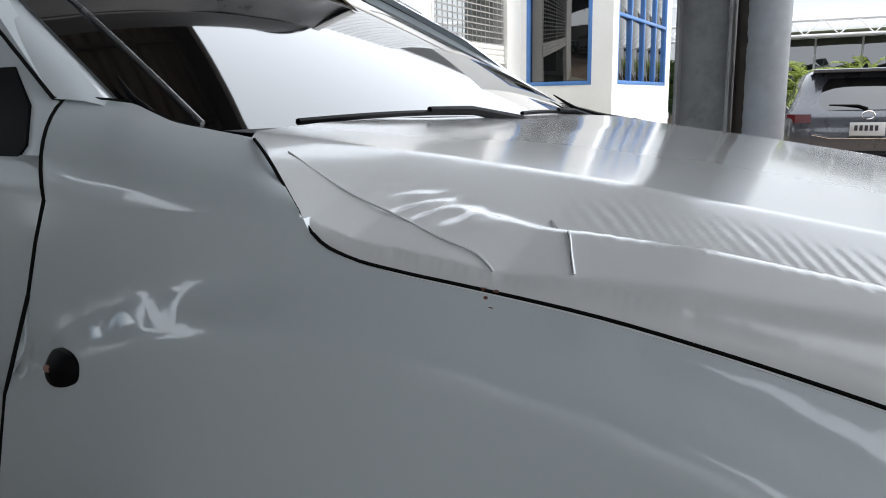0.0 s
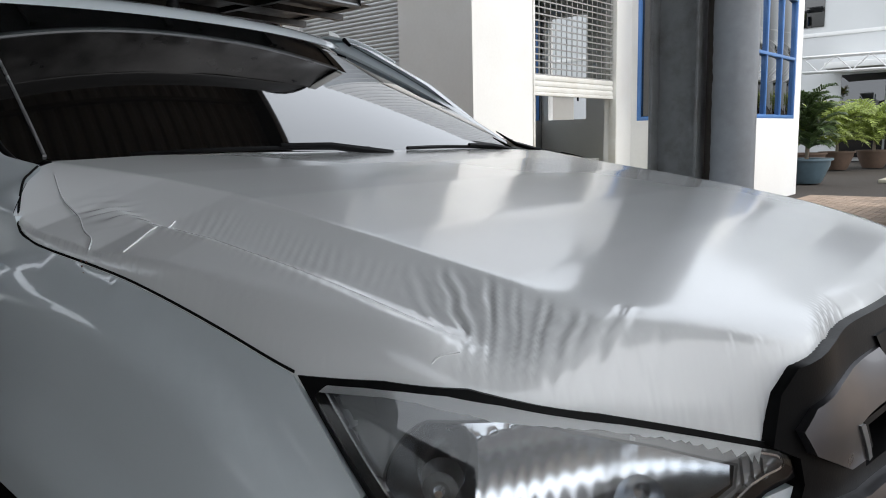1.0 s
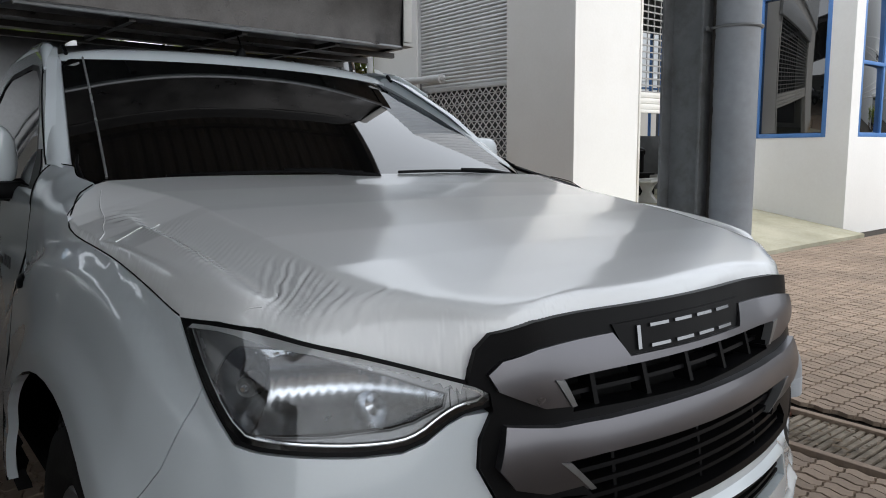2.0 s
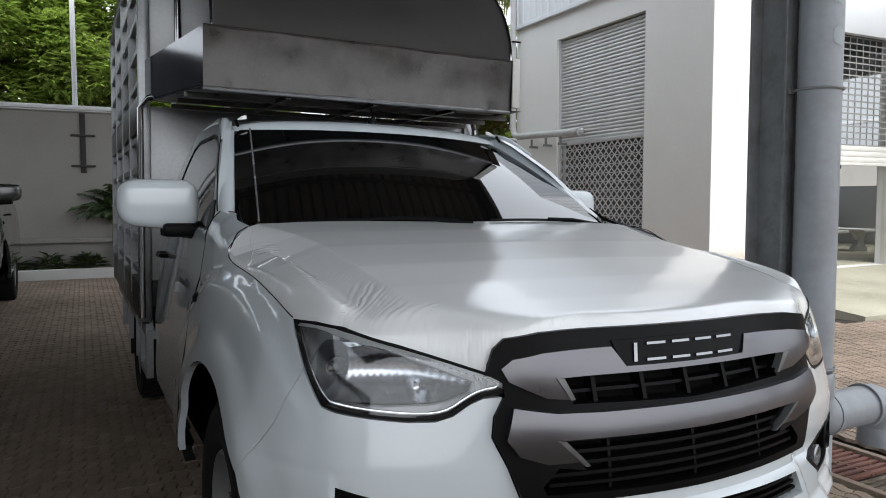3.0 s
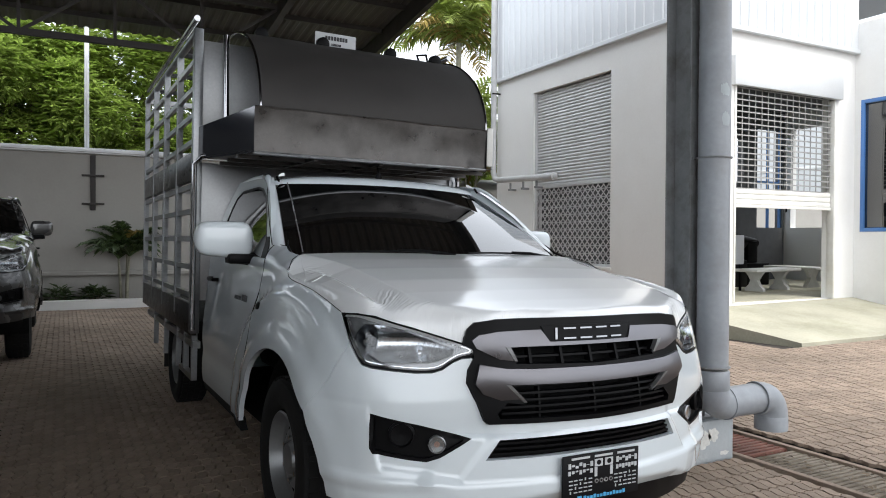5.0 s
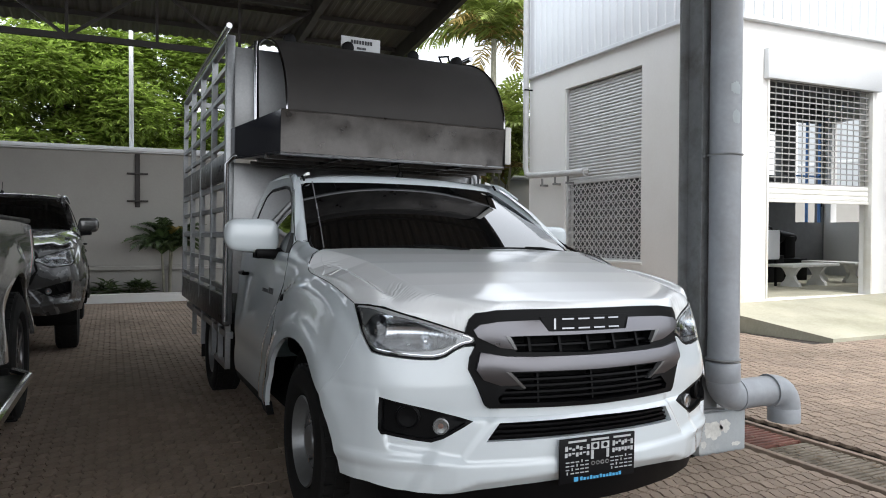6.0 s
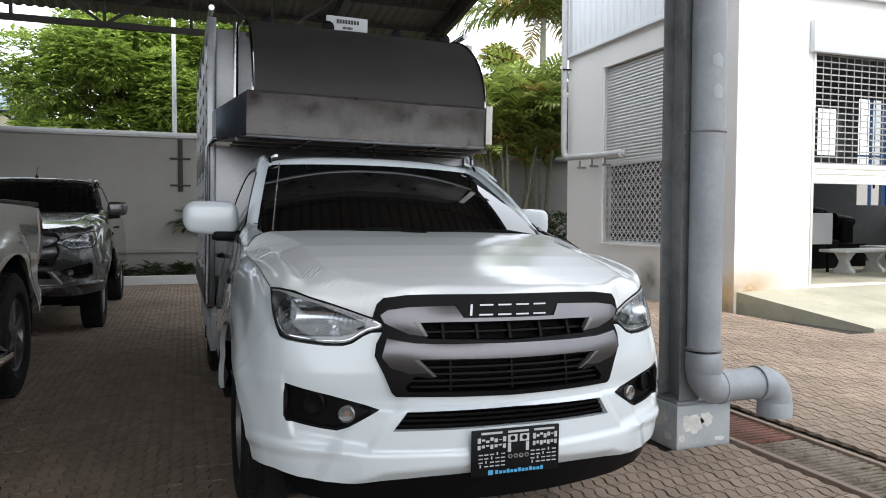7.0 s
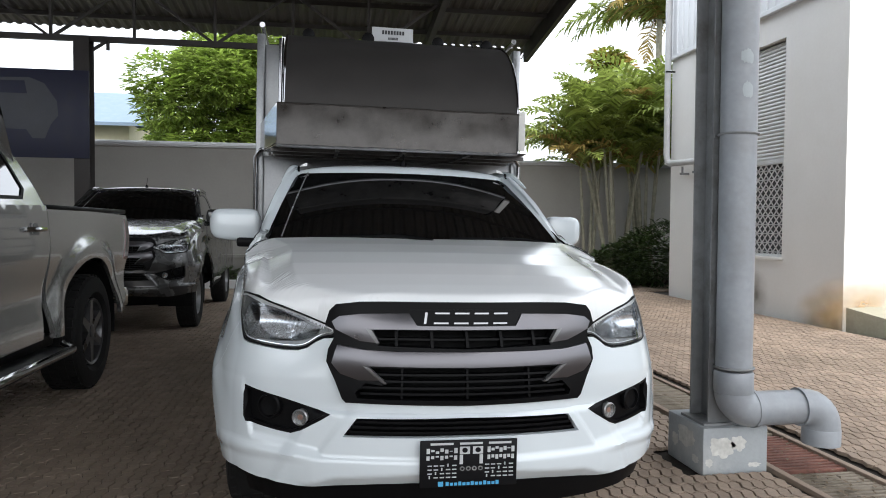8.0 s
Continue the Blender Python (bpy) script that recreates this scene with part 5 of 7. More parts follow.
structure("roof_slab", box((BX + .1, BY + .1, 6.9), (15.7, 11.05, 7.05)), M["cladding"], "sheet metal roof")


# ribbed cladding above the white walls
def cladding(name, a, b, z0, z1, pitch=.21):
    a, b = Vector(a), Vector(b)
    d = (b - a)
    ln = d.length
    d.normalize()
    nrm = Vector((d.y, -d.x, 0))
    prof, s = [], 0.0
    while s < ln:
        for ds, h in ((0, 0), (.05, 0), (.065, .022), (.10, .022), (.115, 0)):
            if s + ds <= ln:
                prof.append(a + d * (s + ds) + nrm * h)
        s += pitch
    prof.append(b)
    rows = [[(p.x, p.y, z) for p in prof] for z in (z0, z1)]
    return structure(name, grid(rows), M["cladding"], "pale grey ribbed sheet metal cladding")


cladding("cladding_side", (BX - .05, 11.07, 0), (BX - .05, BY - .05, 0), 4.81, 6.95)
cladding("cladding_front", (BX - .05, BY - .05, 0), (11.10, BY - .05, 0), 4.89, 6.95)
structure("trim_side", box((BX - .09, BY - .06, 4.75), (BX - .003, 11.11, 4.83), .01), M["cladding"], "pale grey flashing strip")
structure("trim_front", box((BX - .09, BY - .10, 4.83), (11.098, BY - .003, 4.91), .01), M["cladding"], "pale grey flashing strip")


def roller_shutter(name, axis_y, a0, a1, b0, b1, plane, mt, pitch, label):
    """Slats with a rounded profile; axis_y: the slats run along y in a plane of x, else along x in a plane of y."""
    e = group_of(name, label, "shutter")
    n = int((b1 - b0) / pitch)
    prof = [(0, 0), (.012, .1), (.020, .35), (.018, .65), (.008, .9), (0, 1)]
    ln = a1 - a0
    v = []
    for s in (0, ln):
        v.append([((-h, s, k * pitch) if axis_y else (s, -h, k * pitch)) for h, k in prof])
    me = None
    for k in range(n):
        if me is None:
            ob = part("slat", grid(v), mt, e)
            me = ob.data
        else:
            ob = new("slat", me)
            ob.parent = e
        ob.location = (plane, a0, b0 + k * pitch) if axis_y else (a0, plane, b0 + k * pitch)
    return e


rs = roller_shutter("roller_shutter", True, SH[0], SH[1], 2.476, SH[3], BX + .10, M["shutter"], .0605, "grey closed steel roller shutter in a side opening")
part("bottom_bar", box((BX + .07, SH[0], 2.396), (BX + .12, SH[1], 2.476), .006), M["shutter"], rs)
for y in (SH[0], SH[1]):
    part("guide", box((BX + .04, y - .02 if y == SH[0] else y - .03, SH[2]), (BX + .13, y + .03 if y == SH[0] else y + .02, SH[3]), .004), M["shutter"], rs)

# expanded metal below the shutter: crossing strands and level rods
em = group_of("mesh_screen", "light grey diamond metal mesh over a dark opening", "mesh screen")
lots = []
w, h = SH[1] - SH[0], 2.396 - SH[2]
px, pz = .145, .145
for sgn in (1, -1):
    k = -int(h / pz) - 1
    while k * px < w:
        a0 = k * px
        s0, s1 = max(0, -a0), min(h * px / pz, w - a0)
        if s1 > s0:
            y0, y1 = a0 + s0, a0 + s1
            z0, z1 = SH[2] + s0 * pz / px, SH[2] + s1 * pz / px
            if sgn < 0:
                y0, y1 = w - y0, w - y1
            lots.append(bar((BX + .09 + .004 * sgn, SH[0] + y0, z0), (BX + .09 + .004 * sgn, SH[0] + y1, z1), .012, .016))
        k += 1
for vf in lots:
    part("strand", vf, M["mesh"], em, "", False)
for k in range(int(h / .145)):
    part("level_rod", bar((BX + .10, SH[0], SH[2] + .0725 + .145 * k), (BX + .10, SH[1], SH[2] + .0725 + .145 * k), .010, .014), M["mesh"], em, "", False)
part("screen_frame", merged(box((BX + .06, SH[0] + .031, SH[2]), (BX + .12, SH[1] - .031, SH[2] + .04), .004)), M["mesh"], em)
structure("sill", box((BX - .03, SH[0] - .05, SH[2] - .05), (BX - .003, SH[1] + .05, SH[2] - .004), .006), M["plaster"], "white window sill")
# added dark sheet: stands for the shade seen through the mesh
structure("mesh_backing", box((BX + .60, SH[0] - .3, .7), (BX + .64, SH[1] + .3, 4.5)), M["interior_shade"], "dark sheet added behind the mesh for the unlit opening")

# front shutter: grille above, slats below, housing over it
fs = group_of("grille_shutter", "half-open cream roller shutter with an open grille over plain slats", "shutter")
z0, z1 = 2.27, 3.944
for k in range(18):
    z = z0 + (z1 - z0) * k / 17
    part("grille_rod", bar((DO[0] + .02, BY + .06, z), (DO[1] - .02, BY + .06, z), .016, .020), M["rod_steel"], fs, "", False)
for k in range(16):
    x = DO[0] + .09 + (DO[1] - DO[0] - .18) * k / 15
    part("grille_link", bar((x, BY + .06, z0), (x, BY + .06, z1), .012, .014), M["rod_steel"], fs, "", False)
for k in range(3):
    rows = [[(x, BY + .06 - hh, 2.0 + k * .088 + q * .088) for hh, q in ((0, 0), (.014, .12), (.02, .4), (.02, .6), (.014, .88), (0, 1))] for x in (DO[0] + .02, DO[1] - .02)]
    part("slat", grid(rows), M["shutter_white"], fs, "rust-stained cream slat")
part("bottom_bar", box((DO[0] + .02, BY + .03, 1.95), (DO[1] - .02, BY + .09, 2.0), .006), M["shutter_white"], fs)
part("pull_handle", tube([(9.25, BY + .02, 1.95), (9.25, BY + .02, 1.89)], .016, 8), M["black"], fs)
part("shutter_housing", box((DO[0] - .10, BY - .10, 3.944), (DO[1] + .12, BY - .003, 4.43), .01), M["cladding"], fs, "pale grey shutter housing")
for x in (DO[0], DO[1]):
    part("guide_rail", box((x - .012, BY - .02, .36), (x + .03, BY + .12, 3.944), .004), M["shutter_white"], fs)


# blue framed windows
def blue_window(name, axis_y, a0, a1, b0, b1, plane, cols, transom, label):
    e = group_of(name, label, "window", kind="structure")

    def beam(p0, p1, q0, q1, nm, mt, d0=-.03, d1=.06):
        lo, hi = ((plane + d0, p0, q0), (plane + d1, p1, q1)) if axis_y else ((p0, plane + d0, q0), (p1, plane + d1, q1))
        part(nm, box(lo, hi, .005), mt, e)
    w = .07
    beam(a0, a0 + w, b0, b1, "window_frame", M["blue_frame"])
    beam(a1 - w, a1, b0, b1, "window_frame", M["blue_frame"])
    beam(a0 + w, a1 - w, b0, b0 + w, "window_frame", M["blue_frame"])
    beam(a0 + w, a1 - w, b1 - w, b1, "window_frame", M["blue_frame"])
    levels = [b0 + w] + ([transom] if transom else []) + [b1 - w]
    if transom:
        beam(a0 + w, a1 - w, transom - .03, transom + .03, "transom", M["blue_frame"])
    for k in range(1, cols):
        x = a0 + (a1 - a0) * k / cols
        beam(x - .035, x + .035, b0 + w, b1 - w, "mullion", M["blue_frame"], -.02, .05)
    for k in range(cols):
        for z0, z1 in zip(levels[:-1], levels[1:]):
            beam(a0 + (a1 - a0) * k / cols + .03, a0 + (a1 - a0) * (k + 1) / cols - .03, z0, z1, "pane", M["glass"], .01, .018)
    return e


blue_window("window_1", True, 4.70, 5.92, 1.57, 3.98, 11.12, 1, None, "dark glazed window in a blue frame")
blue_window("window_2", False, 11.42, 15.05, 1.57, 3.98, 4.36, 4, 2.77, "dark glazed four-light window in a blue frame")

# damp and rust stains at the foot of the corner
def wall_stain(x, y, z, turn, w, h, mt, label):
    ob = structure("wall_stain", ([(-1, 0, -1), (1, 0, -1), (1, 0, 1), (-1, 0, 1)], [(0, 1, 2, 3)]), M[mt], label)
    ob.matrix_world = pose(x, y, z, 0, 0, turn) @ Matrix.Diagonal((w, 1, h, 1))


wall_stain(BX + .30, BY - .0025, .30, 0, 1.1, .55, "orange_stain", "orange rust stain soaked into the white wall")
wall_stain(BX - .0025, BY + .32, .08, 90, .8, .6, "grey_stain", "grey damp stain at the wall's foot")
wall_stain(BX - .0025, BY + 2.1, .3, 90, .5, .5, "grey_stain", "grey damp stain at the wall's foot")
# ramp in front of the door
rv = [(6.85, 4.0, .03), (11.10, 4.0, .03), (11.10, BY, .36), (6.53, BY, .30), (6.85, 4.0, -.04), (11.10, 4.0, -.04), (11.10, BY, -.04), (6.53, BY, -.04)]
structure("ramp", (rv, [(0, 1, 2, 3), (0, 4, 5, 1), (3, 7, 4, 0)]), M["concrete"], "worn sloping concrete ramp with moss")

# down pipe with its run along the wall
dp = group_of("wall_drain_pipe", "pale grey drain pipe bracketed to the white wall", "pipe")
part("pipe_run", tube([(6.345, 11.01, 6.9), (6.345, 11.01, 2.85), (6.345, 10.95, 2.70), (6.345, 10.82, 2.66), (6.345, 8.88, 2.59), (6.405, 8.82, 2.59)], .062, 14), M["wall_pipe"], dp)
part("elbow_socket", tube([(6.345, 9.18, 2.60), (6.345, 8.84, 2.59)], .075, 14), M["wall_pipe"], dp)
for y in (10.33, 9.86, 9.40):
    part("bracket", merged(box((6.295, y - .02, 2.40), (6.473, y + .02, 2.44)), box((6.325, y - .015, 2.44), (6.355, y + .015, 2.56))), M["col_grey"], dp, "", False)
part("bracket", box((6.275, 10.94, 4.50), (6.473, 10.97, 4.53), .004), M["black"], dp)

# ---- things inside the workshop ----
def stone_table(m, long, name, label):
    e = group_of(name, label, "table" if long > .7 else "bench", m)
    part("tabletop", box((-long, -.28, .40), (long, .28, .46), .02), M["table_stone"], e)
    for x in (-long * .55, long * .55):
        rows = []
        for z, wd in ((0, .20), (.06, .19), (.12, .12), (.22, .075), (.32, .13), (.40, .20)):
            rows.append([(x - .05, -wd, z), (x + .05, -wd, z), (x + .05, wd, z), (x - .05, wd, z)])
        part("pedestal", grid(rows, True), M["table_stone"], e)
    return e


stone_table(pose(11.2, 7.95, .36, 0, 0, 8), .85, "stone_bench", "long white stone bench with two curved pedestals")
stone_table(pose(13.0, 8.6, .36, 0, 0, 85), .75, "stone_bench", "white stone bench standing further inside")
cab = group_of("steel_cabinet", "pale grey steel cabinet standing in the workshop", "cabinet", pose(10.25, 8.3, .36))
part("cabinet_body", box((-.35, -.25, .55), (.35, .25, 1.15), .01), M["cladding"], cab)
part("cabinet_door", box((-.33, -.27, .58), (.33, -.252, 1.12), .004), M["cladding"], cab)
part("cabinet_stand", merged(*[box((x - .02, y - .02, 0), (x + .02, y + .02, .55)) for x in (-.3, .3) for y in (-.2, .2)]), M["black"], cab, "", False)
for k, (x, y, s) in enumerate(((11.3, 9.2, 1.0), (12.6, 9.6, .85))):
    mc = group_of("machine", "dark workshop machine on a pedestal", "machine", pose(x, y, .36))
    part("machine_base", box((-.45 * s, -.3, 0), (.45 * s, .3, .6 * s), .02), M["black"], mc)
    part("machine_column", box((-.2 * s, -.15, .6 * s), (.2 * s, .2, 1.2 * s), .03), M["black"], mc)
    part("machine_head", tube([(-.35 * s, 0, 1.2 * s), (.3 * s, 0, 1.15 * s)], [.16, .11], 14), M["black"], mc)
for k, x in enumerate((7.9, 9.75, 11.6)):
    e = group_of("window_%d" % (k + 3), "window in the rear wall with clear panes", "window", kind="structure")
    part("window_frame", merged(box((x, 10.83, 1.35), (x + .06, 10.95, 3.0)), box((x + 1.34, 10.83, 1.35), (x + 1.4, 10.95, 3.0)), box((x, 10.83, 1.35), (x + 1.4, 10.95, 1.41)), box((x, 10.83, 2.2), (x + 1.4, 10.95, 2.25)), box((x + .68, 10.83, 1.35), (x + .72, 10.95, 3.0))), M["blue_frame"], e, "", False)

# ---- car port: columns, trusses, roof ----
RX = 4.1


def roof_z(y):
    return 5.45 - .133 * (y - 13.4)


def roof_field(name, x0, x1, y0, y1):
    xs, prof = x0, []
    while xs < x1:
        for d, h in ((0, 0), (.04, .028), (.08, .028), (.12, 0)):
            prof.append((min(xs + d, x1), h))
        xs += .19
    rows = [[(x, y, roof_z(y) + h) for x, h in prof] for y in (y0, (y0 + y1) / 2, y1)]
    return structure(name, grid(rows), M["roof_sheet"], "aged corrugated metal car port roof")


# forward stretch lies out of view; its length is set to cut sky light
RY0 = -14.1
roof_field("roof_sheeting", -15, RX, RY0, 13.4)
roof_field("roof_sheeting_end", 1.65, RX, 13.4, 14.1)
teeth = [[(RX + (.0, .035, .035, .0)[k % 4], RY0 + .05 * k, roof_z(RY0 + .05 * k) + dz) for k in range(int((14.1 - RY0) / .05))] for dz in (.03, -.01)]
structure("roof_edge", grid(teeth), M["roof_sheet"], "toothed edge flashing of the car port roof")
pl = []
for y in np.arange(RY0 + .3, 13.2, 1.15):
    pl.append(bar((-15, y, roof_z(y) - .05), (RX - .05, y, roof_z(y) - .05), .06, .09))
structure("roof_purlins", merged(*pl), M["truss"], "dark steel purlins")


def truss(name, y, x0, x1, depth, label):
    e = group_of(name, label, "truss", kind="structure")
    zt, zb = roof_z(y) - .12, roof_z(y) - .12 - depth
    part("top_chord", bar((x0, y, zt), (x1, y, zt), .08, .08), M["truss"], e, "", False)
    part("bottom_chord", bar((x0, y, zb), (x1, y, zb), .09, .10), M["truss"], e, "", False)
    n = int((x1 - x0) / 1.3)
    for k in range(n):
        a, b = x0 + (x1 - x0) * k / n, x0 + (x1 - x0) * (k + 1) / n
        part("web", bar((a, y, zb), (a, y, zt), .05, .05), M["truss"], e, "", False)
        part("web", bar((a, y, zb if k % 2 else zt), (b, y, zt if k % 2 else zb), .05, .05), M["truss"], e, "", False)
    return e


truss("roof_truss", 11.0, -15, 1.7, 1.0, "dark steel roof truss")
truss("roof_truss", 5.8, -15, RX - .1, .40, "dark steel roof truss")
truss("roof_truss", 1.0, -15, RX - .1, .40, "dark steel roof truss")
structure("verge_beam", merged(bar((RX - .12, RY0, roof_z(RY0) - .22), (RX - .12, 13.2, roof_z(13.2) - .22), .10, .34), bar((1.7, 8.0, roof_z(8) - .2), (1.7, 13.0, roof_z(13) - .2), .12, .22)), M["truss"], "dark steel edge beam")


def h_column(x, y, z1, name, label, mt, hw=.075, hd=.10, base=.27):
    e = group_of(name, label, "column", pose(x, y, 0))
    t = .014
    part("flange", box((-hw, -hd, base), (hw, -hd + t, z1), .002), mt, e)
    part("flange", box((-hw, hd - t, base), (hw, hd, z1), .002), mt, e)
    part("web", box((-.005, -hd + t, base), (.005, hd - t, z1), .001), mt, e)
    part("base_plate", box((-hw - .04, -hd - .03, base - .008), (hw + .04, hd + .03, base + .010), .003), mt, e)
    return e


CX, CY = 1.722, 1.147
h_column(CX, CY, roof_z(1.0) - .5, "steel_column", "grey painted steel column standing on a concrete pier", M["col_grey"], .075, .107, .255)
pier = group_of("concrete_pier", "grey painted concrete pier with flaking white patches", "pier", pose(0, 0, 0, 0, 0, 0))
part("pier_block", box((1.583, .975, -.03), (1.985, 1.40, .25), .012), M["pier_grey"], pier)
rnd = random.Random(5)
for face, ca, cb, ra, rb in (("front", 1.70, .135, .10, .075), ("front", 1.80, .155, .06, .055), ("front", 1.62, .05, .03, .03), ("front", 1.90, .03, .05, .018), ("side", 1.17, .15, .13, .075), ("side", 1.30, .10, .05, .05), ("side", 1.06, .05, .05, .03)):
    ol = [(ca + ra * math.cos(a) * (.75 + .28 * noise.noise((math.cos(a) * 1.6, math.sin(a) * 2.2, ca)) + .10 * noise.noise((math.cos(a) * 6, math.sin(a) * 6, cb)) + .05 * rnd.random()), cb + rb * math.sin(a) * (.75 + .28 * noise.noise((math.cos(a) * 1.6, math.sin(a) * 2.2, ca)) + .10 * noise.noise((math.cos(a) * 6, math.sin(a) * 6, cb)) + .05 * rnd.random())) for a in np.linspace(0, 2 * math.pi, 49)[:-1]]
    surf = (lambda a, b, o=0: np.stack([a, np.full_like(a, .9735), b], -1)) if face == "front" else (lambda a, b, o=0: np.stack([np.full_like(a, 1.5815), a, b], -1))
    part("flaking_patch", sheet(ol, [], surf, .03), M["flake_white"], pier, "bare white patch where paint flaked off")
PX, PY, PR = 1.737, .935, .098
pipe = group_of("drain_pipe", "grey painted drain pipe with an elbow outlet above a grate", "pipe")
part("pipe_upright", tube([(PX, PY, 6.2), (PX, PY, .60)], PR, 28), M["pipe_grey"], pipe)
part("socket", tube([(PX, PY, .585), (PX, PY, .575), (PX, PY, .47), (PX, PY, .46)], [PR + .002, PR + .009, PR + .009, PR + .003], 28), M["pipe_grey"], pipe)
bend = [(PX + .115 * (1 - math.cos(a)), PY, .47 - .105 * math.sin(a)) for a in np.linspace(0, math.pi / 2, 9)]
part("lower_elbow", tube(bend, PR + .005, 28), M["pipe_grey"], pipe)
part("elbow_collar", tube([(PX + .108, PY, .365), (PX + .128, PY, .365)], PR + .010, 28), M["pipe_grey"], pipe)
part("outlet_run", tube([(PX + .12, PY, .365), (PX + .41, PY, .365)], PR - .001, 28), M["pipe_grey"], pipe)
part("outlet_collar", tube([(PX + .400, PY, .365), (PX + .418, PY, .365)], PR + .011, 28), M["pipe_grey"], pipe)
tail = [(PX + .41, PY, .365)] + [(PX + .44 + .115 * math.sin(a), PY, .25 + .115 * math.cos(a)) for a in np.linspace(0, math.pi / 2, 9)] + [(PX + .555, PY, .20)]
part("outlet_elbow", tube(tail, PR + .004, 28, False), M["pipe_grey"], pipe)
part("outlet_socket", tube([(PX + .555, PY, .245), (PX + .555, PY, .235), (PX + .555, PY, .148)], [PR + .002, PR + .007, PR + .007], 28, False), M["pipe_grey"], pipe)
part("outlet_dark", tube([(PX + .555, PY, .18), (PX + .555, PY, .175)], PR - .002, 20), M["gap"], pipe)
for z in (1.905, .605):
    ring = [(PX + (PR + .006) * math.cos(a), PY + (PR + .006) * math.sin(a), z) for a in np.linspace(0, 2 * math.pi, 33)]
    part("clamp_ring", tube(ring, .007, 6, False), M["col_grey"], pipe)
part("clamp_arm", bar((CX - .08, PY + .085, 1.905), (CX + .08, PY + .085, 1.905), .012, .02), M["col_grey"], pipe, "", False)
rows = []
for z in np.arange(.72, 4.2, .012):
    end = 2.62 + .10 * noise.noise((z * 2.0, 1, 5)) + .10 * abs(noise.noise((z * 19, 3, 1)))
    rows.append([(PX + (PR + .0012) * math.cos(a), PY + (PR + .0012) * math.sin(a), float(z)) for a in np.linspace(1.75, end, 7)])
part("peeled_band", grid(rows), M["peeled"], pipe, "dark band where the grey paint has peeled")
for zc, hh, a0, a1 in ((2.315, .035, -2.05, -1.35), (2.135, .04, -1.95, -1.35)):
    rows = [[(PX + (PR + .0016) * math.cos(a), PY + (PR + .0016) * math.sin(a), zc + s * hh * (1 - ((a - (a0 + a1) / 2) / (a1 - a0) * 2) ** 4 * .6) + .022 * noise.noise((a * 9, s, zc))) for a in np.linspace(a0, a1, 18)] for s in (-1, 1)]
    part("torn_sticker", grid(rows), M["paper"], pipe, "torn whitish sticker")

h_column(-4.72, 11.0, roof_z(11) - 1.1, "steel_column", "dark brown steel column of the car port", M["truss"], .13, .15, 0)
structure("column_bracket", merged(bar((-4.55, 10.95, 4.45), (-4.30, 10.95, 4.62), .05, .05), bar((-4.30, 10.95, 4.45), (-4.30, 10.95, 4.62), .05, .05)), M["truss"], "small dark bracket")
bn = group_of("banner", "dark blue advertising banner with a grey vehicle picture", "banner")
part("banner_sheet", box((-8.0, 10.80, 2.52), (-4.58, 10.845, 4.05), .004), M["banner"], bn)
car_shape = [(-7.3, 3.05), (-7.2, 3.5), (-6.9, 3.62), (-6.5, 3.87), (-5.55, 3.90), (-5.30, 3.80), (-5.10, 3.5), (-5.08, 3.25), (-5.2, 3.10), (-5.3, 2.85), (-5.5, 2.85), (-5.6, 3.0)]
part("printed_vehicle", sheet(car_shape, [[(-6.60, 3.62), (-6.42, 3.82), (-5.62, 3.84), (-5.58, 3.62)]], lambda a, b, o=0: np.stack([a, np.full_like(a, 10.795), b], -1), .3), M["banner_car"], bn, "grey printed vehicle shape")

# unseen wall, added to limit the sky light coming in from the left
structure("light_block_wall", box((-9.3, -9, -.03), (-9.1, 14.25, 3.2)), M["wall_cream"], "unseen off-white wall added to hold back light from the left")

# boundary wall with planting bed and kerb
structure("wall_boundary", box((-16, 14.25, -.03), (2.6, 14.45, 3.10)), M["wall_cream"], "off-white boundary wall with dark streaks")
structure("wall_boundary_far", box((2.6, 14.9, -.03), (24, 15.1, 2.92)), M["wall_cream"], "off-white boundary wall")
structure("wall_coping", merged(box((-16, 14.14, 3.10), (2.6, 14.52, 3.22), .012), box((2.6, 14.8, 2.92), (24, 15.18, 3.03), .012), box((-16, 14.10, 3.13), (2.6, 14.14, 3.19), .01), box((2.6, 14.76, 2.95), (24, 14.8, 3.0), .01)), M["shutter"], "grey metal coping on the wall")
structure("wall_ledge", box((-16, 14.10, .62), (2.6, 14.247, .70), .01), M["wall_cream"], "low ledge at the wall's foot")
structure("planting_bed", box((-16, 13.60, -.03), (8.4, 14.248, .10)), M["soil"], "dark soil planting bed")
structure("kerb", box((-16, 13.44, -.03), (4.0, 13.598, .17), .015), M["plaster"], "white painted concrete kerb")
hk = group_of("wall_bracket", "rusty brown steel bracket bolted to the wall", "bracket")
part("bracket_post", box((-1.36, 14.20, 1.95), (-1.26, 14.248, 3.08), .004), M["truss"], hk)
for z in (2.08, 2.66):
    part("bracket_arm", box((-1.52, 14.16, z - .02), (-1.10, 14.20, z + .02), .004), M["truss"], hk)
part("conduit", tube([(-1.42, 14.3, 3.2), (-1.42, 14.3, 6.2)], .045, 8), M["cladding"], hk)

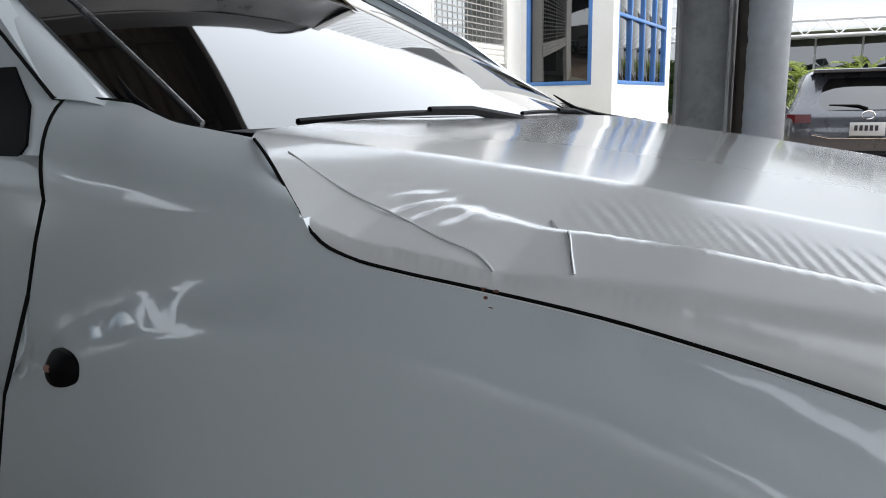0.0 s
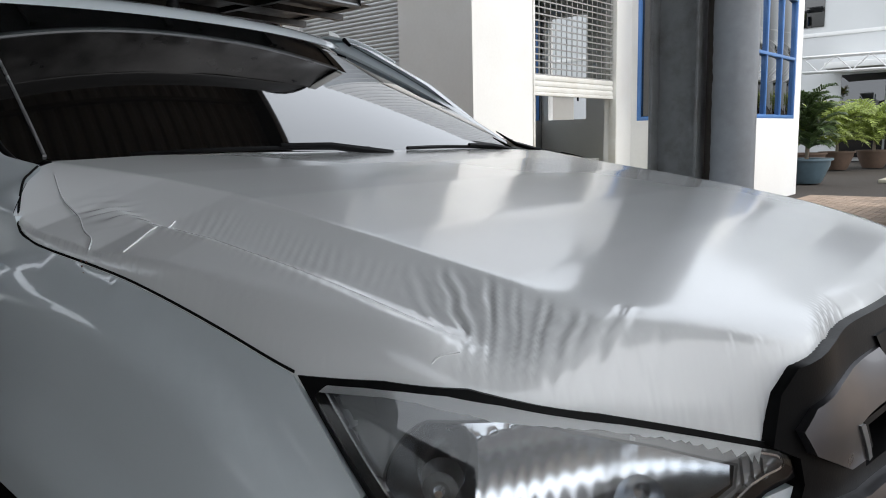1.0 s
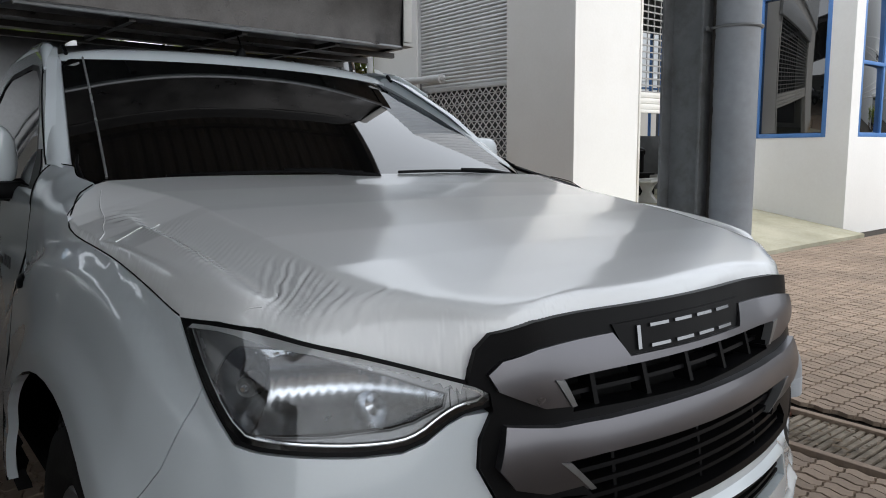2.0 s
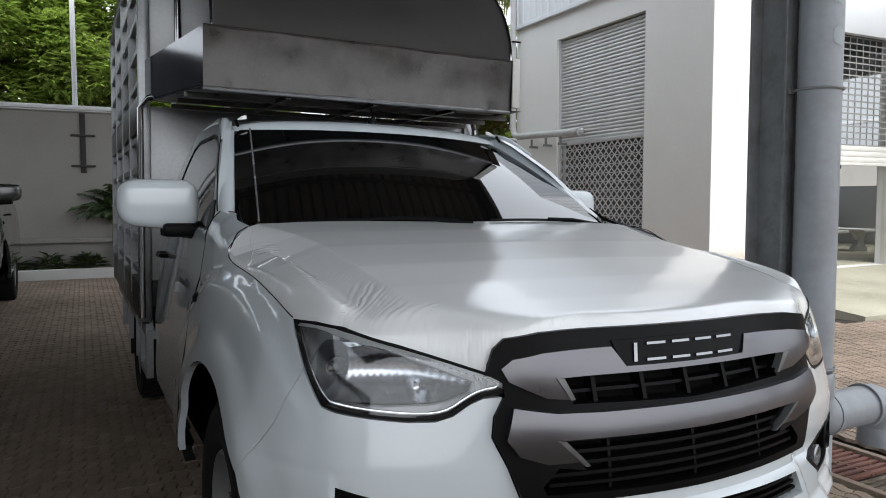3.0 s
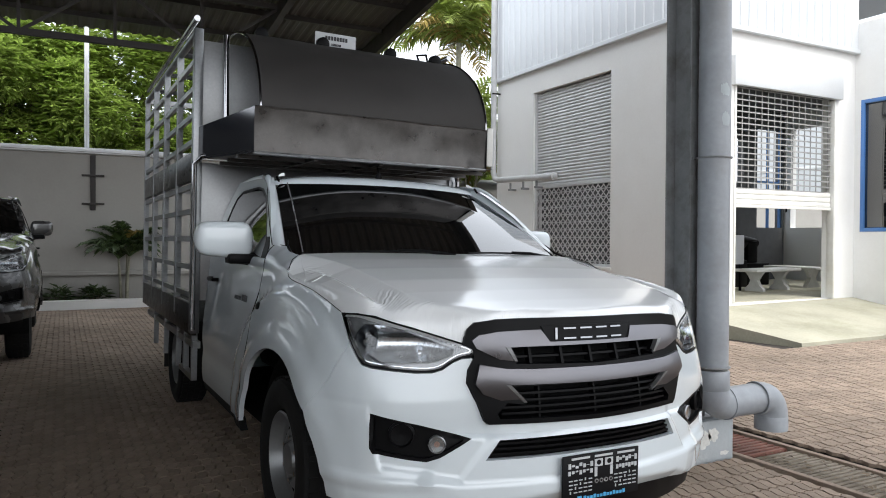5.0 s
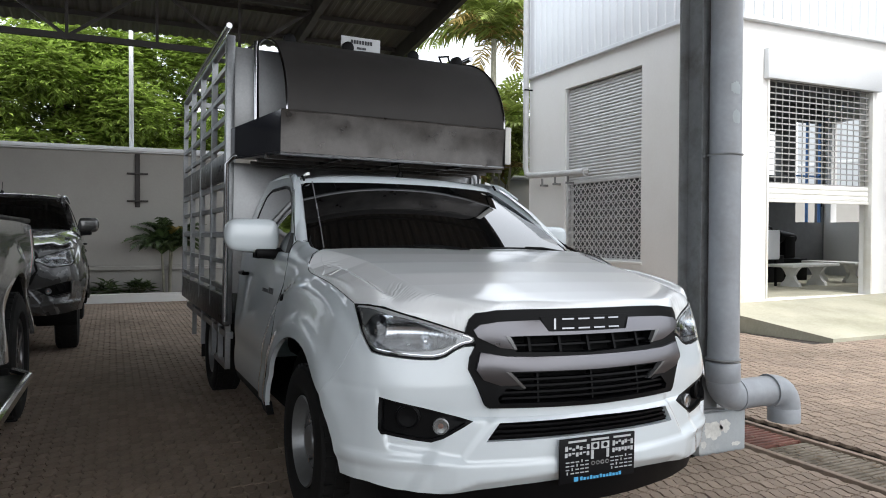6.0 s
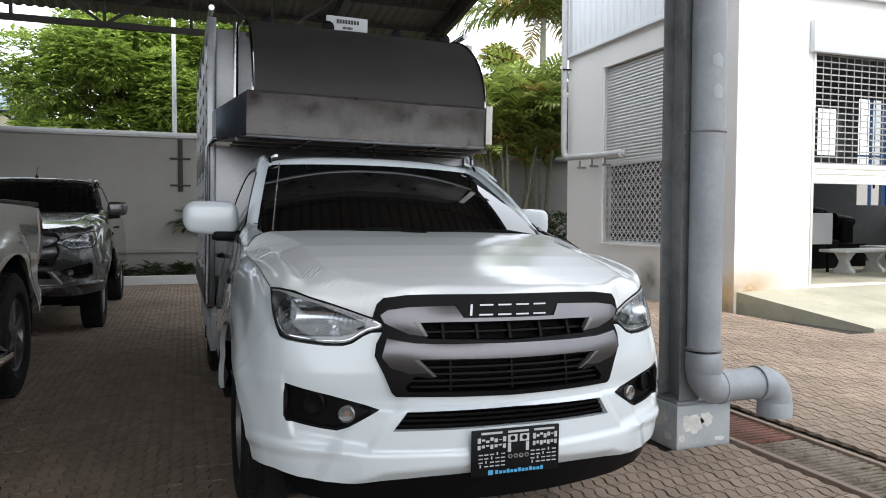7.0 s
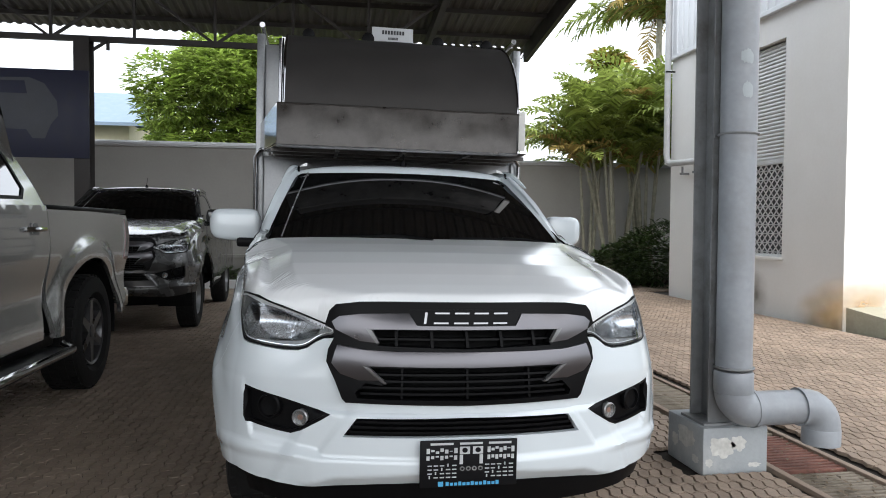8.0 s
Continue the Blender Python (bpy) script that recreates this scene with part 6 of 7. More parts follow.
# ---- drain channel ----
structure("drain_bed", box((2.06, -6, -.12), (2.50, 13.3, -.055)), M["joint"], "dirty drain channel bed")
for x in (2.03, 2.50):
    structure("drain_edge", box((x - .022, -6, -.03), (x + .022, 13.3, .004), .004), M["paver"], "pinkish concrete channel edge")
gr = group_of("drain_grate", "rusty red steel drain grate in the channel", "grate")
for k in range(14):
    part("grate_bar", box((2.061, .955 + k * .048, -.055), (2.499, .955 + k * .048 + .024, -.012), .003), M["grate"], gr)
for x in (2.09, 2.28, 2.47):
    part("cross_bar", box((x - .012, .95, -.050), (x + .012, 1.63, -.018), .002), M["grate"], gr)
sg_ = group_of("drain_cover", "worn grey steel slatted drain covers in the channel", "grate")
slat_me = None
lots = []
y = -2.6
while y < 13:
    if not (.9 < y < 1.64):
        if y < 9.5:
            if slat_me is None:
                slat_me = part("cover_slat", box((2.064, 0, -.05), (2.496, .028, -.008), .004), M["cover_steel"], sg_)
                ob = slat_me
            else:
                ob = new("cover_slat", slat_me.data)
                ob.parent = sg_
            ob.location = (0, y, -.008 * random.random())
        else:
            lots.append(box((2.064, y, -.05), (2.496, y + .028, -.010)))
    y += .043
far_slats = part("cover_slat_rest", merged(*lots), M["cover_steel"], sg_, "", False)
far_slats["kind"] = "stuff"


rnd = random.Random(61)
lots = []
for k in range(260):
    x, y, a = rnd.uniform(2.09, 2.47), rnd.choice((rnd.uniform(-.6, .9), rnd.uniform(-1.8, 6.0))), rnd.uniform(0, 6.3)
    c, s, q = math.cos(a), math.sin(a), rnd.uniform(.012, .032)
    z = -.004 + rnd.uniform(0, .006)
    lots.append(([(x - c * q, y - s * q, z), (x + s * q * .4, y - c * q * .4, z + .006), (x + c * q, y + s * q, z + .003), (x - s * q * .4, y + c * q * .4, z + .005)], [(0, 1, 2, 3)]))
litter = mesh_ob("leaf_litter", *merged(*lots), M["litter"], None, "dry brown leaves fallen into the drain channel", False, "leaves", "stuff")


# ---- vegetation ----
def leaf_cloud(centres, n, size, seed, droop=.5):
    rnd = np.random.RandomState(seed)
    V, F = [], []
    k = 0
    C = np.array(centres)
    pick = rnd.choice(len(C), n, p=C[:, 3] ** 2 / (C[:, 3] ** 2).sum())
    d = rnd.normal(size=(n, 3))
    d /= np.linalg.norm(d, axis=1)[:, None]
    rad = C[pick, 3] * (.55 + .5 * rnd.rand(n) ** .5)
    P = C[pick, :3] + d * rad[:, None] * np.array((1, 1, .8))
    for p, dd in zip(P, d):
        # a rosette of narrow leaves
        for j in range(3):
            a = rnd.rand() * 2 * math.pi
            out = np.array((math.cos(a), math.sin(a), .25 - droop * rnd.rand())) + dd * .6
            out /= np.linalg.norm(out)
            side = np.cross(out, (0, 0, 1.0))
            side /= np.linalg.norm(side) + 1e-6
            up = np.cross(side, out)
            s = size * (.6 + .8 * rnd.rand())
            V += [p, p + out * s * .5 + side * s * .17 + up * s * .05, p + out * s - up * s * .12, p + out * s * .5 - side * s * .17 + up * s * .05]
            F.append((k, k + 1, k + 2, k + 3))
            k += 4
    return V, F


def tree(x, y, lumps, n, size, seed, label, leaf="leaf"):
    e = group_of("tree", label, "tree", pose(x, y, 0))
    part("trunk", tube([(0, 0, -.1), (.05, 0, 1.5), (-.05, .1, 3.0), (.1, 0, 4.6)], [.22, .18, .15, .07], 12), M["bark"], e)
    for k, c in enumerate(lumps[:7]):
        part("limb", tube([(0, 0, 2.6), (c[0] * .4, c[1] * .4, 2.6 + (c[2] - 2.6) * .6), (c[0] * .9, c[1] * .9, c[2])], [.10, .07, .02], 8), M["bark"], e)
    v, f = leaf_cloud(lumps, n, size, seed)
    ob = part("crown", (v, f), M[leaf], e, "bright green broad-leaved crown", False)
    ob["kind"] = "stuff"
    return e


def lumps(seed, rx, ry, z0, z1, n, r):
    rnd = random.Random(seed)
    out = []
    for k in range(n):
        a = rnd.random() * 2 * math.pi
        q = math.sqrt(rnd.random())
        z = z0 + (z1 - z0) * rnd.random()
        sh = math.sin(max(.15, min(.95, (z - z0) / (z1 - z0))) * math.pi * .8 + .35)
        out.append((rx * q * sh * math.cos(a), ry * q * sh * math.sin(a), z, r * (.6 + .6 * rnd.random())))
    return out


tree(-3.0, 18.0, lumps(3, 2.3, 1.8, 2.2, 6.5, 50, .78), 14000, .21, 5, "leafy green tree rising behind the boundary wall")
tree(-.2, 18.4, lumps(8, 3.2, 1.8, 2.2, 6.6, 60, .82), 17000, .21, 6, "broad green tree behind the boundary wall beside the cage")
tree(2.4, 19.5, lumps(9, 2.2, 2.0, 2.4, 5.2, 20, .75), 2600, .30, 7, "lower green tree behind the boundary wall")


def frond(base, heading, length, lift, leaflets, width, seed):
    """One feather leaf: a bent rib with leaflets on both sides."""
    rnd = random.Random(seed)
    V, F, rib = [], [], []
    d = Vector((math.cos(heading), math.sin(heading), 0))
    s = Vector((-d.y, d.x, 0))
    n = leaflets
    at = Vector(base)
    for i in range(n + 1):
        tilt = lift - 1.55 * (i / n) ** 1.25
        rib.append(at.copy())
        at = at + (d * math.cos(tilt) + Vector((0, 0, math.sin(tilt)))) * (length / n)
    for i in range(2, n + 1):
        q = i / n
        t = (rib[i] - rib[i - 1]).normalized()
        ln = width * math.sin(min(1, q * .95 + .12) * math.pi) ** .6 * (.85 + .3 * rnd.random())
        for sg in (-1, 1):
            o = (s * sg * .75 + t * .6 + s.cross(t) * -.30 * (1 if s.cross(t).z < 0 else -1) + Vector((0, 0, -(.9 if length > 2.6 else .25) * rnd.random()))).normalized()
            k = len(V)
            w = t * .016 * (1 + length * .5)
            tip = rib[i] + o * ln + Vector((0, 0, -ln * .25))
            mid = rib[i] + o * ln * .55 + Vector((0, 0, .02))
            V += [tuple(rib[i] - w), tuple(mid - w * 1.2), tuple(tip), tuple(mid + w * 1.2), tuple(rib[i] + w)]
            F.append((k, k + 1, k + 2, k + 3, k + 4))
    rv, rf = tube(rib, [max(.004, .016 * (1 - i / (n + 2))) for i in range(n + 1)], 5, False)
    return merged((V, F), (rv, rf))


def palm_clump(name, label, m, stems, seed, h0, h1, spread, fl, nf, width=.42, leaf="palm_leaf", yellow=.15, trunk=.045, lift0=.5):
    rnd = random.Random(seed)
    e = group_of(name, label, "palm", m, "feathery palms by the wall" if name == "areca_palm" else "")
    for k in range(stems):
        a = rnd.random() * 2 * math.pi
        r0 = spread * .35 * rnd.random()
        lean = spread * (.4 + .8 * rnd.random()) if stems > 1 else .2
        h = h0 + (h1 - h0) * rnd.random()
        b = Vector((math.cos(a) * r0, math.sin(a) * r0, 0))
        top = b + Vector((math.cos(a) * lean * h * .3, math.sin(a) * lean * h * .3, h))
        path = [b, b.lerp(top, .35) + Vector((0, 0, h * .04)), b.lerp(top, .7) + Vector((0, 0, h * .03)), top]
        part("stem", tube(path, [trunk, trunk * .9, trunk * .8, trunk * .6], 8), M["palm_stem"], e)
        lots, ylots = [], []
        for j in range(nf):
            q = frond(top, 2 * math.pi * (j + rnd.random() * .6) / nf, fl * (.75 + .45 * rnd.random()), lift0 + 1.0 * rnd.random(), 34 if stems == 1 else 20, width, rnd.randint(0, 9999))
            (ylots if rnd.random() < yellow else lots).append(q)
        for lo, mt in ((lots, leaf), (ylots, "palm_yellow")):
            if lo:
                part("frond_crown", merged(*lo), M[mt], e, "", False)
    return e


palm_clump("areca_palm", "tall clump of feathery palms against the boundary wall", pose(6.5, 13.85, .08), 9, 11, 2.3, 3.7, .66, 2.4, 14, .52, "palm_leaf", .08, .05, .7)
palm_clump("areca_palm", "feathery palm clump beside the white building", pose(7.25, 13.9, .08), 7, 12, 2.4, 3.8, .45, 2.3, 14, .50, "palm_leaf", .06, .05, .75)
palm_clump("areca_palm", "young palm leaning over the wall", pose(5.85, 14.0, .08), 3, 14, 2.2, 2.9, .5, 1.8, 10, .44, "palm_leaf", .35, .045, .6)
palm_clump("coconut_palm", "tall coconut palm with ragged fronds behind the wall", pose(10.7, 20.5, 0), 1, 21, 8.5, 8.6, .1, 3.6, 36, .85, "palm_leaf", .25, .16, .3)
palm_clump("small_palm", "small potted-size palm at the wall's foot", pose(-.72, 13.95, .10), 4, 31, .5, 1.1, .35, .85, 12, .24, "dark_leaf", .05, .03)
behind = tree(7.5, 16.8, lumps(31, .8, .6, 4.4, 6.1, 14, .36), 1500, .20, 17, "tree with bright green and orange young leaves behind the palms", "light_leaf")
young = part("young_leaves", leaf_cloud([(.1, 0, 6.0, .35), (.45, .1, 5.85, .3), (-.9, -.2, 5.1, .3), (-.3, 0, 6.1, .25)], 420, .22, 18), M["orange_leaf"], behind, "orange young leaves at the crown's top", False)
young["kind"] = "stuff"
tree(9.4, 17.2, lumps(33, 1.6, 1.1, 2.6, 5.4, 16, .6), 1700, .28, 19, "greenery rising behind the palms")


def bush(x, y, z, r, n, seed, label, name="bush", leaf=.14, mt="leaf"):
    e = group_of(name, label, "bush", pose(x, y, z), "plants along the wall's foot" if name == "bed_plant" else "")
    v, f = leaf_cloud([(0, 0, r * .5, r * .75), (r * .5, 0, r * .4, r * .5), (-r * .4, .1, r * .45, r * .55)], n, leaf, seed, .2)
    ob = part("foliage", (v, f), M[mt], e, "", False)
    ob["kind"] = "stuff"
    part("twigs", merged(*[tube([(0, 0, -.05), (math.cos(a) * r * .5, math.sin(a) * r * .5, r * .7)], [.012, .004], 5) for a in np.linspace(0, 5.5, 7)]), M["bark"], e)
    return e


bush(7.3, 13.0, .1, 1.25, 1500, 41, "dark rounded bush at the palms' foot", "bush", .15, "dark_leaf")
bush(6.4, 13.5, .08, .8, 700, 42, "dense dark green bush beside the palms", "bush", .15, "dark_leaf")
for k, x in enumerate((-6.0, -5.0, -4.2, -3.4, -2.6, -1.9, -1.3)):
    bush(x, 13.9, .08, .26, 70, 60 + k, "low strappy plant in the bed by the wall", "bed_plant", .2, "dark_leaf")

# house with a pale blue roof behind the wall
hs = group_of("neighbour_house", "house with pale blue metal roof behind the wall", "house", pose(-7.8, 22, 0))
part("house_wall", box((-3.2, -2, 0), (1.6, 2.5, 4.35), .02), M["house_wall"], hs)
part("roof", ([(-3.8, -2.6, 4.3), (2.3, -2.6, 4.3), (2.3, 0.2, 5.6), (-3.8, .2, 5.6), (-3.8, 3, 4.3), (2.3, 3, 4.3), (-3.8, -2.6, 4.2), (2.3, -2.6, 4.2)], [(0, 1, 2, 3), (3, 2, 5, 4), (6, 7, 1, 0)]), M["blue_roof"], hs, "", False)
part("barge_board", ([(2.31, -2.6, 4.0), (2.31, .2, 5.3), (2.31, .2, 5.58), (2.31, -2.6, 4.28), (2.25, -2.6, 4.0), (2.25, .2, 5.3), (2.25, .2, 5.58), (2.25, -2.6, 4.28)], [(0, 1, 2, 3), (4, 7, 6, 5), (0, 4, 5, 1), (3, 2, 6, 7), (0, 3, 7, 4)]), M["house_wall"], hs, "pale yellow barge board", False)


# ---- neighbouring pickups ----
def far_pickup():
    t = group_of("grey_pickup", "dark grey pickup parked under the car port", "pickup truck")
    front_half(t, M["grey_paint"], False)
    for sg in (-1, 1):
        door(t, sg, M["grey_paint"], False)
        mirror(t, sg, M["grey_paint"])
        wheel(t, sg * .80, AXLE[0], .375, .24, sg)
        wheel(t, sg * .80, REAR_AXLE, .375, .24, sg)
        part("bed_side", sheet(flip([(u_at(2.99), .45), (u_at(3.0), 1.24)] + [(line_s[-1] + d, 1.24) for d in (.6, 1.2, 1.9)] + [(line_s[-1] + 1.9, .5)], sg), [], bed_skin, .08, .03), M["grey_paint"], t)
    part("tailgate", box((-.9, 4.95, .55), (.9, 5.0, 1.24), .01), M["grey_paint"], t)
    part("bed_floor", box((-.9, 3.0, .5), (.9, 4.95, .6)), M["underbody"], t, "", False)
    for ob in t.children:
        if not ob.name.startswith("wheel") or "liner" in ob.name:
            ob.location.z += .12
        else:
            ob.scale = (1.05, 1.1, 1.1)
            ob.location.z *= 1.1
    t.matrix_world = pose(-3.10, 6.42, 0, 0, 0, .8)
    return t


def bed_skin(u, z, off=0.0):
    u, z = np.asarray(u, float), np.asarray(z, float)
    a, sg = np.abs(u), np.where(u < 0, -1.0, 1.0)
    y = 3.0 + (a - line_s[-1])
    x = .955 - .05 * np.clip((z - .8) / .45, 0, 1) ** 2 + off
    return np.stack([sg * x, y, z], -1)


far_pickup()


def near_pickup():
    """Double cab seen from its flank: rear door, tinted windows, load bed, step and alloy wheels."""
    t = group_of("silver_pickup", "silver-grey double-cab pickup parked beside the white truck", "pickup truck")
    mt = M["silver_paint"]

    def flank(y, z, off=0.0):
        y, z = np.asarray(y, float), np.asarray(z, float)
        k = np.clip(z - .95, 0, None)
        r = np.hypot((y - 0.0) / .60, (z - .40) / .52)
        f = np.clip((1.30 - r) / .22, 0, 1)
        x = .93 - .10 * k * k / (k + .25) * 1.6 - .035 * np.exp(-((z - .72) / .16) ** 2) + .035 * f * f * (3 - 2 * f) + off
        return np.stack([x, y, z], -1)

    def upper(y, z, off=0.0):
        y, z = np.asarray(y, float), np.asarray(z, float)
        s = np.clip((z - 1.20) / .62, 0, 1.1)
        return np.stack([.905 - .20 * s - .06 * s ** 3 + off, y, z], -1)
    both_sides = (1, -1)
    for sg in both_sides:
        def fl(y, z, o=0.0, sg=sg):
            p = flank(y, z, o)
            p[..., 0] *= sg
            return p

        def up(y, z, o=0.0, sg=sg):
            p = upper(y, z, o)
            p[..., 0] *= sg
            return p
        ar = arch(0, .40, .60, .50, .45, .45)
        part("bed_side", sheet([(-.70, .45)] + ar + [(.85, .52), (.92, .80), (.94, 1.16), (.92, 1.20), (-.70, 1.235)], [], fl, .035, .03), mt, t)
        part("bed_rail", box((sg * .87 - .04, -.70, 1.212), (sg * .87 + .04, .92, 1.245), .01), M["black"], t)
        part("rear_lamp", sheet([(.82, .86), (.925, .84), (.935, 1.15), (.85, 1.17)], [], fl, .04, .03, .006), M["red_lens"], t, "dark red tail lamp")
        dr = part("rear_door", sheet([(-1.75, .45), (-.82, .46), (-.755, .75), (-.71, 1.0), (-.705, 1.24), (-1.75, 1.22)], [], fl, .045, .03), mt, t)
        part("handle", tube([fl(np.array([y]), np.array([1.10]), o)[0] for y, o in ((-1.02, 0), (-1.0, .03), (-.92, .036), (-.84, .03), (-.82, 0))], .014, 8), M["chrome"], dr, "chrome door handle")
        part("handle_cup", sheet([(-.98, 1.065), (-.86, 1.065), (-.85, 1.10), (-.87, 1.135), (-.97, 1.135), (-.99, 1.10)], [], fl, .03, .004, .002), M["lamp_grey"], dr)
        fd = part("front_door", sheet([(-2.9, .45), (-1.758, .45), (-1.758, 1.22), (-2.9, 1.19)], [], fl, .06, .03), mt, t)
        part("handle", tube([fl(np.array([y]), np.array([1.10]), o)[0] for y, o in ((-2.06, 0), (-2.04, .03), (-1.96, .036), (-1.88, .03), (-1.86, 0))], .014, 8), M["chrome"], fd)
        glass = [(-1.74, 1.27), (-.98, 1.285), (-.93, 1.33), (-1.02, 1.50), (-1.13, 1.66), (-1.22, 1.71), (-1.74, 1.73)]
        glass2 = [(-2.75, 1.26), (-1.82, 1.27), (-1.82, 1.73), (-2.2, 1.72), (-2.5, 1.55)]
        fr = [(-3.0, 1.215), (-.705, 1.235), (-.74, 1.32), (-.90, 1.56), (-1.02, 1.72), (-1.12, 1.80), (-1.3, 1.83), (-2.25, 1.83), (-2.6, 1.65), (-3.0, 1.35)]
        part("cab_frame", sheet(fr, [shrink(glass, -.02), shrink(glass2, -.02)], up, .05, .04), mt, t)
        for g in (glass, glass2):
            part("window_seal", sheet(shrink(g, -.02), [g], up, .06, .015, -.002), M["black"], t)
            part("window_pane", sheet(g, [], up, .12, .004, -.008), M["glass"], t, "dark tinted side window")
        part("side_step", box((sg * 1.0 - .09, -2.9, .37), (sg * 1.0 + .09, -.78, .41), .015), M["black"], t)
        part("step_edge", tube([(sg * 1.08, -2.9, .40), (sg * 1.08, -.80, .40), (sg * 1.0, -.72, .42)], .022, 8), M["chrome"], t, "bright step edge")
        part("sill", box((sg * .88 - .03, -2.9, .40), (sg * .88 + .03, -.62, .47), .01), M["black"], t)
        wheel(t, sg * .83, 0, .39, .26, sg, True)
        wheel(t, sg * .83, -3.1, .39, .26, sg, True)
        part("fender", sheet([(-4.0, .6), (-3.65, .62), (-3.5, .80), (-3.3, .90), (-3.1, .93), (-2.92, .90), (-2.92, 1.18), (-4.0, 1.04)], [], fl, .08, .03), mt, t)
    part("roof", grid([[(x, y, 1.845 - .03 * (x / .66) ** 2 - .03 * abs((y + 1.75) / .75) ** 4) for x in np.linspace(-.68, .68, 13)] for y in np.linspace(-2.4, -1.05, 9)]), mt, t)
    part("rear_screen", grid([[(x, -1.02 + .30 * s - .03 * (x / .66) ** 2, 1.78 - .55 * s) for x in np.linspace(-.66 - .15, .66 + .15, 9)] for s in (0, .5, 1)]), M["glass"], t)
    part("windscreen", grid([[(x * (1 - .10 * s), -2.98 + .62 * s - .05 * x * x, 1.14 + .68 * s) for x in np.linspace(-.82, .82, 9)] for s in (0, .5, 1)]), M["glass"], t)
    part("tailgate", box((-.86, .90, .52), (.86, .96, 1.22), .02), mt, t)
    part("rear_bumper", box((-.90, .92, .45), (.90, 1.06, .62), .04), M["chrome"], t)
    part("bed_floor", box((-.84, -.68, .62), (.84, .89, .72)), M["underbody"], t, "", False)
    part("bed_cover", box((-.83, -.68, 1.15), (.83, .88, 1.19), .01), M["black"], t)
    part("nose", box((-.88, -4.1, .45), (.88, -2.95, 1.06), .10), mt, t)
    part("chassis", merged(box((-.75, -2.9, .42), (.75, .85, .60)), box((-.82, -2.9, .6), (.82, -.75, 1.2))), M["gap"], t, "", False)
    for sg in (1, -1):
        part("wheel_arch_liner", grid([[(sg * dx, .57 * math.cos(k), .40 + .48 * math.sin(k)) for k in np.linspace(-.2, math.pi + .2, 18)] for dx in (.92, .45)]), M["underbody"], t)
    t.matrix_world = pose(-3.60, 3.72, 0, 0, 0, -1.0) @ Matrix.Scale(1.22, 4)
    return t


near_pickup()


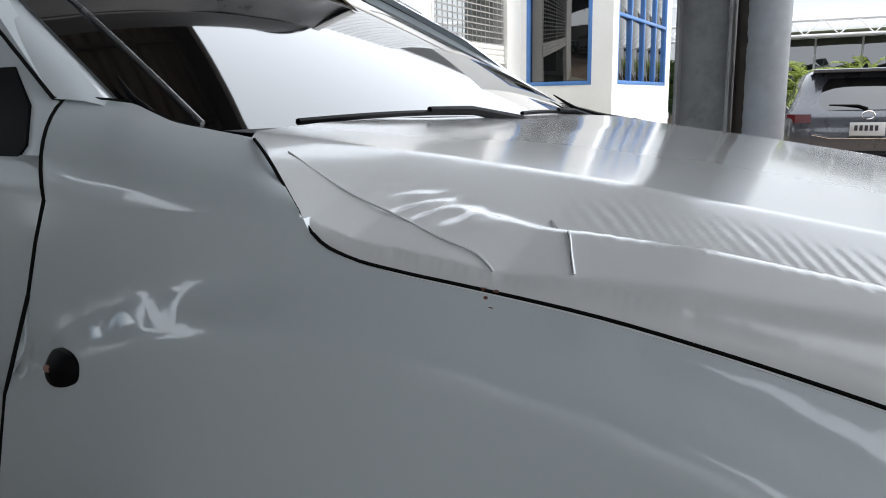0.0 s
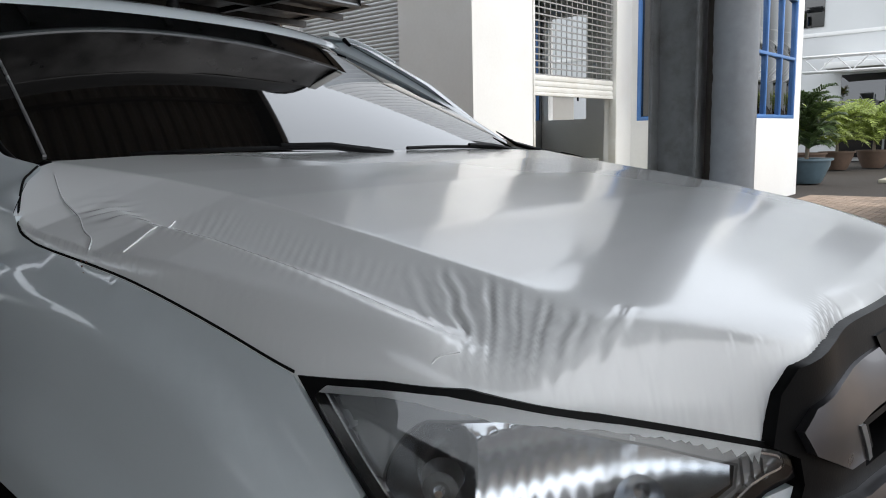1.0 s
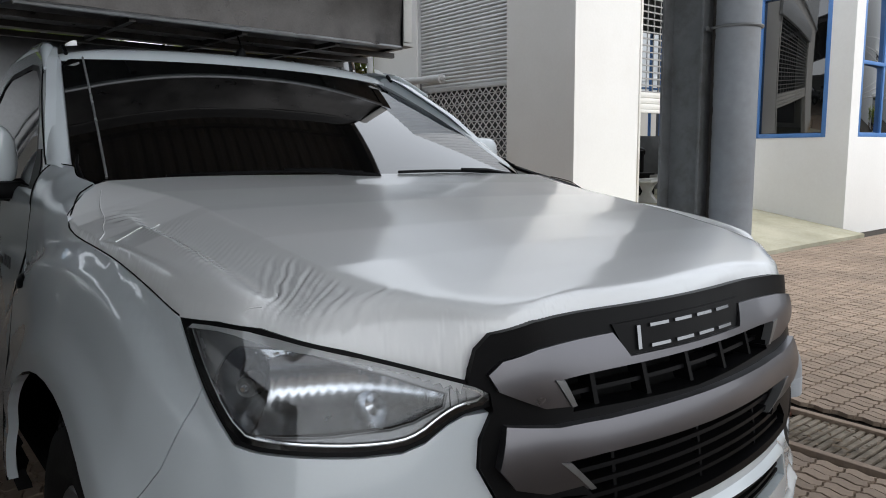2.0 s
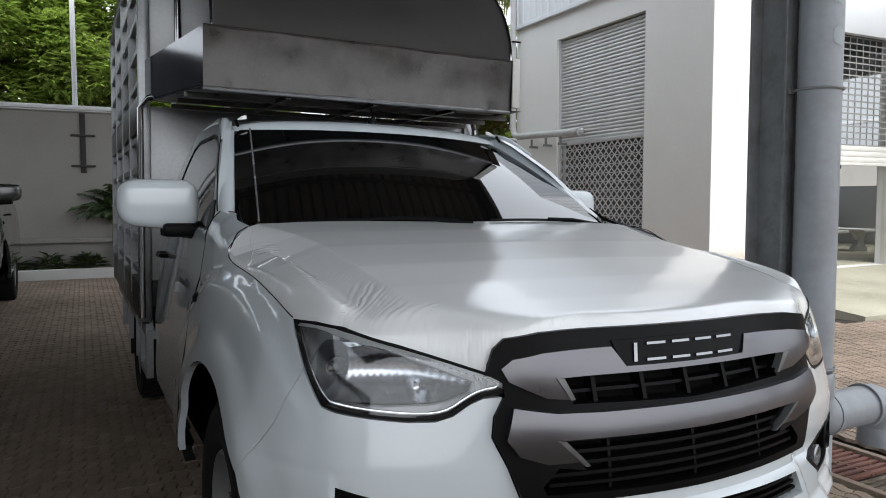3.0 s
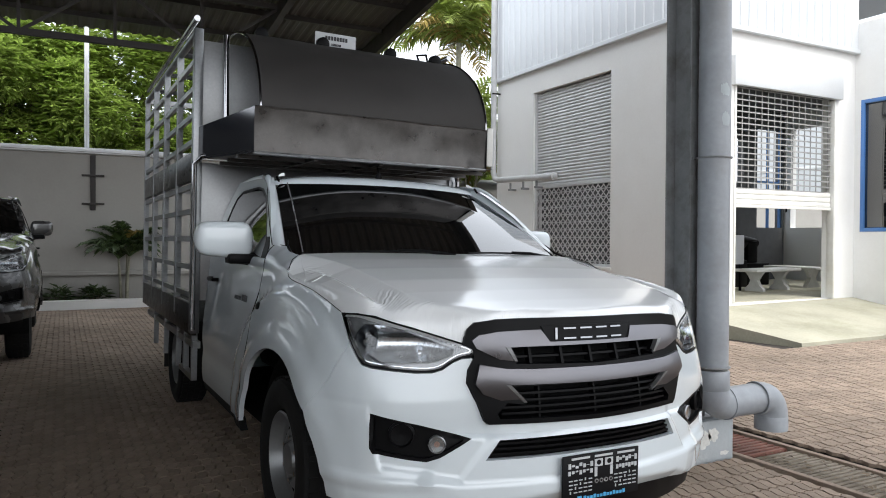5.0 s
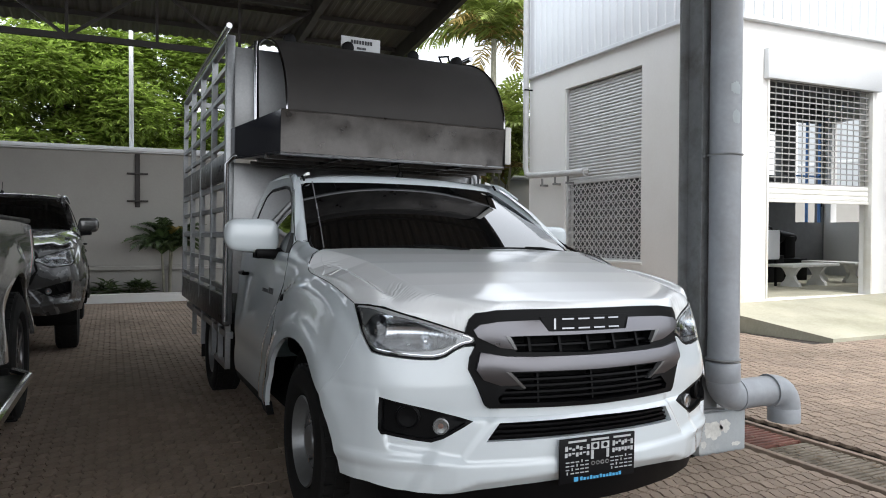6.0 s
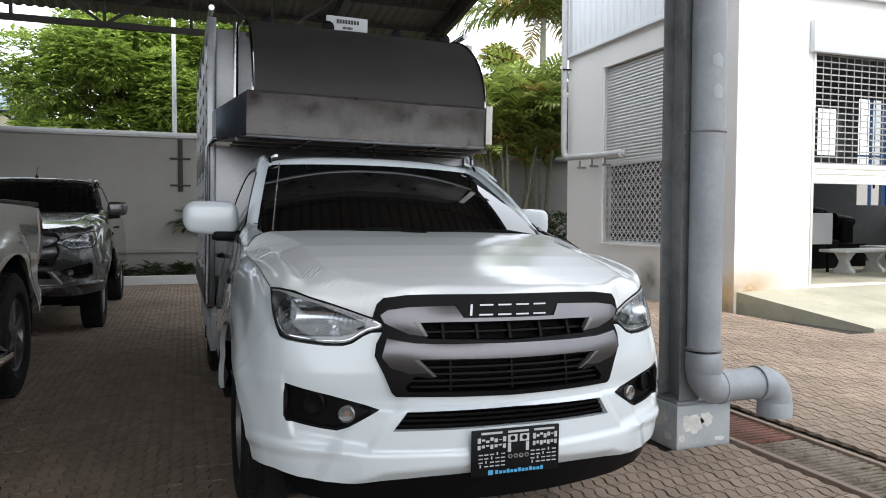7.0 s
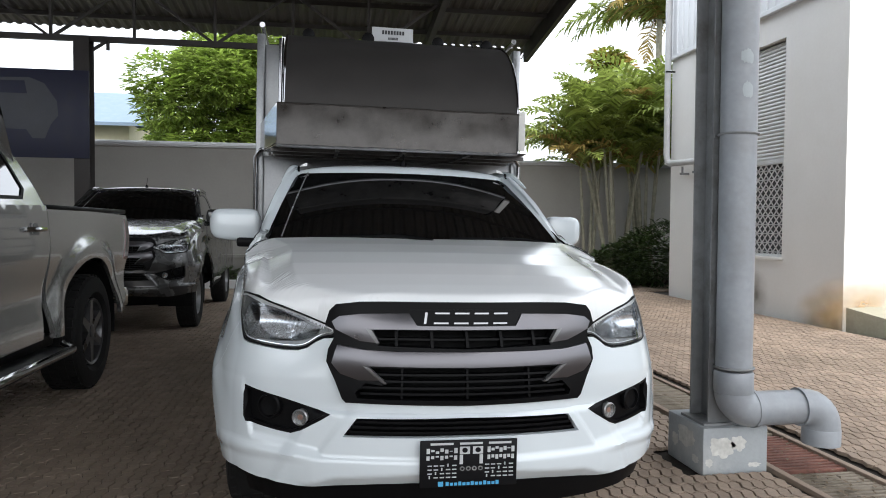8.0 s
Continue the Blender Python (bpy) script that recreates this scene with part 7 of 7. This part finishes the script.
# ---- the yard beyond: dark SUV, planters, facades ----
def suv():
    t = group_of("grey_suv", "dark grey SUV parked in the yard, seen from the rear", "car")
    mt = M["suv_paint"]
    prof = [(.25, .70, .30), (.45, .86, .12), (.62, .90, .03), (.80, .915, .0), (1.0, .91, .03), (1.08, .90, .06), (1.18, .85, .16), (1.40, .76, .34), (1.58, .68, .50), (1.64, .60, .62)]
    rows = []
    for z, w, y in prof:
        row = []
        for s in np.linspace(-1, 1, 21):
            row.append((w * math.copysign(1 - (1 - abs(s)) ** 1.6, s) if abs(s) < 1 else s * w, y + .16 * abs(s) ** 4 + 0.0, z))
        rows.append(row)
    part("tail", grid(rows), mt, t)
    for sg in (-1, 1):
        srows = [[(sg * (w + .002), y + .16, z), (sg * (w + .015), y + 1.0, z), (sg * (w + .015), 2.6, z), (sg * (w * .97), 3.6 if z > 1.1 else 4.2, z)] for z, w, y in prof]
        part("flank", grid(srows), mt, t)
        part("tail_lamp", grid([[(sg * .895, .17, z), (sg * .80, .065, z), (sg * .62, .035, z)] for z in (.98, 1.03, 1.09)]), M["red_lens"], t, "dark red tail lamp")
        part("tailpipe", tube([(sg * .58, .02, .33), (sg * .58, .25, .33)], .045, 14, False), M["chrome"], t)
        wheel(t, sg * .78, .85, .36, .24, sg, True)
        wheel(t, sg * .78, 3.5, .36, .24, sg, True)
        part("mirror", box((sg * 1.0 - .10, 2.9, 1.05), (sg * 1.0 + .10, 3.05, 1.20), .04), mt, t)
    part("roof", grid([[(x, y, 1.655 - .04 * (x / .62) ** 2 - .05 * ((y - 1.6) / 1.4) ** 2) for x in np.linspace(-.64, .64, 11)] for y in np.linspace(.5, 3.0, 8)]), mt, t)
    part("spoiler", box((-.62, .30, 1.60), (.62, .62, 1.645), .02), mt, t)
    part("rear_screen", grid([[(s * w, y - .012 + .10 * s ** 4, z) for s in np.linspace(-1, 1, 11)] for z, w, y in ((1.14, .70, .115), (1.28, .66, .22), (1.42, .61, .335), (1.53, .56, .44))]), M["glass"], t, "tinted rear window")
    part("rear_wiper", tube([(.0, .10, 1.15), (-.1, .12, 1.19), (-.42, .16, 1.20)], [.018, .014, .008], 8), M["black"], t)
    part("lower_bumper", grid([[(s * .9, .02 + .2 * abs(s) ** 4 + d, z) for s in np.linspace(-1, 1, 15)] for z, d in ((.28, .10), (.34, -.02), (.60, -.03), (.64, .0))]), M["black"], t)
    pl = new("number_plate")
    pl.parent = t
    part("plate_board", box((-.19, -.025, .83), (.19, -.012, .99), .004), M["plate_white"], pl, "white plate with plain dark bars")
    for k in range(5):
        part("plate_bar", box((-.14 + k * .055, -.029, .89), (-.105 + k * .055, -.024, .955)), M["print_black"], pl, "", False)
    ring = [(.07 * math.cos(a), -.012, 1.075 + .05 * math.sin(a)) for a in np.linspace(0, 2 * math.pi, 25)]
    part("emblem", tube(ring, .008, 6, False), M["chrome"], t, "plain oval chrome emblem")
    part("aerial_fin", tube([(0, .75, 1.64), (0, .66, 1.70), (0, .64, 1.71)], [.04, .02, .006], 8), M["black"], t)
    part("trim_strip", tube([(-.60, .0, .84), (-.40, -.02, .80), (.40, -.02, .80), (.60, .0, .84)], .012, 8), M["chrome"], t)
    t.matrix_world = pose(8.86, .48, 0, 0, 0, -84)
    return t


suv()


def planter(x, y, r, h, seed, mt, label, ht, fl):
    e = group_of("planter", label, "planter", pose(x, y, 0), "planters across the yard")
    part("pot", lathe([(0, r * .62), (h * .1, r * .7), (h * .7, r * .98), (h * .92, r * 1.02), (h * .92, r * 1.12), (h, r * 1.12), (h, r * .98), (h * .88, r * .95), (h * .88, .01)], 28, "z"), M[mt], e)
    rnd = random.Random(seed)
    lots = []
    part("stem", tube([(0, 0, h * .85), (.03, 0, h + ht)], [.05, .03], 8), M["bark"], e)
    for s in range(6):
        top = (.12 * rnd.uniform(-1, 1), .12 * rnd.uniform(-1, 1), h + ht * (.2 + .8 * s / 5))
        for j in range(8):
            lots.append(frond(top, 2 * math.pi * (j + rnd.random()) / 8, fl * (.8 + .6 * rnd.random()), .5 + .85 * rnd.random(), 16, .34, rnd.randint(0, 9999)))
    part("palm_fronds", merged(*lots), M["dark_leaf"] if mt == "pot" else M["palm_leaf"], e, "feathery palm fronds", False)
    return e


for k, (x, y, r, h, mt, ht, fl) in enumerate(((18.6, 4.95, .55, .62, "pot", 1.25, .7), (17.2, 5.6, .5, .55, "pot", .5, .7), (24, 6.3, .5, .6, "pot_brown", .9, 1.2), (25.5, 5.8, .5, .6, "pot_brown", 1.0, 1.3),
                                              (27, 5.0, .5, .6, "pot_brown", .9, 1.3), (28.5, 4.0, .5, .6, "pot_brown", 1.1, 1.3), (30, 2.6, .5, .6, "pot_brown", 1.1, 1.4), (30.5, .4, .5, .6, "pot_brown", 1.1, 1.4),
                                              (30.8, -2, .5, .6, "pot_brown", 1.0, 1.4))):
    planter(x, y, r, h, 200 + k, mt, "round glazed planter with a feathery palm" if mt == "pot" else "brown clay planter with a bushy palm", ht, fl)
structure("yard_kerb", box((19.5, 3.2, -.03), (42, 3.5, .06), .02), M["concrete"], "pale concrete kerb line across the yard")
fb = group_of("far_building", "large pale grey building across the yard", "building")
part("facade", box((33, -14, 0), (34, 26, 11), .02), M["building_grey"], fb)
part("lower_band", box((32.96, -14, 5.2), (32.998, 26, 5.35), .01), M["plaster"], fb)
for y in (3.0, 8.2, 13.0):
    part("window", box((32.95, y, 5.6), (32.99, y + 2.2, 8.0), .01), M["glass"], fb, "bluish dark window")
part("rain_pipe", tube([(32.8, 5.6, 11), (32.8, 5.6, 5.5), (32.8, 5.2, 4.6), (32.8, 5.2, 0)], .10, 10), M["plaster"], fb)
for y in np.arange(-1.0, 7.5, 1.7):
    part("glazed_front", box((32.90, y, .15), (32.95, y + 1.62, 3.55), .01), M["glass"], fb, "dark glazed shop front")
part("canopy", box((31.6, -1.4, 3.75), (32.95, 7.8, 4.0), .02), M["plaster"], fb, "white canopy over the glazed front")
gp = group_of("sign_post", "dark green painted steel post", "post", pose(19.9, 5.75, 0))
part("post", box((-.3, -.15, 0), (.3, .15, 5.6), .01), M["green_post"], gp)
wt = group_of("gate_truss", "white painted lattice truss spanning the yard", "truss")
for z in (2.85, 3.25):
    for x in (20.2, 20.5):
        part("chord", tube([(x, 5.6, z), (x + 1.5, -8, z)], .03, 8), M["white_truss"], wt)
lots = []
for k in range(34):
    a, b = k / 34, (k + 1) / 34
    z0, z1 = (2.85, 3.25) if k % 2 else (3.25, 2.85)
    lots.append(tube([(20.2 + 1.5 * a, 5.6 - 13.6 * a, z0), (20.2 + 1.5 * b, 5.6 - 13.6 * b, z1)], .018, 6))
part("lattice", merged(*lots), M["white_truss"], wt)


# ---- pavers ----
PW, PH = .124, .068


def paver_outline(gap):
    """An interlocking paver: a long block whose four sides all zigzag, about its middle."""
    w, h = PH / 2 - gap, PW / 2 - gap
    a, b = .0105, .006
    o = [(-w, -h), (-w / 2, -h - b), (w / 2, -h + b), (w, -h), (w - a, -h / 2), (w + a, h / 2), (w, h), (w / 2, h + b), (-w / 2, h - b), (-w, h), (-w + a, h / 2), (-w - a, -h / 2)]
    return o


pv = [(x, y, -.022) for x, y in paver_outline(.0018)] + [(x, y, 0.0) for x, y in paver_outline(.0055)]
pf = [tuple(range(12, 24))] + [(i, (i + 1) % 12, (i + 1) % 12 + 12, i + 12) for i in range(12)]


def solid_ground(x, y):
    """Whether something other than pavers covers the ground here."""
    if 2.0 - .075 < x < 2.53 + .075:
        return True
    if x > 6.38 and 3.92 < y < 12 and x < 16:
        return True
    if 1.50 < x < 2.03 and .93 < y < 1.46:
        return True
    return y > 13.36


spots, near = [], []
rnd = random.Random(77)
col = 0
x = -9.5
while x < 15:
    y = -7.3
    ymax = 4.2 if x > 9.5 else 13.5
    while y < ymax:
        if not solid_ground(x, y):
            s = (x, y, rnd.uniform(-.005, .0), rnd.uniform(-.04, .04), rnd.uniform(-.035, .035))
            if .85 < x < 1.95 and -.62 < y < .55 or 2.55 < x < 3.2 and .3 < y < 1.4:
                near.append(s)
            else:
                spots.append(s)
        y += PW
    x += PH
    col += 1
pvn = np.array(pv)
S = np.array(spots)
tilt = pvn[None, :, 0] * S[:, 3, None] * .35 + pvn[None, :, 1] * S[:, 4, None] * .35
VV = np.repeat(pvn[None], len(S), 0)
VV[:, :, 0] += S[:, 0, None]
VV[:, :, 1] += S[:, 1, None]
VV[:, :, 2] += S[:, 2, None] + tilt
me = bpy.data.meshes.new("paver_field")
nv = len(pv)
me.from_pydata(VV.reshape(-1, 3).tolist(), [], [tuple(i + k * nv for i in f) for k in range(len(S)) for f in pf])
me.materials.append(M["paver"])
pavement = tagged(new("pavement"), "worn tan interlocking concrete pavers with dark joints", "pavement", "", "structure")
fld = new("paver_field", me)
fld.parent = pavement
fld["kind"] = "stuff"
pm = bpy.data.meshes.new("paver")
pm.from_pydata(pv, [], pf)
pm.materials.append(M["paver"])
for x, y, z, a, b in near[:300]:
    ob = new("paver", pm)
    ob.parent = pavement
    ob.matrix_local = Matrix.Translation((x, y, z)) @ Euler((b * .35, -a * .35, 0)).to_matrix().to_4x4()


# ---- true size: the whole place is drawn in to the pickup's known width ----
for ob in list(scene.objects):
    if ob.parent is None and ob.type in ('MESH', 'EMPTY', 'CURVE', 'FONT'):
        ob.matrix_world = Matrix.Scale(SIZE, 4) @ ob.matrix_world
